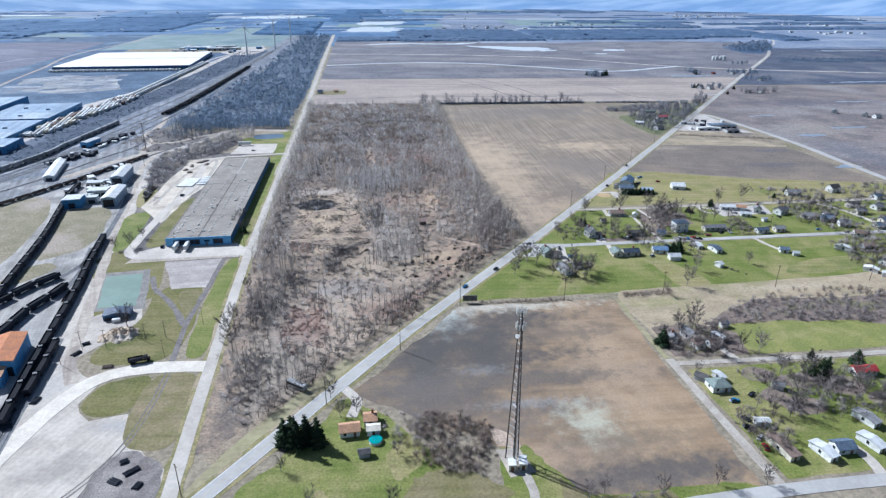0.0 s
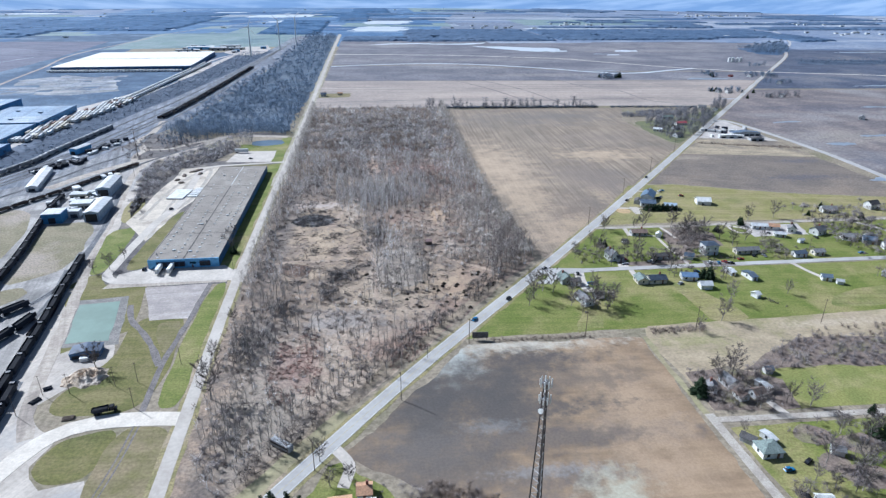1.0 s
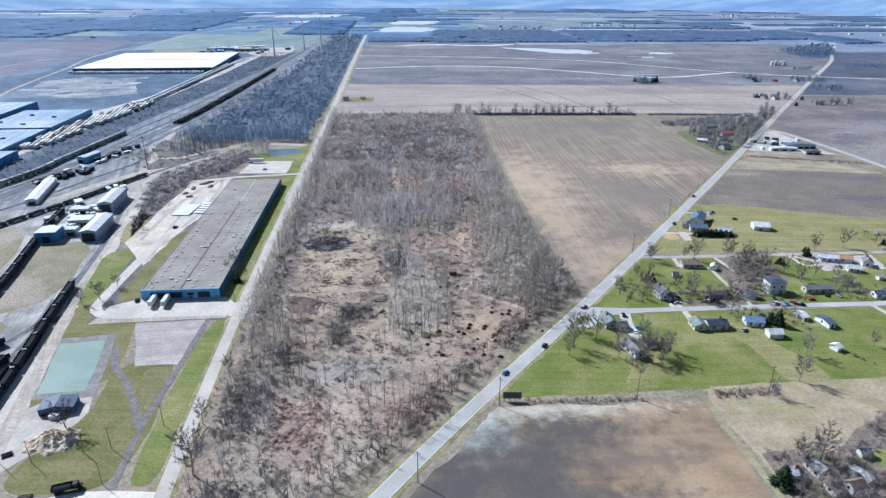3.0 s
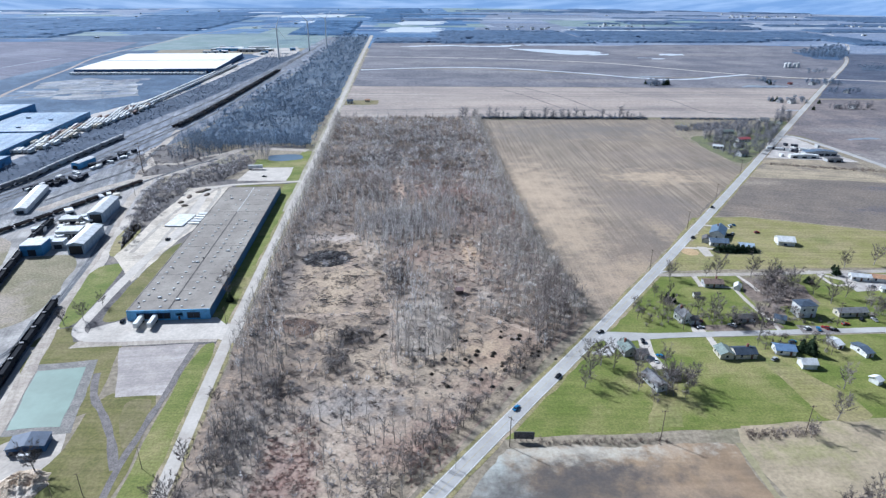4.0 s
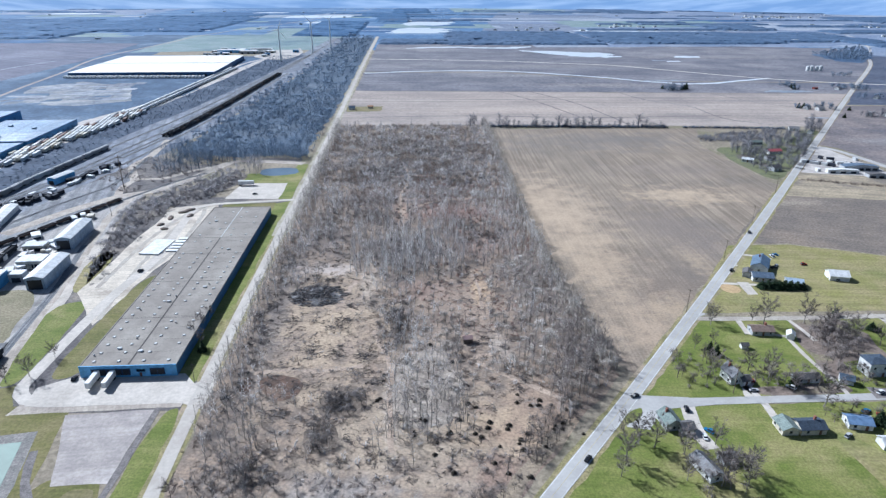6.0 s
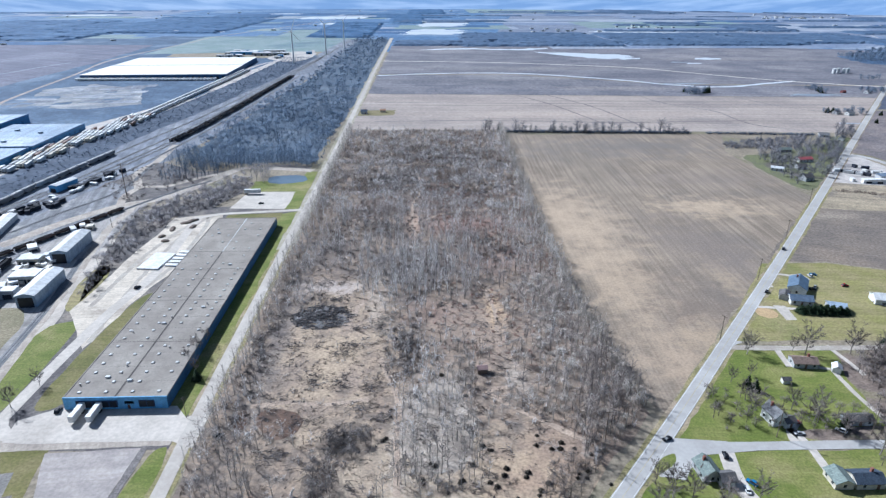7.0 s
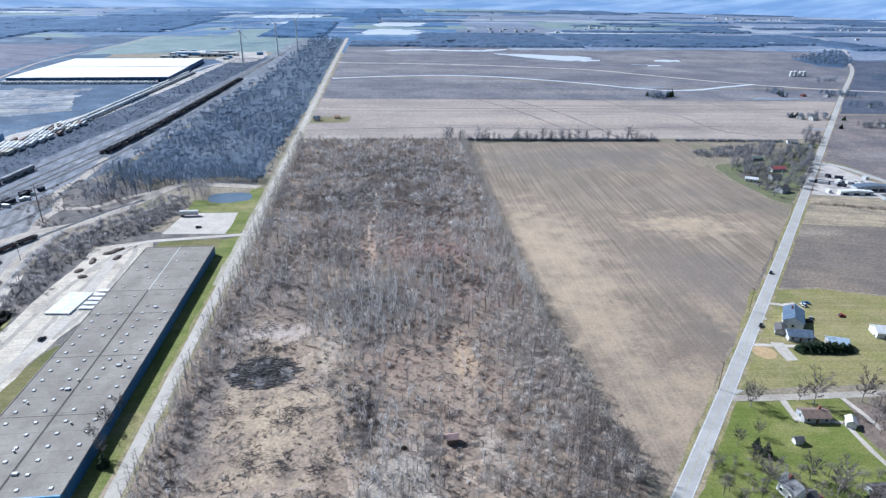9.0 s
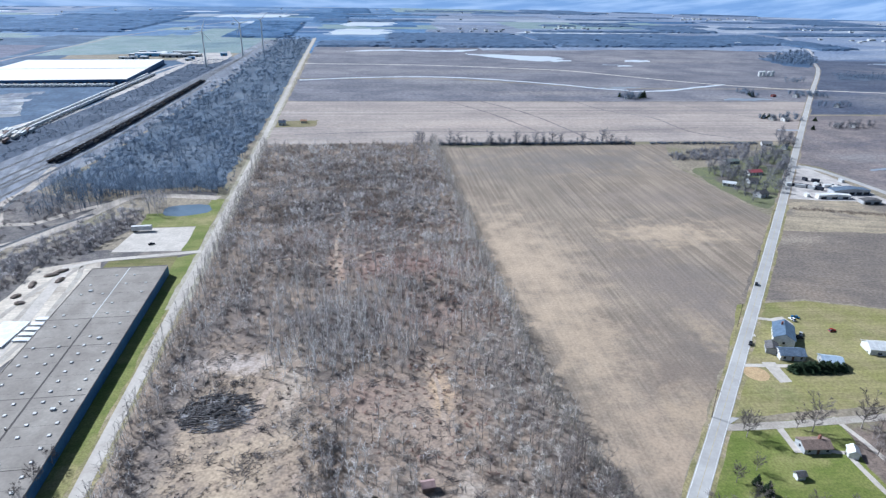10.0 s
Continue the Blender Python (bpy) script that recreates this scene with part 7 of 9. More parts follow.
S = shed_block
S(-153, 245, 12, 24, 7.0, 12, M_BLUE_WALL, M_ROOF_ORANGE, "blue engine shed with rusty orange roof", 1.2)
S(-151, 229, 9, 8, 5.0, 12, M_BLUE_WALL, M_ROOF_TAN, "blue annex with tan roof", 0.8, doors=1)
S(-208, 455, 12, 12, 6.5, 4, paint("bright_blue_cladding", (0.08, 0.24, 0.45)), M_METAL_PALE, "bright blue block with pale roof", doors=1)
S(-184, 466, 9.5, 32, 6.4, 4, M_PALE_CLAD, M_METAL_PALE, "tall pale blue loading shed with pale roof", 1.2, doors=1, wide=3.6, tall=0.85)
S(-196, 520, 9.5, 34, 7, 5, M_PALE_CLAD, M_METAL_PALE, "long pale blue shed with pale roof", 1.2, doors=1, wide=3.6, tall=0.85)
S(-201, 482, 14, 10, 4, 4, M_CREAM, M_METAL_PALE, "low pale plant building", doors=3)
for k, (x, y) in enumerate(((-222, 489), (-208, 471), (-217, 510), (-199, 482), (-205, 476), (-226, 489), (-213, 554), (-204, 558), (-222, 524), (-212, 492), (-206, 512), (-216, 470), (-210, 560), (-200, 505))):
    S(x, y, 3.0 + k % 3, 4 + (k * 3) % 5, 2.4, (k * 23) % 50, (M_WHITE, M_METAL_PALE, M_PALE_CLAD, M_CREAM)[k % 4], (M_WHITE, M_METAL_PALE, M_METAL_PALE, M_CREAM)[k % 4], ("white cabin in the plant yard", "pale metal cabin in the plant yard", "grey-blue cabin in the plant yard", "cream cabin in the plant yard")[k % 4], doors=1, category="cabin", name="site_cabin")
S(-212, 505, 12, 7, 3.2, 4, M_CREAM, M_METAL_PALE, "small pale yard office", doors=2)
S(-198, 462, 7, 6, 4.5, 4, M_GREYSIDE, M_METAL_PALE, "grey conveyor house by tracks", doors=1)
S(-261, 551, 8, 56, 3.6, 13, M_WHITE, M_WHITE, "long white rail shed", 1.0, doors=1)
S(-140, 504, 12, 22, 0.5, -6, M_WHITE, M_WHITE, "low stack of white roof panels", doors=0, category="stack", name="panel_stack")
for k in range(5):
    S(-129.6 + 0.45 * k, 498.5 + 4.6 * k, 7, 2.7, 0.4, -6, M_WHITE, M_WHITE, "long narrow stack of white roof panels", doors=0, category="stack", name="panel_stack")
S(-120.5, 281, 12, 7, 2.6, 8, M_BLUE_DARK, paint("navy_sheet_roof", (0.075, 0.10, 0.15)), "dark navy low shed by the basin", 1.0, doors=2)
S(-119.5, 275.5, 3.4, 1.8, 1.4, 8, M_WHITE, M_WHITE, "white skip container by the shed", doors=0, category="skip", name="skip")
S(-440, 1322, 240, 130, 7.5, 2.4, M_BLUE_DARK, M_ROOF_BRIGHT, "vast white-roofed distribution warehouse", doors=24)
S(-446, 1457, 238, 130, 7.5, 2.4, M_BLUE_DARK, M_ROOF_BRIGHT, "rear half of a vast white-roofed warehouse", doors=0)
for x, y, w, d, h, words in ((-500, 800, 130, 196, 9.5, "broad blue factory with pale slate flat roof"), (-394, 810, 76, 106, 6, "long blue factory wing with slate roof"), (-393, 706, 76, 98, 5.4, "lower blue factory hall with slate roof"), (-346, 640, 22, 40, 6, "small blue hall at the end of a factory")):
    hall = S(x, y, w, d, h, 2, M_BLUE_MID, M_ROOF_SLATE, words, doors=max(2, int(w / 20)))
    part("parapet", box(w / 2 - 0.6, w / 2 + 0.3, -d / 2, d / 2, h + 0.4, h + 1.0), M_BLUE_DEEP, hall, "dark blue roof edge")
    part("parapet", box(-w / 2, w / 2, -d / 2 - 0.3, -d / 2 + 0.5, h + 0.4, h + 1.0), M_BLUE_DEEP, hall, "dark blue roof edge")
    for k in range(int(w * d / 1500)):
        part("roof_unit", box(-2, 2, -1.5, 1.5, 0, 1.6, bevel=0.2), M_PALE_CLAD, hall).location = ((k * 0.7549 % 1 - 0.5) * w * 0.8, (k * 0.5698 % 1 - 0.5) * d * 0.85, h + 0.4)
    for k in range(1, int(d / 14)):
        part("roof_joint", box(-w / 2 + 1, w / 2 - 1, k * 14 - d / 2 - 0.25, k * 14 - d / 2 + 0.25, h + 0.4, h + 0.5), M_PALE_CLAD, hall)
    for k in range(int(d / 11)):
        part("wall_panel", box(w / 2, w / 2 + 0.15, k * 11 - d / 2 + 3, k * 11 - d / 2 + 7, 1, h * 0.55), M_BLUE_DEEP, hall, "dark blue bay door")
S(-345, 1640, 40, 18, 6, 0, M_GREYSIDE, M_METAL_PALE, "far grey building of the works", doors=3)
S(-390, 1665, 60, 24, 6, 0, M_BLUE_WALL, M_METAL_PALE, "far blue works building", doors=3)
S(-300, 1655, 22, 18, 5, 0, M_CREAM, M_METAL_PALE, "far pale works building", doors=2)
S(-330, 1700, 50, 14, 6, 0, M_WHITE, M_METAL_PALE, "far white works building", doors=2)

works = random.Random(12)
for k in range(22):
    S(works.uniform(-430, -240), works.uniform(1570, 1720), works.uniform(8, 22), works.uniform(7, 14), works.uniform(3, 6), works.uniform(-12, 12), (M_WHITE, M_GREYSIDE, M_BLUE_MID)[k % 3], (M_METAL_PALE, M_WHITE, M_ROOF_SLATE)[k % 3], ("small white far works shed", "small grey far works shed", "small blue far works shed")[k % 3], doors=1)
land("works_yard", rounded([(-330, 1560), (-236, 1500), (-222, 1700), (-300, 1740)]), 0.07, M_STORAGE_PALE, "pale gravel yard of the far works", "yard", rough=5, step=12)
way("works_road", [(-318, 1390), (-300, 1500), (-262, 1580), (-240, 1680), (-250, 1760)], 7, 0.11, M_STORAGE_PALE, "pale gravel road of the far works", "road", 1.0, 12)
rng = random.Random(5)
BOXES = [M_WHITE, M_METAL_PALE, M_WHITE, M_CREAM, M_GREYSIDE, paint("rust_brown_container", (0.22, 0.14, 0.11))]
LABELS = ["white trailer in a crowded depot", "pale grey trailer in a crowded depot", "white trailer parked in rows", "cream trailer in a crowded depot", "dull grey trailer in a crowded depot", "rust brown trailer in a crowded depot"]
for k in range(112):
    row, place = divmod(k, 7)
    tone = rng.choice((0, 0, 1, 2, 2, 3, 4, 5))
    if rng.random() < 0.86:
        semi_trailer(-359 + 1.6 * row + 4.3 * place + rng.uniform(-0.5, 0.5), 692 + 15.6 * row + rng.uniform(-1, 1), 8 + rng.uniform(-2, 2), BOXES[tone], LABELS[tone], 13)
for k in range(66):
    semi_trailer(-326 + 0.18 * k + (9 if k % 2 else 0), 935 + 6.5 * k, 1, BOXES[k % 2], LABELS[k % 2], 12)
for k in range(40):
    semi_trailer(-558 + k * 5.8, 1236 + 2 * (k % 3 == 0), 0, BOXES[k % 2], LABELS[k % 2], 13)
for x, y, n in ((-275, 580, 4), (-262, 592, 5), (-254, 606, 4), (-258, 645, 3), (-254, 662, 3), (-249, 682, 3), (-243, 690, 2), (-268, 600, 3)):
    for k in range(n):
        S(x + rng.uniform(-5, 5), y + rng.uniform(-7, 7), 2.8, rng.uniform(5, 9), 2.4, rng.choice((-12, -16, 60, 20)), M_IRON, M_IRON, "dark scrap wagon body in the yard", doors=0, category="wagon body", name="wagon_body")
for k in range(18):
    S(-274 + 30 * k / 18 + rng.uniform(-7, 7), 575 + 115 * k / 18 + rng.uniform(-5, 5), 2.4, rng.uniform(3, 6), 1.8, rng.choice((-12, 70)), M_METAL_PALE, M_WHITE, "white container among scrap wagons", doors=0, category="container", name="container")
S(-268, 648, 7, 22, 5, -14, M_BLUE_WALL, M_METAL_PALE, "pale blue rail shed beside the tracks", 0.8, doors=1)
for k in range(16):
    S(-204 + rng.uniform(-9, 9), 478 + rng.uniform(-20, 34), 2.4, rng.uniform(2, 5), 1.6, rng.choice((4, 50)), (M_CREAM, M_IRON, M_WHITE)[k % 3], (M_CREAM, M_IRON, M_WHITE)[k % 3], ("cream crate in the plant yard", "dark crate in the plant yard", "white crate in the plant yard")[k % 3], doors=0, category="crate", name="crate")


def turbine(x, y, h, spin):
    top = thing("wind_turbine", pose(x, y, 0), "slim white wind turbine standing still", "wind turbine", "wind turbines")
    part("tower", rod((0, 0, -0.2), (0, 0, h), 1.7, 0.9, 10), M_WHITE, top)
    part("nacelle", box(-1.1, 1.1, -2.4, 2.4, h - 0.6, h + 1.4, bevel=0.3), M_WHITE, top)
    for k in range(3):
        a = radians(spin + 120 * k)
        part("blade", rod((0, -2.6, h + 0.4), (math.sin(a) * 24, -2.6, h + 0.4 + math.cos(a) * 24), 0.8, 0.15, 4), M_WHITE, top)


turbine(-244, 1481, 62, 20)
turbine(-203, 1656, 66, 75)
turbine(-178, 1803, 66, 45)


# ---- garden trees, hedges and brush ----
OAK = [bare_tree(500 + k, 9.0, 3.0, 16, 10, 9, 0.21, 0.3, 0.037, 5) for k in range(4)]
OAK_MESHES = [(a.mesh("trunk", M_BARK), b.mesh("crown", M_TWIG)) for a, b in OAK]
FIR = [conifer(600 + k, 9, 2.6) for k in range(3)]
FIR_MESHES = [(a.mesh("trunk", M_BARK), b.mesh("crown", M_NEEDLE)) for a, b in FIR]
oaks = 0


def oak(x, y, size=1.0):
    global oaks
    oaks += 1
    plant("bare_tree", OAK_MESHES[oaks % 4], x, y, size * 1.22, oaks * 67 % 360, "spreading leafless tree on grass" if size > 0.7 else "small leafless garden tree", "tree", "garden trees")


def fir(x, y, size=1.0, high=1.0):
    plant("conifer", FIR_MESHES[int(x + y) % 3], x, y, size * (1.4 if y < 185 and x < 0 else 1.0), (x * 31) % 360, "dark green dense conifer", "tree", "conifers", high)


for x, y, s in ((86, 310, 1.1), (82, 303, 0.75), (93, 318, 1.0), (98, 316, 1.0), (107, 312, 0.9), (113, 297, 1.1), (117, 301, 1.0), (122, 297, 0.9), (90, 325, 0.7), (103, 300, 0.7), (120, 316, 0.8), (126, 303, 0.8)):
    oak(x, y, s)
for x, y, s in ((160, 353, 1.1), (139, 358, 0.9), (140, 366, 0.8), (140, 378, 0.6), (128, 368, 0.45), (155, 360, 0.8), (166, 345, 0.8), (172, 335, 1.25), (186, 296, 0.9), (221, 301, 0.6), (171, 278, 1.0), (155, 269, 0.6), (156.6, 398, 0.9), (182.6, 397.5, 1.15), (202.3, 397, 1.15), (205, 385, 0.9)):
    oak(x, y, s)
for x, y, s in ((210, 390, 1.1), (218, 383, 1.0), (225, 376, 0.9), (203, 372, 0.8), (228, 366, 1.0), (196, 362, 0.8), (158, 402, 0.6), (240, 372, 0.8), (248, 366, 0.8), (246, 355, 0.7), (178, 400, 0.6), (262, 405, 0.9), (284, 410, 1.0), (150, 382, 0.5), (330, 312, 0.9), (345, 325, 1.0)):
    oak(x, y, s)
for x, y, s in ((150, 233, 1.2), (143, 233, 0.9), (165, 216, 0.7), (170, 212, 0.9), (150, 213, 0.8), (170, 196, 0.8), (176, 190, 0.9), (183, 195, 0.8), (155, 183, 0.9), (164, 178, 0.9), (172, 176, 1.0), (180, 180, 0.9), (188, 176, 0.9), (193, 183, 1.0), (200, 174, 1.0), (212, 183, 1.0)):
    oak(x, y, s)
for x, y, s in ((134, 168, 0.6), (133, 158, 0.7), (150, 172, 0.7), (146, 176, 0.6), (158, 170, 0.8), (210, 166, 0.9), (222, 172, 1.0), (230, 186, 1.0), (135, 200, 0.5), (90, 139, 0.6), (110, 141, 0.6), (126, 139, 0.6), (66, 140, 0.6), (72, 142, 0.5), (-12, 191, 0.6), (-6, 193, 0.55)):
    oak(x, y, s)
for x, y, s in ((-112, 268, 1.0), (-143, 370, 0.8), (-150, 366, 0.7), (-140, 384, 0.6), (-86, 398, 0.6), (-84, 405, 0.7), (-83, 414, 0.6), (-80, 391, 0.6), (-60, 242, 1.5), (-16, 203, 0.7), (-31, 165, 0.5), (8, 168, 0.6), (-64, 268, 0.8), (-62, 300, 0.7), (-20, 148, 0.6), (5, 146, 0.6)):
    oak(x, y, s)
for x, y, s, h in ((-31, 178, 0.95, 1.05), (-27, 176, 1.0, 1.15), (-23.5, 178, 0.95, 1.1), (-29, 181, 0.85, 1.0), (-19.5, 176.5, 0.9, 1.15), (-78, 386, 0.8, 0.75), (146, 376, 0.6, 0.9), (186, 324, 0.85, 0.9), (222, 402, 0.45, 0.8), (256, 405, 0.6, 0.75), (131, 224, 1.35, 0.75), (184, 191, 1.1, 1.1), (187.5, 192.5, 1.0, 1.15), (182, 193.5, 0.9, 0.9), (207, 199, 1.2, 0.7), (176, 132, 0.8, 0.8), (168.5, 349, 0.85, 0.7), (190, 205, 0.6, 1.0), (147, 372, 0.8, 0.8), (222.7, 404, 0.7, 0.7), (230, 389, 0.9, 0.6), (252.7, 398, 0.85, 0.9), (188.6, 322, 1.2, 0.9)):
    fir(x, y, s, h)
for x, y, s, h in ((201.5, 434.0, 1.05, 0.5), (204.5, 433.7, 1.15, 0.5), (207.5, 433.4, 1.2, 0.5), (210.5, 433.2, 1.2, 0.5), (213.5, 432.9, 1.25, 0.5), (216.5, 432.6, 1.2, 0.5), (220.0, 432.3, 1.1, 0.5), (223.0, 432.0, 0.95, 0.5), (330, 424, 0.8, 0.8), (312, 412, 0.6, 0.8), (284, 390, 0.7, 0.7), (232, 388, 0.6, 0.5), (345, 402, 0.8, 0.7)):
    fir(x, y, s, h)

for x, y, s, h in ((444, 1102, 1.2, 0.9), (449, 1106, 1.4, 0.9), (438, 1098, 1.0, 0.9), (413, 1110, 1.0, 0.8), (533, 945, 1.1, 0.8), (538, 943, 1.0, 0.9), (560, 938, 0.9, 0.8), (589, 925, 0.9, 0.8), (551, 879, 0.9, 0.8), (620, 1100, 1.1, 0.8), (624, 1110, 1.2, 0.8), (628, 1122, 1.0, 0.8)):
    fir(x, y, s, h)
THORN = [shrub(700 + k, 2.4, 10, 8, 0.038).arrays() for k in range(4)]
scatter("south_thicket", THORN, fill([(12, 181), (20, 189), (32, 186), (43, 178), (40, 166), (36, 156), (22, 157), (14, 165)], 2.0, 41, lambda x, y: 0.4 + 0.6 * (patchy(x, y, 8, 5) > 0.42), (0.8, 1.3)), M_BRUSH, "dense brown bramble thicket by the field", "thicket")
scatter("south_thicket_trees", PUFF, fill([(12, 181), (20, 189), (32, 186), (43, 178), (40, 166), (36, 156), (22, 157), (14, 165)], 4, 42, size=(0.4, 0.6)), M_TWIG, "thin leafless thicket trees", "trees")
scatter("field_hedge", THORN, fill([(56, 270.5), (56, 274), (104, 272), (104, 268.5)], 1.6, 43, size=(0.45, 0.75)), M_BRUSH, "low brown hedge along the field edge", "hedge")
scatter("field_hedge", THORN, fill([(132, 269), (132, 274), (160, 275), (160, 270)], 1.3, 44, size=(0.5, 0.8)), M_BRUSH, "low brown scrub strip on rough grass", "hedge")
BELT = [(158, 237), (170, 245), (196, 259), (240, 256), (300, 258), (300, 238), (262, 236), (250, 226), (236, 232), (198, 237)]
scatter("brush_belt", THORN, fill(BELT, 2.9, 45, lambda x, y: 0.25 + 0.75 * (patchy(x, y, 13, 5) > 0.45), (0.7, 1.2)), M_BRUSH_GREY, "belt of leafless brush and saplings", "brush")
scatter("brush_belt_trees", PUFF, fill(BELT, 4.2, 46, lambda x, y: 0.7, (0.4, 0.65)), M_BRUSH_GREY, "leafless saplings in a brush belt", "trees")
GARDEN = [(152, 200), (165, 204), (198, 196), (215, 174), (176, 163), (149, 172), (160, 184)]
scatter("garden_brush", THORN, fill(GARDEN, 2.6, 47, lambda x, y: 0.08 + 0.75 * (patchy(x, y, 11, 5) > 0.5), (0.6, 1.15)), M_BRUSH_GREY, "leafless garden brush between cottages", "brush")
scatter("garden_saplings", PUFF, fill(GARDEN, 4.8, 48, lambda x, y: 0.25 + 0.7 * (patchy(x, y, 12, 48) > 0.48), (0.5, 0.95)), M_BRUSH_GREY, "leafless saplings between cottages", "trees")
scatter("village_thicket", PUFF, fill([(194, 362), (194, 378), (203, 396), (225, 401), (224, 384), (207, 363)], 3.0, 49, lambda x, y: 0.3 + 0.7 * (patchy(x, y, 9, 49) > 0.4), (0.55, 1.0)), M_TWIG, "leafless trees between village gardens", "trees")
scatter("village_trees", FARTREE, fill([(290, 292), (420, 292), (425, 432), (300, 425)], 6.4, 50, lambda x, y: 0.35 + 0.65 * (patchy(x, y, 22, 7) > 0.45), (0.5, 1.1)), M_BRUSH_GREY, "leafless trees among far village houses", "trees")
scatter("depot_hedge", THORN, fill([(340, 624), (342, 628), (400, 610), (434, 600), (434, 592), (398, 603)], 2.4, 51, size=(0.6, 1.0)), M_BRUSH, "brown scrub strip beside a stubble field", "hedge")
scatter("corner_thicket", SCRUB, fill([(318, 764), (322, 784), (372, 800), (430, 816), (404, 778), (383, 757)], 3.0, 52, lambda x, y: 0.4 + 0.6 * (patchy(x, y, 12, 48) > 0.42), (0.9, 1.5)), M_TWIG_GREY, "leafless scrub wood at the field corner", "trees")
scatter("corner_trees", HEDGETREE, fill([(318, 640), (328, 735), (440, 790), (440, 770), (400, 712), (345, 650)], 6.0, 53, lambda x, y: (0.12 + 0.62 * (patchy(x, y, 16, 6) > 0.42)) * (not any(abs(x - hx) < 10 and -16 < y - hy < 7 for hx, hy in ((367, 714), (368, 750), (326, 685), (335, 656), (350, 690)))), (0.55, 1.05)), M_TWIG_GREY, "leafless trees around roadside houses", "trees")
scatter("hedgerow", LUMP, fill([(102, 838), (102, 845), (308, 833), (308, 827)], 2.2, 54, size=(1.2, 1.8)), M_WOODS_FAR, "long dark leafless hedgerow", "hedge")
scatter("hedgerow", LUMP, fill([(326, 826), (326, 832), (440, 822), (440, 816)], 2.2, 55, size=(1.0, 1.5)), M_WOODS_FAR, "dark leafless hedgerow by the road", "hedge")
scatter("hedgerow_trees", HEDGETREE, fill([(102, 838), (102, 850), (308, 838), (308, 828)], 5.4, 56, lambda x, y: 0.25 + 0.65 * (patchy(x, y, 22, 56) > 0.45), (0.4, 0.72)), M_TWIG_GREY, "leafless hedgerow trees", "trees")
HEDGESPOTS = [(99, 840, 1.1, 1.1), (117, 840, 1.45, 1.15), (126, 841, 1.2, 1.1), (159, 840, 1.5, 1.1), (168, 841, 1.0, 1.1), (186, 840, 1.5, 1.1), (196, 841, 1.3, 1.0), (206, 842, 1.4, 1.0), (214, 839, 1.3, 1.0), (224, 839, 1.5, 1.1), (233, 841, 1.2, 1.0), (256, 838, 1.2, 1.1), (278, 838, 1.45, 1.25), (286, 836, 1.2, 1.0), (85, 842, 1.5, 1.2), (90, 846, 1.3, 1.2)]
scatter("hedgerow_large_trees", HEDGETREE, [(x, y, 0.86 * a, b) for x, y, a, b in HEDGESPOTS], M_TWIG_GREY, "large round leafless hedgerow trees", "trees")
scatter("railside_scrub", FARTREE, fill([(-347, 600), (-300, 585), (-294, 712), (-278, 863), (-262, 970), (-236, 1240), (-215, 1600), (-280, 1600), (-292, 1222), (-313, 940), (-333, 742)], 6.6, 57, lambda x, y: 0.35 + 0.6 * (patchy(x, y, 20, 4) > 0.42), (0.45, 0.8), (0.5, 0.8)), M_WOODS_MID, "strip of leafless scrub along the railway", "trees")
land("railside_floor", [(-347, 600), (-300, 585), (-294, 712), (-278, 863), (-262, 970), (-236, 1240), (-215, 1600), (-280, 1600), (-292, 1222), (-313, 940), (-333, 742)], 0.055, M_WOODS_FAR, "scrub ground by the railway, blue haze painted in", "ground", rough=2, step=15)
scatter("left_lane_scrub", BUSH, fill([(-66, 230), (-62, 230), (-62, 850), (-66, 850)], 2.4, 58, lambda x, y: 0.5, (0.4, 1.0)), M_BRUSH, "brown scrub along the lane", "undergrowth")

for n, (poly, sp) in enumerate((([(104, 292), (128, 294), (126, 312), (108, 318)], 5.5), ([(120, 348), (158, 348), (160, 368), (126, 372)], 6), ([(168, 326), (200, 318), (204, 334), (170, 337)], 6), ([(236, 346), (250, 341), (258, 355), (256, 369), (240, 365)], 4.6), ([(286, 322), (283, 290), (292, 272), (340, 268), (345, 330)], 6), ([(300, 350), (330, 346), (345, 400), (305, 402)], 6.5), ([(132, 214), (162, 213), (165, 236), (133, 238)], 4.2), ([(132, 152), (150, 150), (152, 174), (133, 174)], 5), ([(156, 346), (205, 346), (208, 362), (160, 362)], 5.4), ([(184, 142), (240, 142), (240, 200), (190, 170)], 6))):
    scatter("garden_scrub", THORN, fill(poly, sp * 0.85, 140 + n, lambda x, y: 0.6, (0.6, 1.05)), M_BRUSH_GREY, "leafless garden shrubs round houses", "shrubs")
    scatter("garden_trees", PUFF, fill(poly, sp * 0.88, 120 + n, size=(0.5, 0.95)), M_TWIG, "leafless garden trees and shrubs round houses", "trees")
for n, poly in enumerate(([(195, 346), (220, 346), (226, 348), (202, 352)], [(203, 296), (206, 298), (214, 289), (211, 287)], [(286, 312), (290, 320), (322, 318), (318, 300), (292, 284)], [(260, 352), (284, 352), (284, 357), (262, 358)])):
    scatter("dark_garden_shrubs", LUMP, fill(poly, 2.3, 150 + n, lambda x, y: 0.2 + 0.7 * (patchy(x, y, 8, 150 + n) > 0.45), (0.5, 1.0)), M_BRAMBLE, "dark dense garden shrubs", "shrubs")
scatter("brush_strip", THORN, fill([(205, 257), (205, 262), (225, 268), (255, 267), (278, 262), (278, 257)], 2.3, 155, lambda x, y: 0.15 + 0.75 * (patchy(x, y, 12, 155) > 0.5), (0.6, 1.1)), M_BRUSH, "brown brush on a dry strip", "brush")

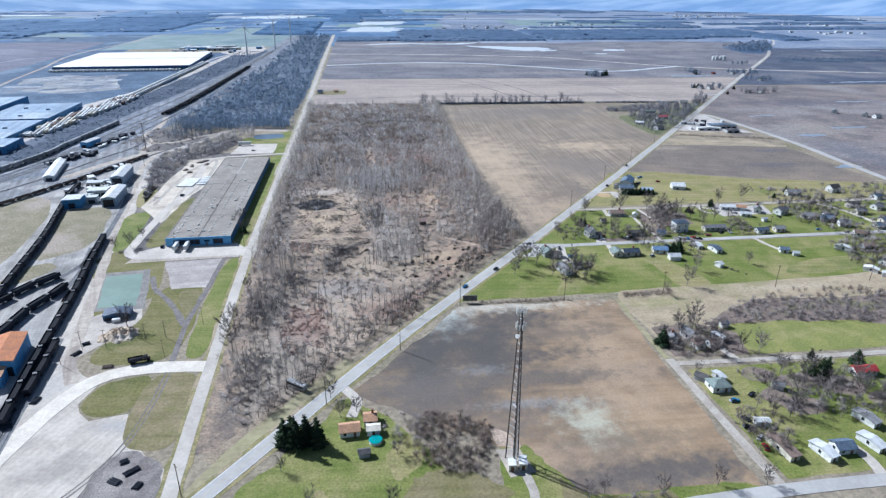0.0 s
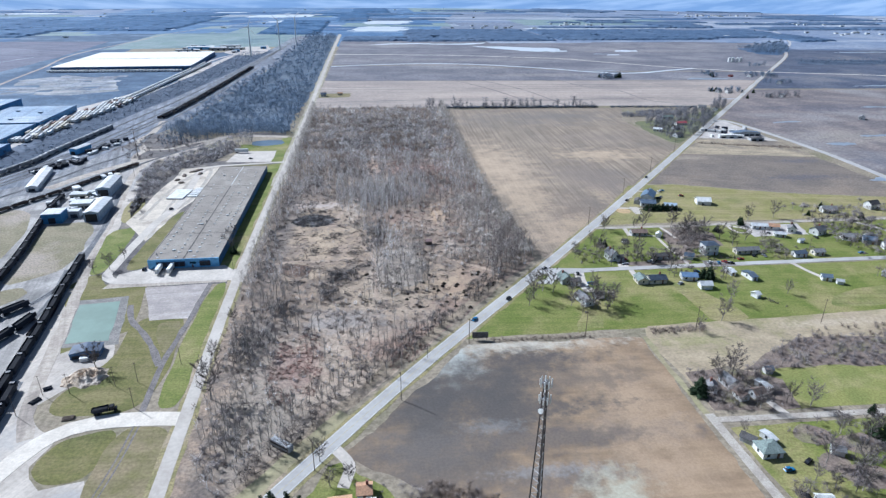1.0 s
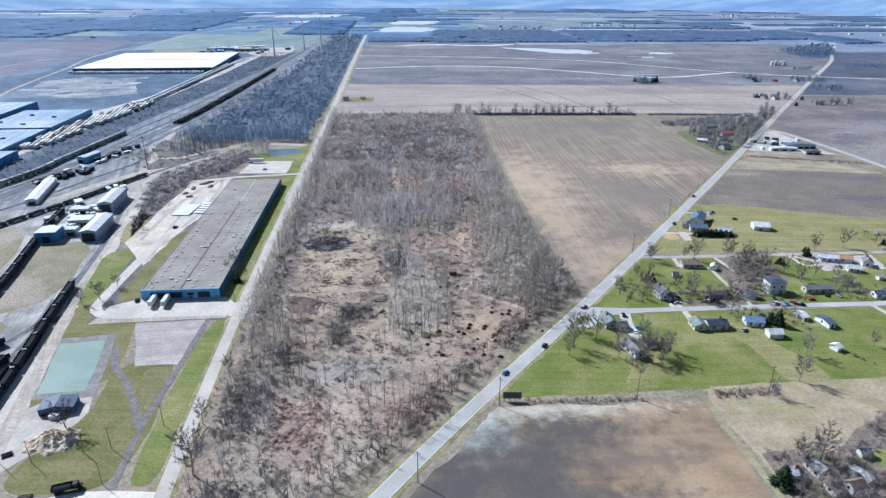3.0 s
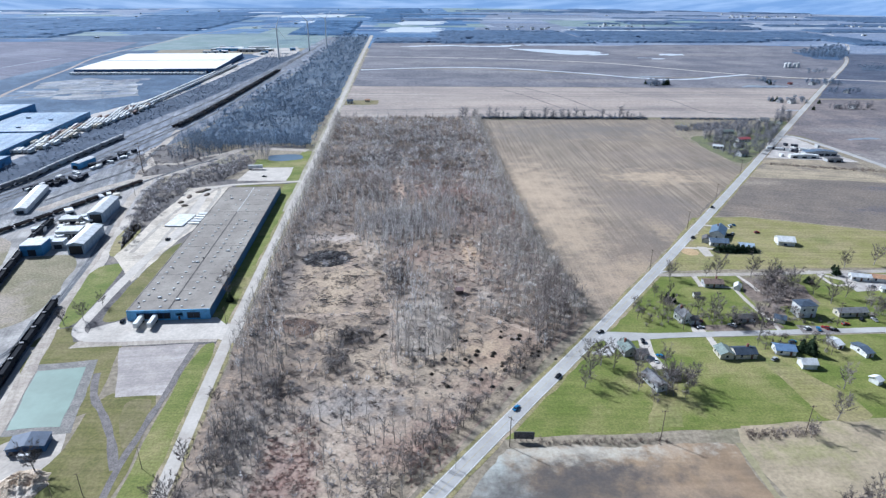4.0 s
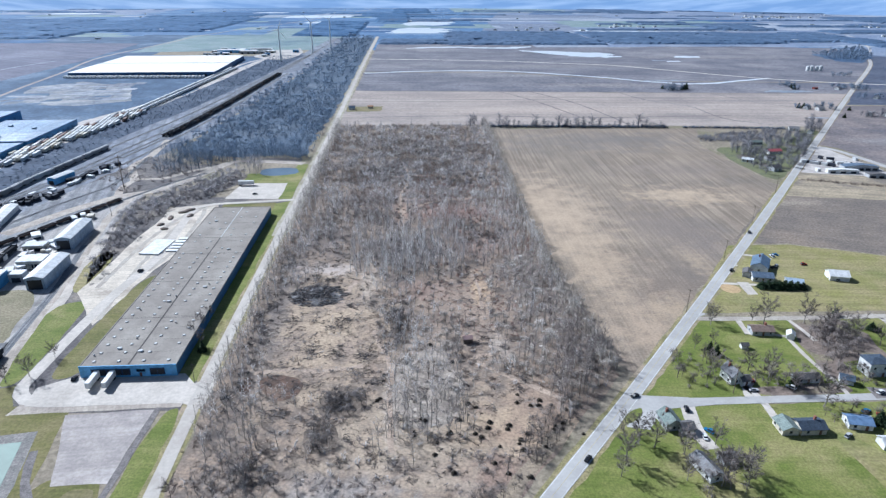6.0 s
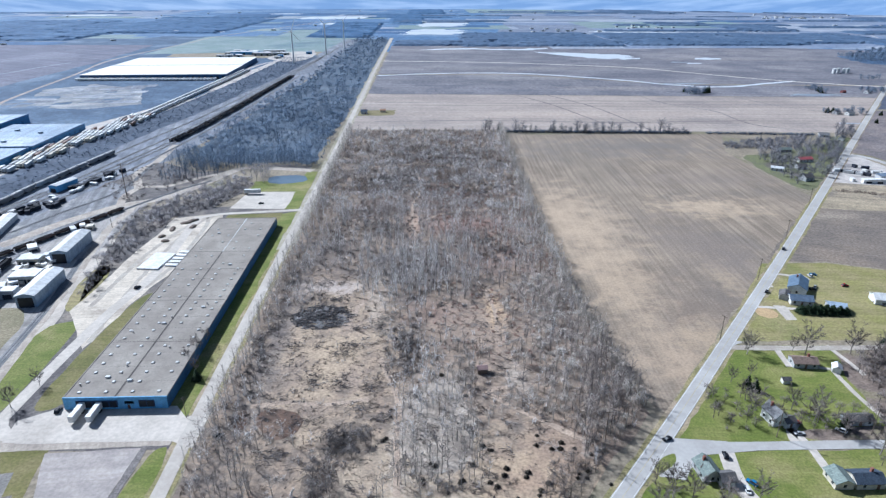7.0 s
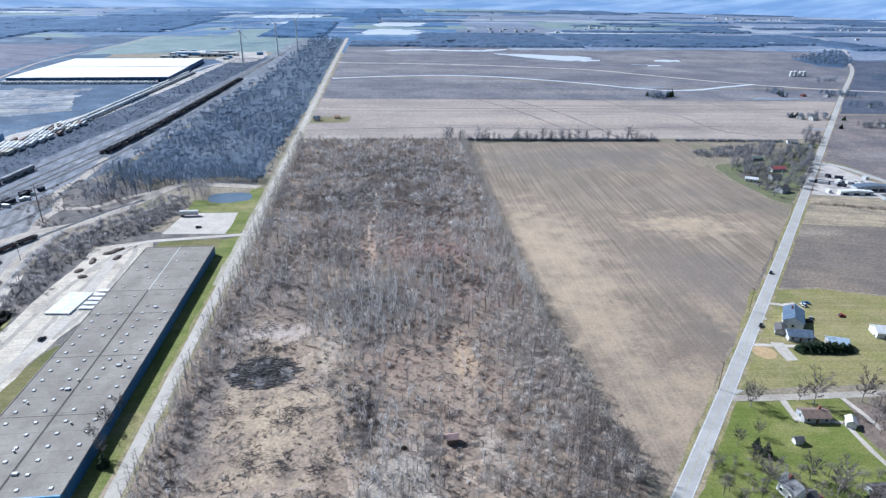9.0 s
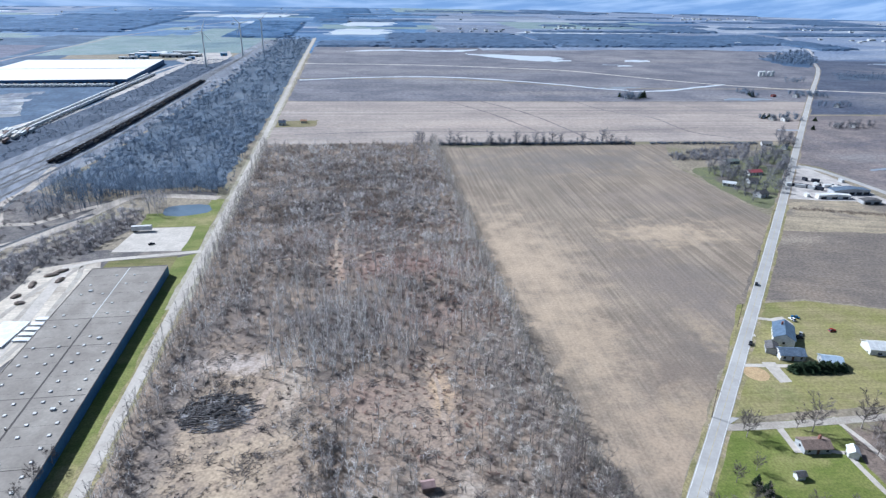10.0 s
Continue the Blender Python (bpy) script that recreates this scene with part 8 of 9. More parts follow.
# felled brush heaps in the clearing
LOG = Tris()
lr = random.Random(8)
for k in range(620):
    a, r = lr.uniform(0, math.tau), math.sqrt(lr.random())
    px, py = -36 + 14 * r * math.cos(a), 436 + 12 * r * math.sin(a)
    z = 0.1 + 2.2 * (1 - r) * lr.random()
    b = lr.uniform(-0.5, 0.5) + (1.6 if lr.random() < 0.3 else 0)
    q = Vector((px, py, z))
    LOG.limb(q, q + Vector((math.cos(b) * lr.uniform(2, 6), math.sin(b) * lr.uniform(2, 6), lr.uniform(-0.2, 0.5))), 0.2, 0.07, 4)
tagged(new("brush_heap", LOG.mesh("brush_heap", surface("dark_cut_wood", (0.15, 0.14, 0.14), (0.055, 0.05, 0.05), (0.40, 0.38, 0.37), size=2, grain=0.4))), "heap of dark felled branches in the clearing", "brush heap", kind="stuff")
for hx, hy, n, hr, pale in ((-5, 420, 60, 5, True), (-3, 433, 60, 5, True), (-18, 410, 70, 5, False), (2, 395, 50, 4, True), (-30, 385, 50, 5, False), (-40, 470, 60, 7, False), (30, 405, 50, 5, True), (-10, 365, 60, 6, False), (-22, 333, 120, 9, False), (-40, 340, 60, 6, False), (15, 350, 50, 6, False), (-21, 404, 70, 6, False), (-19, 381, 70, 5, False), (-7, 378, 80, 5, False), (-14, 345, 80, 6, False), (2, 360, 40, 4, False), (-5, 426, 60, 5, True), (20, 400, 60, 4, True), (-44, 410, 60, 6, False), (-30, 360, 60, 7, False)):
    LOG = Tris()
    for k in range(n):
        q = Vector((hx + lr.gauss(0, hr * 0.5), hy + lr.gauss(0, hr * 0.4), 0.08 + lr.random() * 0.9))
        b = lr.uniform(0, math.tau)
        LOG.limb(q, q + Vector((math.cos(b), math.sin(b), lr.uniform(-0.1, 0.25))) * lr.uniform(1.2, 3.6), 0.09, 0.03, 4)
    tagged(new("log_heap", LOG.mesh("log_heap", M_BARK if pale else M_BRAMBLE)), "scattered pale felled branches" if pale else "scattered brown felled branches", "brush heap", kind="stuff")
felled = []
for k in range(4):
    t, sr = Tris(), random.Random(70 + k)
    for j in range(13):
        p, a = Vector((sr.gauss(0, 1.3), sr.gauss(0, 1.0), 0.1 + 0.5 * sr.random())), sr.gauss(0.3 * k, 0.7)
        t.limb(p, p + Vector((math.cos(a), math.sin(a), sr.uniform(-0.1, 0.35))) * sr.uniform(1.4, 3.8), 0.11, 0.04)
    felled.append(t.arrays())
CLEARING = [(-56, 346), (-30, 318), (4, 300), (60, 318), (86, 348), (62, 404), (46, 470), (10, 460), (-8, 480), (-52, 482)]
scatter("felled_branches", felled, fill(CLEARING, 4.6, 81, lambda x, y: 0.75 * (patchy(x, y, 10, 71) > 0.56), (0.5, 1.1), (0.6, 1.3)), M_BRAMBLE, "dark felled branches strewn over the clearing", "debris")
scatter("bleached_branches", felled, fill(CLEARING, 5.4, 82, lambda x, y: 0.6 * (patchy(x, y, 12, 73) > 0.54), (0.5, 1.0), (0.5, 1.1)), M_BARK, "bleached felled branches strewn over the clearing", "debris")
scatter("dead_stalks", felled, fill([(-52, 210), (-4, 256), (54, 318), (0, 330), (-54, 320)], 4.6, 83, lambda x, y: 0.55 * (patchy(x, y, 9, 75) > 0.5), (0.4, 0.9), (0.6, 1.3)), M_BRUSH, "brown dead stalks in rough grass", "debris")
tuft = [(2, 360), (0, 347), (35, 343), (55, 348), (59, 341), (63, 344), (67, 341), (72, 338), (52, 322), (65, 327), (41, 311), (52, 317), (26, 326), (21, 316), (27, 307), (14, 328), (36, 326), (41, 329), (68, 327), (45, 306), (52, 304), (44, 319), (48, 328), (55, 325), (37, 341), (54, 343), (62, 341), (66, 329), (69, 330), (38, 324), (75, 324), (31, 334), (27, 327), (14, 326), (17, 335), (49, 330), (51, 320), (60, 318), (42, 332), (2, 364), (1, 348), (22, 386), (38, 341), (27, 327), (18, 334), (22, 322), (31, 372)]
TUFT = [both(conifer(650 + k, 2.4, 1.35, 7)) for k in range(4)]
scatter("dark_shrubs", TUFT, [(x, y, 0.55 + 0.13 * (k % 3), 0.68) for k, (x, y) in enumerate(tuft)], surface("dark_evergreen_shrub", (0.085, 0.072, 0.055), (0.05, 0.042, 0.033), size=1.5, grain=0.4), "small dark evergreen shrubs in the clearing", "shrubs")
for k, (x, y) in enumerate(((-147, 535), (-145, 567), (-142, 571), (-152, 543), (-138, 560), (-150, 556))):
    mound = bmesh.new()
    bmesh.ops.create_icosphere(mound, subdivisions=3, radius=1.0)
    for v in mound.verts:
        v.co = Vector((v.co.x * (2.6 + k % 3), v.co.y * 1.8, max(v.co.z, -0.05) * 1.3)) * (1 + 0.25 * noise.noise(v.co * 2.5 + Vector((k, 0, 0))))
    tagged(part("rubble_heap", mound, M_LITTER), "small heap of brown rubble on the yard", "rubble heap").matrix_world = pose(x, y, 0.05, 0, 0, 20 * k)
M_HUT_ROOF = paint("faded_pink_roof", (0.36, 0.25, 0.23), 0.8)
hut = thing("wooden_hut", pose(39, 388, 0.03, 0, 0, 5), "small derelict brown hut among bare trees", "hut")
part("wall", box(-2, 2, -1.6, 1.6, 0, 2.3), M_WOOD_POLE, hut)
part("roof", gable_roof(4, 3.2, 2.3, 0.9, 0.3), M_HUT_ROOF, hut)
trunk = tagged(part("fallen_trunk", rod((31.5, 362.5, 0.35), (36.5, 354.5, 0.3), 0.4, 0.22, 8), M_BARK), "pale fallen tree trunk in the clearing", "fallen trunk")

land("dry_patch", [(10, 150), (20, 160), (34, 155), (42, 148), (30, 138), (14, 140)], 0.052, M_LAWN_DRY, "tan dry grass below a thicket", "lawn", rough=6, step=2)
land("dry_patch", [(4, 166), (12, 178), (16, 164), (12, 156), (4, 158)], 0.054, M_LAWN_PALE, "worn dry grass in a garden", "lawn", rough=5, step=2)
land("dry_patch", [(-40, 146), (-20, 152), (0, 146), (-10, 134), (-36, 134)], 0.052, M_LAWN_PALE, "pale dry grass on the house lawn", "lawn", rough=6, step=2)
land("house_lawn", [(-46, 152), (-24, 182), (-12, 199), (-8, 201), (10, 182), (24, 158), (40, 150), (44, 168), (54, 168), (57, 157), (64, 144), (78, 140), (94, 141.5), (124, 140), (124, 138), (60, 133), (44, 112), (-70, 112)], 0.04, M_LAWN, "green lawn round the house by the bend", "lawn", rough=3, step=2.5)
land("dry_patch", [(59, 150), (66, 142.5), (78, 139), (93, 140.5), (94, 136.5), (64, 134.5), (57, 140)], 0.055, M_LAWN_DRY, "tan rough grass below the field", "lawn", rough=3, step=2)
scatter("field_foot_brush", THORN, fill([(66, 136), (70, 140.5), (92, 140), (92, 136)], 2.0, 157, lambda x, y: 0.2 + 0.7 * (patchy(x, y, 6, 157) > 0.45), (0.6, 1.2)), M_BRUSH_GREY, "leafless brush below the ploughed field", "brush")
land("bare_corner", [(41, 178), (47, 176), (52, 168), (50, 167), (43, 170)], 0.05, M_TANSTRIP2, "bare tan soil by the thicket", "ground", rough=3, step=1.5)
# sand heap by the basin
HEAP = bmesh.new()
bmesh.ops.create_grid(HEAP, x_segments=36, y_segments=36, size=9.0)
for v in HEAP.verts:
    r = math.hypot(v.co.x, v.co.y * 1.15) / 9.0 + 0.25 * noise.noise(v.co * 0.3)
    v.co.z = -0.3 + max(0, 1 - r) ** 0.65 * (2.7 + 2.2 * noise.noise(v.co * 0.45) + 0.9 * noise.noise(v.co * 1.3))
tagged(part("sand_heap", HEAP, surface("tan_sand", (0.54, 0.44, 0.33), (0.43, 0.34, 0.25), (0.62, 0.55, 0.47), size=2.5, grain=0.5)), "heap of tan sand and rubble in the yard", "sand heap", kind="structure").location = (-114, 262.5, 0)
for k, (x, y, w) in enumerate(((-110, 236, 4), (-80, 171, 5), (-84, 167, 4), (-76, 164, 3), (-88, 158, 4), (-84, 176, 2.5), (-127, 248, 4), (-126, 256, 3), (-129, 215, 4), (-136, 208, 6), (-133, 200, 5))):
    stack = thing("pipe_stack", pose(x, y, 0.05, 0, 0, (8, 40, -30, 70, 10, 25, 60, 30, 80, 60, 15)[k]), "stack of dark iron pipes on the ground", "pipe stack")
    for j in range(7):
        part("pipe", rod((-w / 2 + 0.2 * (j % 3), 0.36 * j - 1.1, 0.25 + 0.3 * (j % 2)), (w / 2 + 0.15 * (j % 2), 0.36 * j - 1.1, 0.25 + 0.3 * (j % 2)), 0.24, sides=8), M_IRON if k else M_WOOD_POLE, stack)

def lorry(x, y, turn, label):
    top = thing("lorry", pose(x, y, 0.05, 0, 0, turn), label, "lorry")
    part("chassis", box(-3.6, 3.9, -0.5, 0.5, 0.7, 1.0), M_IRON, top)
    tip = bmesh.new()
    ring = [[tip.verts.new((px, side * py, pz)) for px, py, pz in ((-3.8, 0.95, 1.05), (1.6, 0.95, 1.05), (1.9, 1.2, 2.7), (-4.0, 1.2, 2.5))] for side in (-1, 1)]
    tip.faces.new(ring[0])
    tip.faces.new(ring[1][::-1])
    for k in (0, 1, 3):
        tip.faces.new((ring[0][k], ring[1][k], ring[1][(k + 1) % 4], ring[0][(k + 1) % 4]))
    part("tipper_body", tip, M_IRON, top, "black open tipper body")
    part("load", box(-3.8, 1.7, -1.05, 1.05, 1.2, 2.2, bevel=0.35), M_COAL, top)
    part("cab", box(2.0, 3.7, -1.1, 1.1, 0.9, 2.8, bevel=0.18), BLACK, top)
    part("windscreen", box(3.62, 3.74, -0.95, 0.95, 1.8, 2.55), M_GLASS, top)
    part("bonnet", box(3.7, 4.6, -0.95, 0.95, 0.8, 1.7, bevel=0.15), BLACK, top)
    for px in (-2.9, -1.7, 3.7):
        for side in (-0.95, 0.95):
            part("wheel", rod((px, side - 0.16, 0.5), (px, side + 0.16, 0.5), 0.5, sides=12), M_TYRE, top)


lorry(-98, 238, 14, "black tipper lorry parked on grass by the yard drive")

# ---- far country ----
M_BRICK_DULL = paint("faded_barn_red", (0.20, 0.075, 0.07), 0.8)
H(-57, 949, 9, 8, 3.4, 2.6, 0, M_WHITE, M_SHINGLE_BLUE, "lone farmhouse with blue roof beside the lane", chimney=True)
H(-34, 959, 8, 5, 2.8, 1.6, 0, M_CREAM, M_ROOF_TAN, "small cream barn beside the lane", category="barn", name="barn", windows=False)
land("farm_lawn", [(-64, 935), (-20, 938), (-18, 972), (-64, 970)], 0.05, M_LAWN_DRY, "green farm lawn by the lane", "lawn", rough=2)
H(367, 714, 16, 8, 3, 2.0, 5, M_WHITE, paint("faded_red_roof", (0.36, 0.10, 0.11), 0.6), "house with bright red roof in trees")
H(368, 750, 16, 7, 3, 1.8, 0, M_GREYSIDE, M_SHINGLE_TEAL, "long building with teal roof in trees")
H(326, 685, 12, 6, 2.8, 1.6, -30, M_WHITE, M_METAL_PALE, "white mobile home at the field edge", category="mobile home", name="mobile_home")
H(335, 656, 11, 9, 3.6, 2.6, 20, M_GREYSIDE, M_SHINGLE_DARK, "dark house by the main road")
H(350, 690, 10, 8, 3.2, 2.2, 0, M_GREYSIDE, M_SHINGLE_DARK, "dark-roofed house in trees")
H(446, 812, 12, 8, 3.2, 2.2, -20, M_WHITE, M_SHINGLE_GREY, "white farmhouse by the road")
H(456, 797, 8, 6, 3.2, 2.2, 40, M_WHITE, M_SHINGLE_GREY, "white barn by the road", category="barn", name="barn", windows=False)
S(412, 656, 30, 8, 3.4, -4, M_GREYSIDE, M_SHINGLE_BLUE, "long blue-roofed depot building", 1.5, doors=5)
S(390, 646, 26, 4.5, 2.8, -6, M_WHITE, M_WHITE, "long white roadside shed", 0.8, doors=3)
S(410, 632, 14, 6, 3, -4, M_GREYSIDE, M_SHINGLE_DARK, "dark shed behind the depot", 0.8, doors=2)
for k in range(12):
    car(386 + 3.6 * k, 676 + 5 * math.sin(k * 1.7) - 0.4 * k, 30 * (k % 3), (WHITEC, BLACK, SILVER, REDC)[k % 4], "vehicle parked on the depot gravel", k % 2 == 0, 0.06)
for k in range(16):
    S(372 + (k * 17.3) % 58, 652 + (k * 11.7) % 30 + 6 * (k % 3), 2.6, 4 + k % 5, 2.2, (k * 37) % 90, (M_WHITE, M_METAL_PALE, M_IRON)[k % 3], (M_WHITE, M_METAL_PALE, M_IRON)[k % 3], ("white container in the depot yard", "pale container in the depot yard", "dark container in the depot yard")[k % 3], doors=0, category="container", name="container")
for x, y in ((607, 725), (637, 689), (628, 698), (552, 930), (592, 892), (420, 1098), (691, 1014), (690, 1098), (540, 938), (612, 890)):
    H(x, y, 11, 8, 3.4, 2.4, (x * 7) % 50, M_WHITE, M_SHINGLE_GREY, "far white farmhouse in fields")
H(655, 1102, 8, 6, 2.6, 1.6, 10, M_BRICK_DULL, M_BRICK_DULL, "red barn by the far road", category="barn", name="barn", windows=False)
for k in range(4):
    silo = thing("grain_bin", pose(780 + 9 * k, 1322 + 3 * (k % 2), 0), "white steel grain bin", "grain bin", "grain bins")
    part("wall", rod((0, 0, 0), (0, 0, 8), 3.4, 3.4, 16), M_WHITE, silo)
    part("roof", rod((0, 0, 8), (0, 0, 10), 3.6, 0.4, 16), M_METAL_PALE, silo)
for n, pts in enumerate(([(410, 1085), (412, 1120), (440, 1100), (436, 1080)], [(528, 936), (528, 954), (574, 946), (574, 928)], [(575, 880), (580, 895), (640, 895), (640, 880)], [(690, 1090), (690, 1125), (740, 1120), (735, 1085)], [(452, 800), (470, 800), (505, 850), (512, 862), (488, 858)], [(614, 1095), (618, 1140), (632, 1138), (628, 1095)], [(776, 1236), (776, 1252), (815, 1252), (815, 1236)], [(660, 1010), (662, 1022), (720, 1020), (720, 1008)])):
    scatter("farm_trees", HEDGETREE, fill(pts, 7.0, 60 + n, size=(0.5, 0.95)), M_TWIG_GREY if pts[0][1] < 900 else M_WOODS_MID, "clump of leafless trees round a far farm", "trees")
M_PUDDLE = water("field_puddle_water", (0.27, 0.30, 0.345), 0.3)
for n, (x, y, rx, ry) in enumerate(((560, 1498, 20, 6), (600, 1080, 40, 8), (455, 1195, 40, 6), (503, 717, 30, 7), (491, 607, 26, 7), (435, 487, 22, 8), (560, 640, 40, 7), (640, 560, 60, 8), (850, 980, 90, 10), (1250, 1500, 90, 10), (520, 880, 26, 5), (690, 800, 40, 6))):
    if y < 1000:
        rx, ry = rx * 0.6, ry * 0.65
    pts = [(x + rx * math.cos(a * 0.3142), y + ry * math.sin(a * 0.3142)) for a in range(20)]
    land("flood_pool", pts, 0.12, M_PUDDLE, "shallow flood pool shining in a field", "water", rough=min(rx, ry) * 1.3, step=6)

FAR = random.Random(77)
# far palette: soil, stubble and wood colours with atmospheric haze mixed in
M_FAR_A = surface("far_hazed_soil", (0.110, 0.190, 0.315), (0.080, 0.150, 0.265), (0.155, 0.225, 0.33), size=90, grain=9)
M_FAR_B = surface("far_hazed_stubble", (0.33, 0.355, 0.405), (0.25, 0.285, 0.345), size=90, grain=9)
M_FAR_C = surface("far_hazed_litter", (0.047, 0.110, 0.225), (0.035, 0.088, 0.190), (0.067, 0.138, 0.26), size=60, grain=9)
M_FAR_W = surface("far_hazed_twigs", (0.050, 0.120, 0.235), (0.034, 0.090, 0.190), (0.075, 0.150, 0.265), size=40, grain=9, bump=0)
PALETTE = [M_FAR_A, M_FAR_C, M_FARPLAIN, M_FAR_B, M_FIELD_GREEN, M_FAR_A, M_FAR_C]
M_FAR_D = surface("far_hazed_mauve_soil", (0.205, 0.245, 0.325), (0.155, 0.198, 0.285), (0.255, 0.285, 0.345), size=90, grain=9)
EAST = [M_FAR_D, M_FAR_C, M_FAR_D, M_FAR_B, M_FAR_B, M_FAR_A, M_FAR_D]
NAMES = ["far field with distance haze painted in", "far dark field with haze painted in", "far mottled winter plain", "far pale stubble field", "far pale green field", "far field with distance haze painted in", "far dark field with haze painted in"]
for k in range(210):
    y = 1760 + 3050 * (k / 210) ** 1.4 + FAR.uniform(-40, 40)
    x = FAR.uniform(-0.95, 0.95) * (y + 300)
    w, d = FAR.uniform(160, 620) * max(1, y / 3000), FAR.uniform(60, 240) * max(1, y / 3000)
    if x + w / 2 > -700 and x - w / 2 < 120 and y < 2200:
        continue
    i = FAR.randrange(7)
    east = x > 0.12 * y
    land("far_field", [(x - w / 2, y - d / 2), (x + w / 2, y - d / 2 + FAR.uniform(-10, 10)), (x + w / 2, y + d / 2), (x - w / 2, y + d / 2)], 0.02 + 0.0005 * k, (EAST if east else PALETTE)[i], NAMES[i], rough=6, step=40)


# twig colour blued to stand for the air before the eastern woods
M_EAST_W = surface("hazed_east_twigs", (0.078, 0.125, 0.205), (0.056, 0.096, 0.168), (0.105, 0.152, 0.232), size=40, grain=9, bump=0)


def canopy(edge, cell, seed, high=4.5, swell=1.6, material=None, words="far belt of leafless winter woodland"):
    """The uneven top of a far leafless wood: a lumpy sheet with ragged borders and gaps."""
    xs, ys = [p[0] for p in edge], [p[1] for p in edge]
    nx, ny = int((max(xs) - min(xs)) / cell) + 2, int((max(ys) - min(ys)) / cell) + 2
    verts, faces = [], []
    for j in range(ny):
        for i in range(nx):
            x, y = min(xs) + i * cell + 0.6 * cell * noise.noise(Vector((i * 1.7, j * 1.7, seed))), min(ys) + j * cell + 0.6 * cell * noise.noise(Vector((i * 1.7, j * 1.7, seed + 9.5)))
            rim = min(i, j, nx - 1 - i, ny - 1 - j)
            gap = noise.noise(Vector((x / 90, y / 60, seed))) + 0.35 * noise.noise(Vector((x / 25, y / 25, seed))) + 0.12 * min(rim, 3)
            verts.append((x, y, 0.05 if gap < -0.12 or rim == 0 else high + swell * noise.noise(Vector((i * 0.9, j * 0.9, seed)))))
    for j in range(ny - 1):
        for i in range(nx - 1):
            k = j * nx + i
            if max(verts[a][2] for a in (k, k + 1, k + nx, k + nx + 1)) > 0.3:
                faces += [(k, k + 1, k + nx + 1), (k, k + nx + 1, k + nx)]
    me = bpy.data.meshes.new("far_woods")
    me.from_pydata(verts, [], faces)
    me.materials.append(material or M_FAR_W)
    return tagged(new("far_woods", me), words, "trees", kind="stuff")


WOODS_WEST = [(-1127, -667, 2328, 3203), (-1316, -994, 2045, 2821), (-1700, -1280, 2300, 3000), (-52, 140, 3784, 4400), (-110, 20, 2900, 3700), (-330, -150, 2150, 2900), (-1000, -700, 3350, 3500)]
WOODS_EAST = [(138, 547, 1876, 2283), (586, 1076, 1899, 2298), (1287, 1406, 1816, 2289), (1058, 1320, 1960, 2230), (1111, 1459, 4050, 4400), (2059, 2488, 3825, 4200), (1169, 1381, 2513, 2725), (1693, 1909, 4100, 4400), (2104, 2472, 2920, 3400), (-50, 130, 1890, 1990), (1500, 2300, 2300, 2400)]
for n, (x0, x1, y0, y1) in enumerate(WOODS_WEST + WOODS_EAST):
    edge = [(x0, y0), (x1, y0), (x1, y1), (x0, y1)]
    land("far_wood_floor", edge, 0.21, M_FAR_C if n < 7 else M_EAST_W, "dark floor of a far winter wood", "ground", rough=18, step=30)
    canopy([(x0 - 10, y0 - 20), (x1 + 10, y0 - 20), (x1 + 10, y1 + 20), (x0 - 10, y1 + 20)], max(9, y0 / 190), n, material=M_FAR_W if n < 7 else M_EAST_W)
FARWOOD = [(905, 1268), (1300, 1235), (1340, 1322), (948, 1346)]
land("far_wood_floor", FARWOOD, 0.2, M_WOODS_FAR, "dark floor of a low far wood", "ground", rough=12, step=14)
scatter("damp_woods", RAILTREE, fill(FARWOOD, 11.0, 45, lambda x, y: 0.25 + 0.7 * (patchy(x, y, 45, 49) > 0.45), (0.7, 1.2), (0.6, 0.9)), M_WOODS_MID, "low leafless wood beside the far road", "trees")
BEND = [(945, 1480), (964, 1610), (1061, 1668), (1197, 1764), (1130, 1640), (1060, 1530), (973, 1440)]
land("far_wood_floor", BEND, 0.2, M_EAST_W, "dark floor of a wood at the road bend", "ground", rough=14, step=14)
scatter("bend_woods", RAILTREE, fill(BEND, 9.0, 44, lambda x, y: 0.35 + 0.65 * (patchy(x, y, 40, 47) > 0.42), (1.0, 1.7), (0.8, 1.2)), M_WOODS_MID, "dark leafless wood at a bend of the far road", "trees")
treeline = random.Random(19)
for k in range(34):
    y = 1950 + 2250 * (k / 34)
    x = treeline.uniform(-0.75, 0.85) * y
    w, d, cell = treeline.uniform(120, 420), treeline.uniform(50, 110), max(9, y / 190)
    if not (-760 < x < 260 and y < 2900):
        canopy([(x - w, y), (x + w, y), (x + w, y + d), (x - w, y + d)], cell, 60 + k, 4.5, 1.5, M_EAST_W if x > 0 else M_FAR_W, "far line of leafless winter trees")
for cx, cy, n in ((1868, 3362, 26), (864, 2626, 10), (520, 2440, 12), (1820, 2700, 14), (1700, 2100, 10)):
    for k in range(n):
        S(cx + treeline.gauss(0, cy * 0.035), cy + treeline.gauss(0, cy * 0.02), treeline.uniform(8, 16), treeline.uniform(7, 12), treeline.uniform(3, 5), treeline.uniform(-25, 25), M_WHITE, (M_METAL_PALE, M_SHINGLE_GREY)[k % 2], "tiny pale far village building", doors=1, name="farm_building", category="barn")
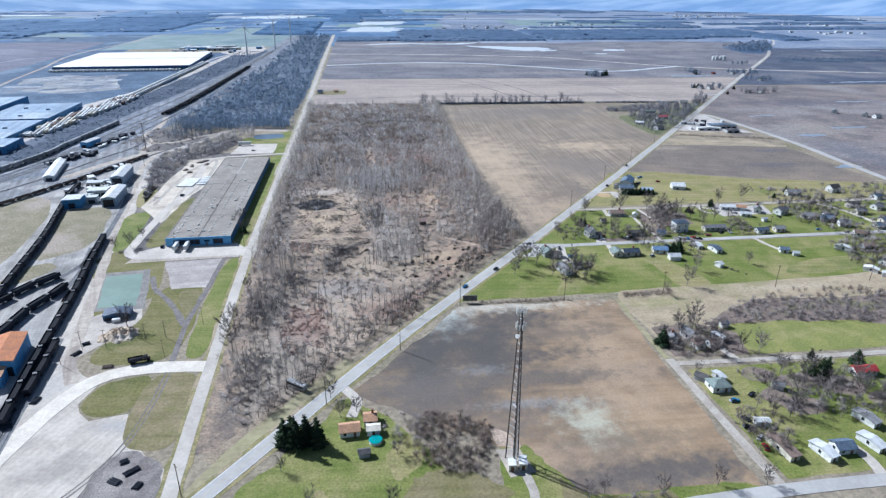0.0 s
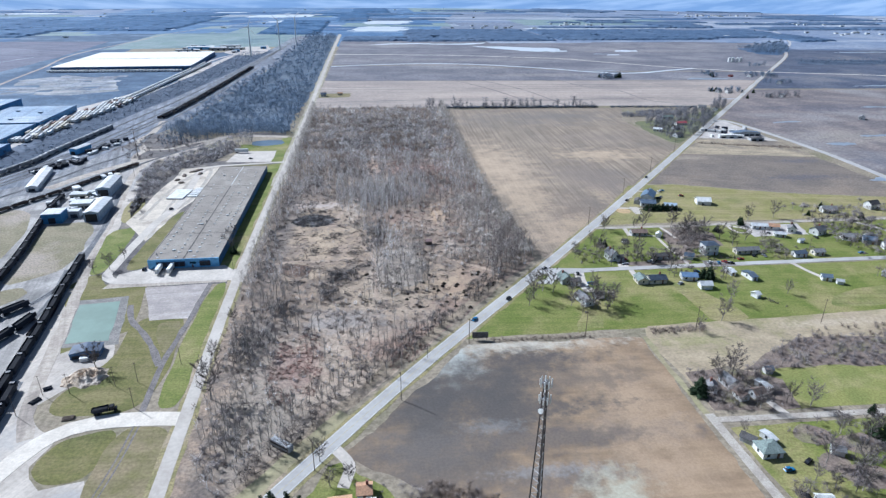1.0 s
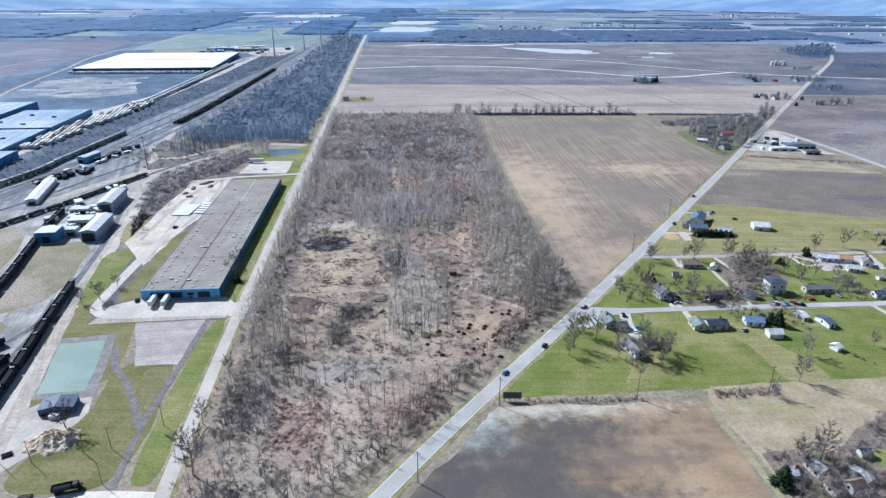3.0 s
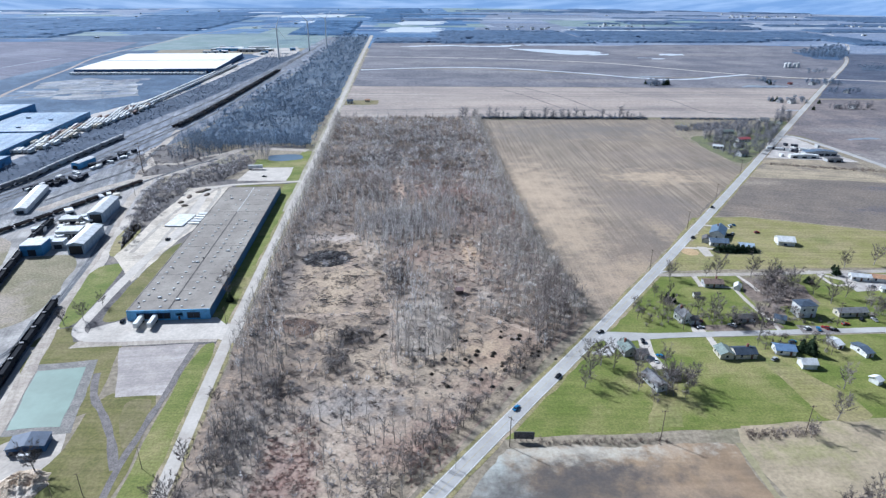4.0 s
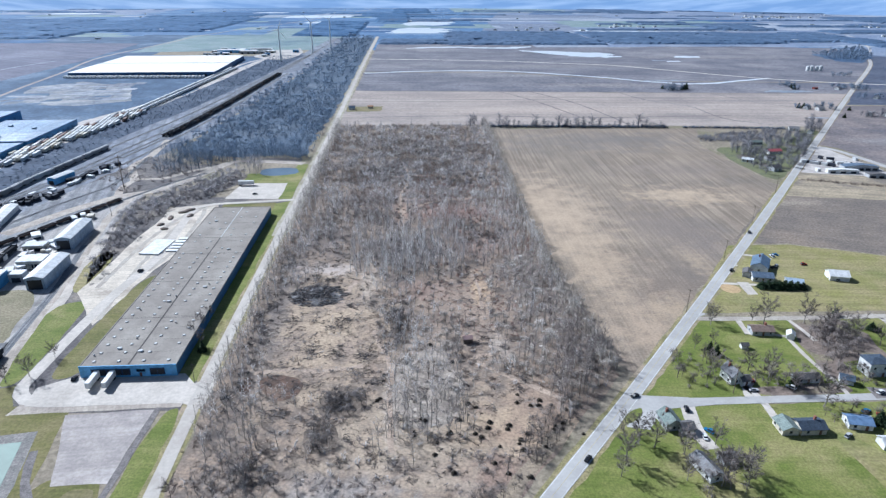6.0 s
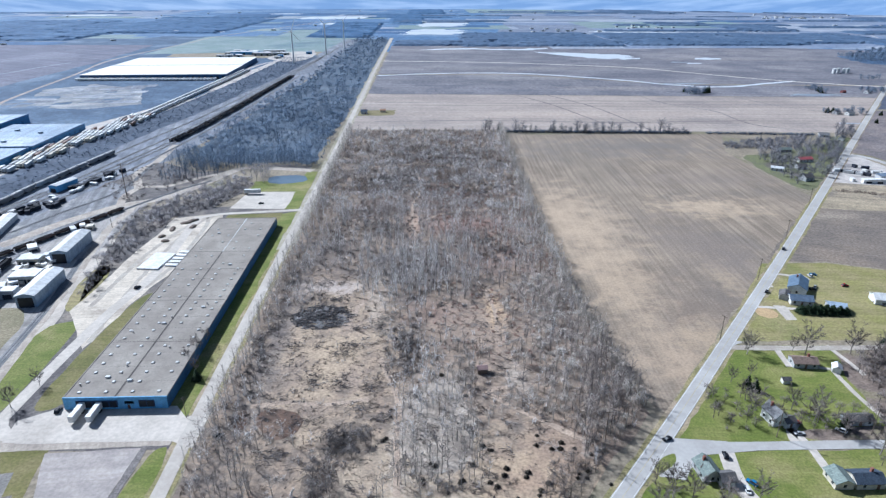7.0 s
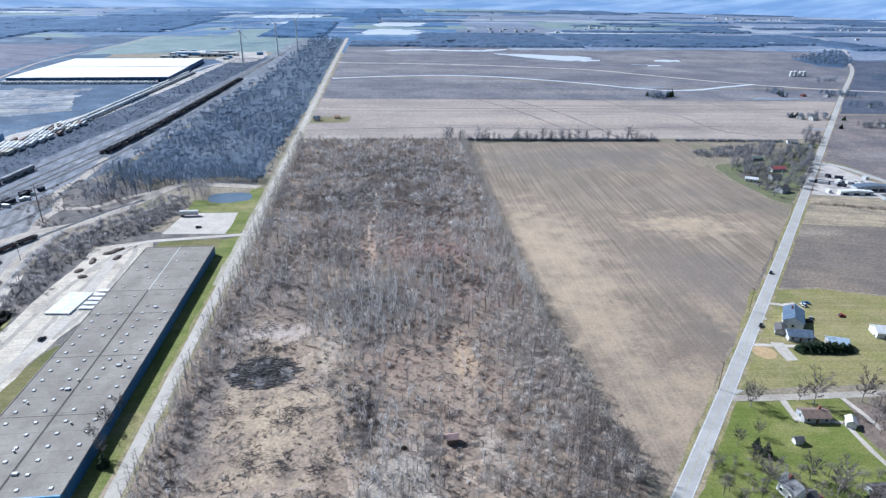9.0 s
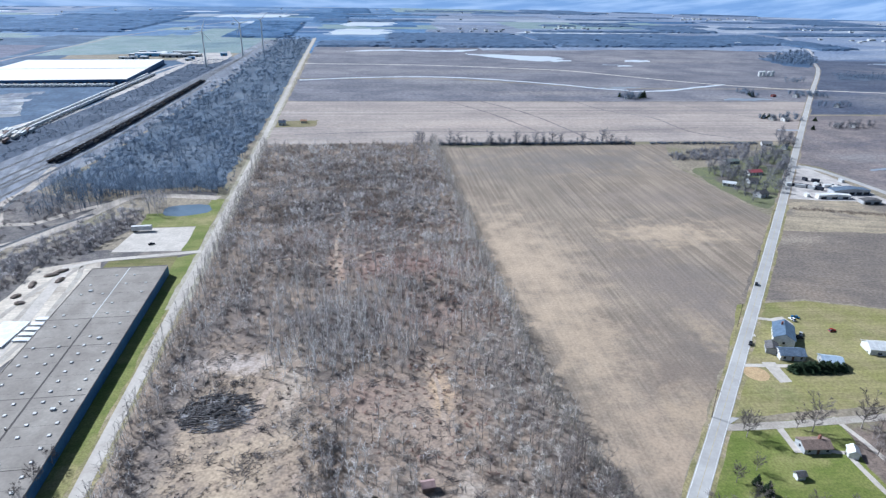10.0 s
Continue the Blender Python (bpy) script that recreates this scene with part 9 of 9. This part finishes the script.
FLOODS = [(-1794, -1551, 3500, 3640), (-587, -235, 3199, 3480), (-9, 205, 2634, 3131), (-55, 159, 2249, 2533), (-409, -316, 2797, 2930), (548, 1242, 2379, 2480), (613, 680, 1545, 1582), (561, 596, 1466, 1488), (442, 500, 1546, 1595), (-2153, -2041, 3727, 3900), (-817, -637, 3714, 3820), (-853, -754, 3074, 3180)]
for x0, x1, y0, y1 in FLOODS:
    land("flood_pool", rounded([(x0, y0), (x1, y0 + (y1 - y0) * 0.2), (x1, y1), (x0 + (x1 - x0) * 0.2, y1)]), 0.19, M_FLOOD, "pale flooded hollow in the plain", "water", rough=min(40, (y1 - y0) * 0.3), step=16)
land("flood_pool", rounded([(5, 1752), (70, 1775), (140, 1785), (215, 1758), (282, 1752), (330, 1790), (344, 1818), (300, 1806), (262, 1790), (214, 1784), (140, 1815), (60, 1800)]), 0.19, M_FLOOD, "long pale flooded hollow in the plain", "water", rough=9, step=12)
land("flood_pool", rounded([(285, 1722), (330, 1700), (390, 1690), (435, 1664), (470, 1655), (508, 1616), (472, 1596), (429, 1551), (392, 1585), (345, 1622), (300, 1690)]), 0.192, M_FLOOD, "broad pale flooded hollow in the plain", "water", rough=12, step=12)
GREENS = [(656, 1376, 2601, 3049), (299, 997, 3911, 4600), (-428, -173, 2058, 2517)]
MAUVES = [(-2044, -1327, 3452, 4500), (1020, 1874, 3261, 4092), (2408, 3035, 3715, 4410), (1629, 2310, 2826, 3318), (226, 687, 3104, 3258), (1120, 1700, 1590, 1800), (1420, 2100, 1850, 2260)]
STUBBLES = [(1395, 1657, 2427, 2818), (226, 1369, 3124, 3282), (300, 900, 2300, 2380)]
for rows, mat, words in ((GREENS, M_FIELD_GREEN, "far pale green field"), (MAUVES, M_FAR_D, "far bare field with mauve haze painted in"), (STUBBLES, M_FAR_B, "far pale stubble strip")):
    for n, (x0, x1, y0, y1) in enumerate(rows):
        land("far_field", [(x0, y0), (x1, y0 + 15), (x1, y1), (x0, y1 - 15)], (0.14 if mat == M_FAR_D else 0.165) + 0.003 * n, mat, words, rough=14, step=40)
for k in range(60):
    y = 2100 + 2600 * (k / 60) ** 1.1
    x = FAR.uniform(-0.85, 0.9) * y
    w, d = FAR.uniform(60, 300), FAR.uniform(5, 20) * y / 2400
    if -700 < x < 60 and y < 2300:
        continue
    land("far_strip", [(x - w / 2, y), (x + w / 2, y + FAR.uniform(-12, 12)), (x + w / 2, y + d), (x - w / 2, y + d)], 0.195 + 0.0012 * k, M_FLOOD if k % 4 == 0 else M_FAR_B, "pale far strip of flooded land" if k % 4 == 0 else "pale far strip of stubble", rough=5, step=30)
for k in range(60):
    y = 1900 + 2600 * (k / 60)
    x = FAR.uniform(-0.8, 0.85) * y
    if -700 < x < 60 and y < 2300:
        continue
    S(x, y, FAR.uniform(8, 18), FAR.uniform(6, 11), FAR.uniform(3, 5), FAR.uniform(-20, 20), M_WHITE, M_METAL_PALE, "tiny pale far farm building", doors=1, name="farm_building", category="barn")
# added ramp whose glow stands in for hazy land beyond the plain
haze = bpy.data.materials.new("glowing_distance_haze")
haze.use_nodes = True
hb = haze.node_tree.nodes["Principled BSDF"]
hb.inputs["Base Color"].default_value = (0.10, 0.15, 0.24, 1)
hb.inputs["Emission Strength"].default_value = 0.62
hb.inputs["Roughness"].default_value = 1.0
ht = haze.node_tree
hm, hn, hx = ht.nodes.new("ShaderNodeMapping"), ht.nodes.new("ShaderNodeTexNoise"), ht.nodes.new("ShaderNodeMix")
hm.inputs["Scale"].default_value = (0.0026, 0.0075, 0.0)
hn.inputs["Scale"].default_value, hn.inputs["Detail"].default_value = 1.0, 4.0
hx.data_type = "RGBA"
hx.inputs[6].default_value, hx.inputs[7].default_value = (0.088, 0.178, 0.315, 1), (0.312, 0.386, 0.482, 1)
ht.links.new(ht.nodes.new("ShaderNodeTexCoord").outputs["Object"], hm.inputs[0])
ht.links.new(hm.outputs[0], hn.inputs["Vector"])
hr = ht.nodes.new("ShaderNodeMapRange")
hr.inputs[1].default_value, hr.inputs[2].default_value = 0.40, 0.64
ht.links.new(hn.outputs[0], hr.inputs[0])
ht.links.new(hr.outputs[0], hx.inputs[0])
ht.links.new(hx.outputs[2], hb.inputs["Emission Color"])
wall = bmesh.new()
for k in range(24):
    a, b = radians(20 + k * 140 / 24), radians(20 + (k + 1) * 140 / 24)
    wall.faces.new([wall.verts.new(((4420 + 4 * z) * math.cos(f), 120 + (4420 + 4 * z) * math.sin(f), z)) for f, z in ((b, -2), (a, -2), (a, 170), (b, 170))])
tagged(part("backdrop", wall, haze), "glowing backdrop painted as blue hazy far land", "backdrop", kind="structure")

scatter("bend_garden_trees", PUFF, fill([(4, 180), (14, 190), (20, 184), (14, 168), (6, 170)], 3.4, 150, size=(0.4, 0.75)), M_BRUSH_GREY, "leafless garden trees behind the house", "trees")
scatter("bend_garden_shrubs", THORN, fill([(-14, 188), (-4, 194), (6, 190), (4, 183), (-2, 191)], 2.4, 151, size=(0.4, 0.8)), M_BRUSH_GREY, "leafless shrubs round the house", "shrubs")
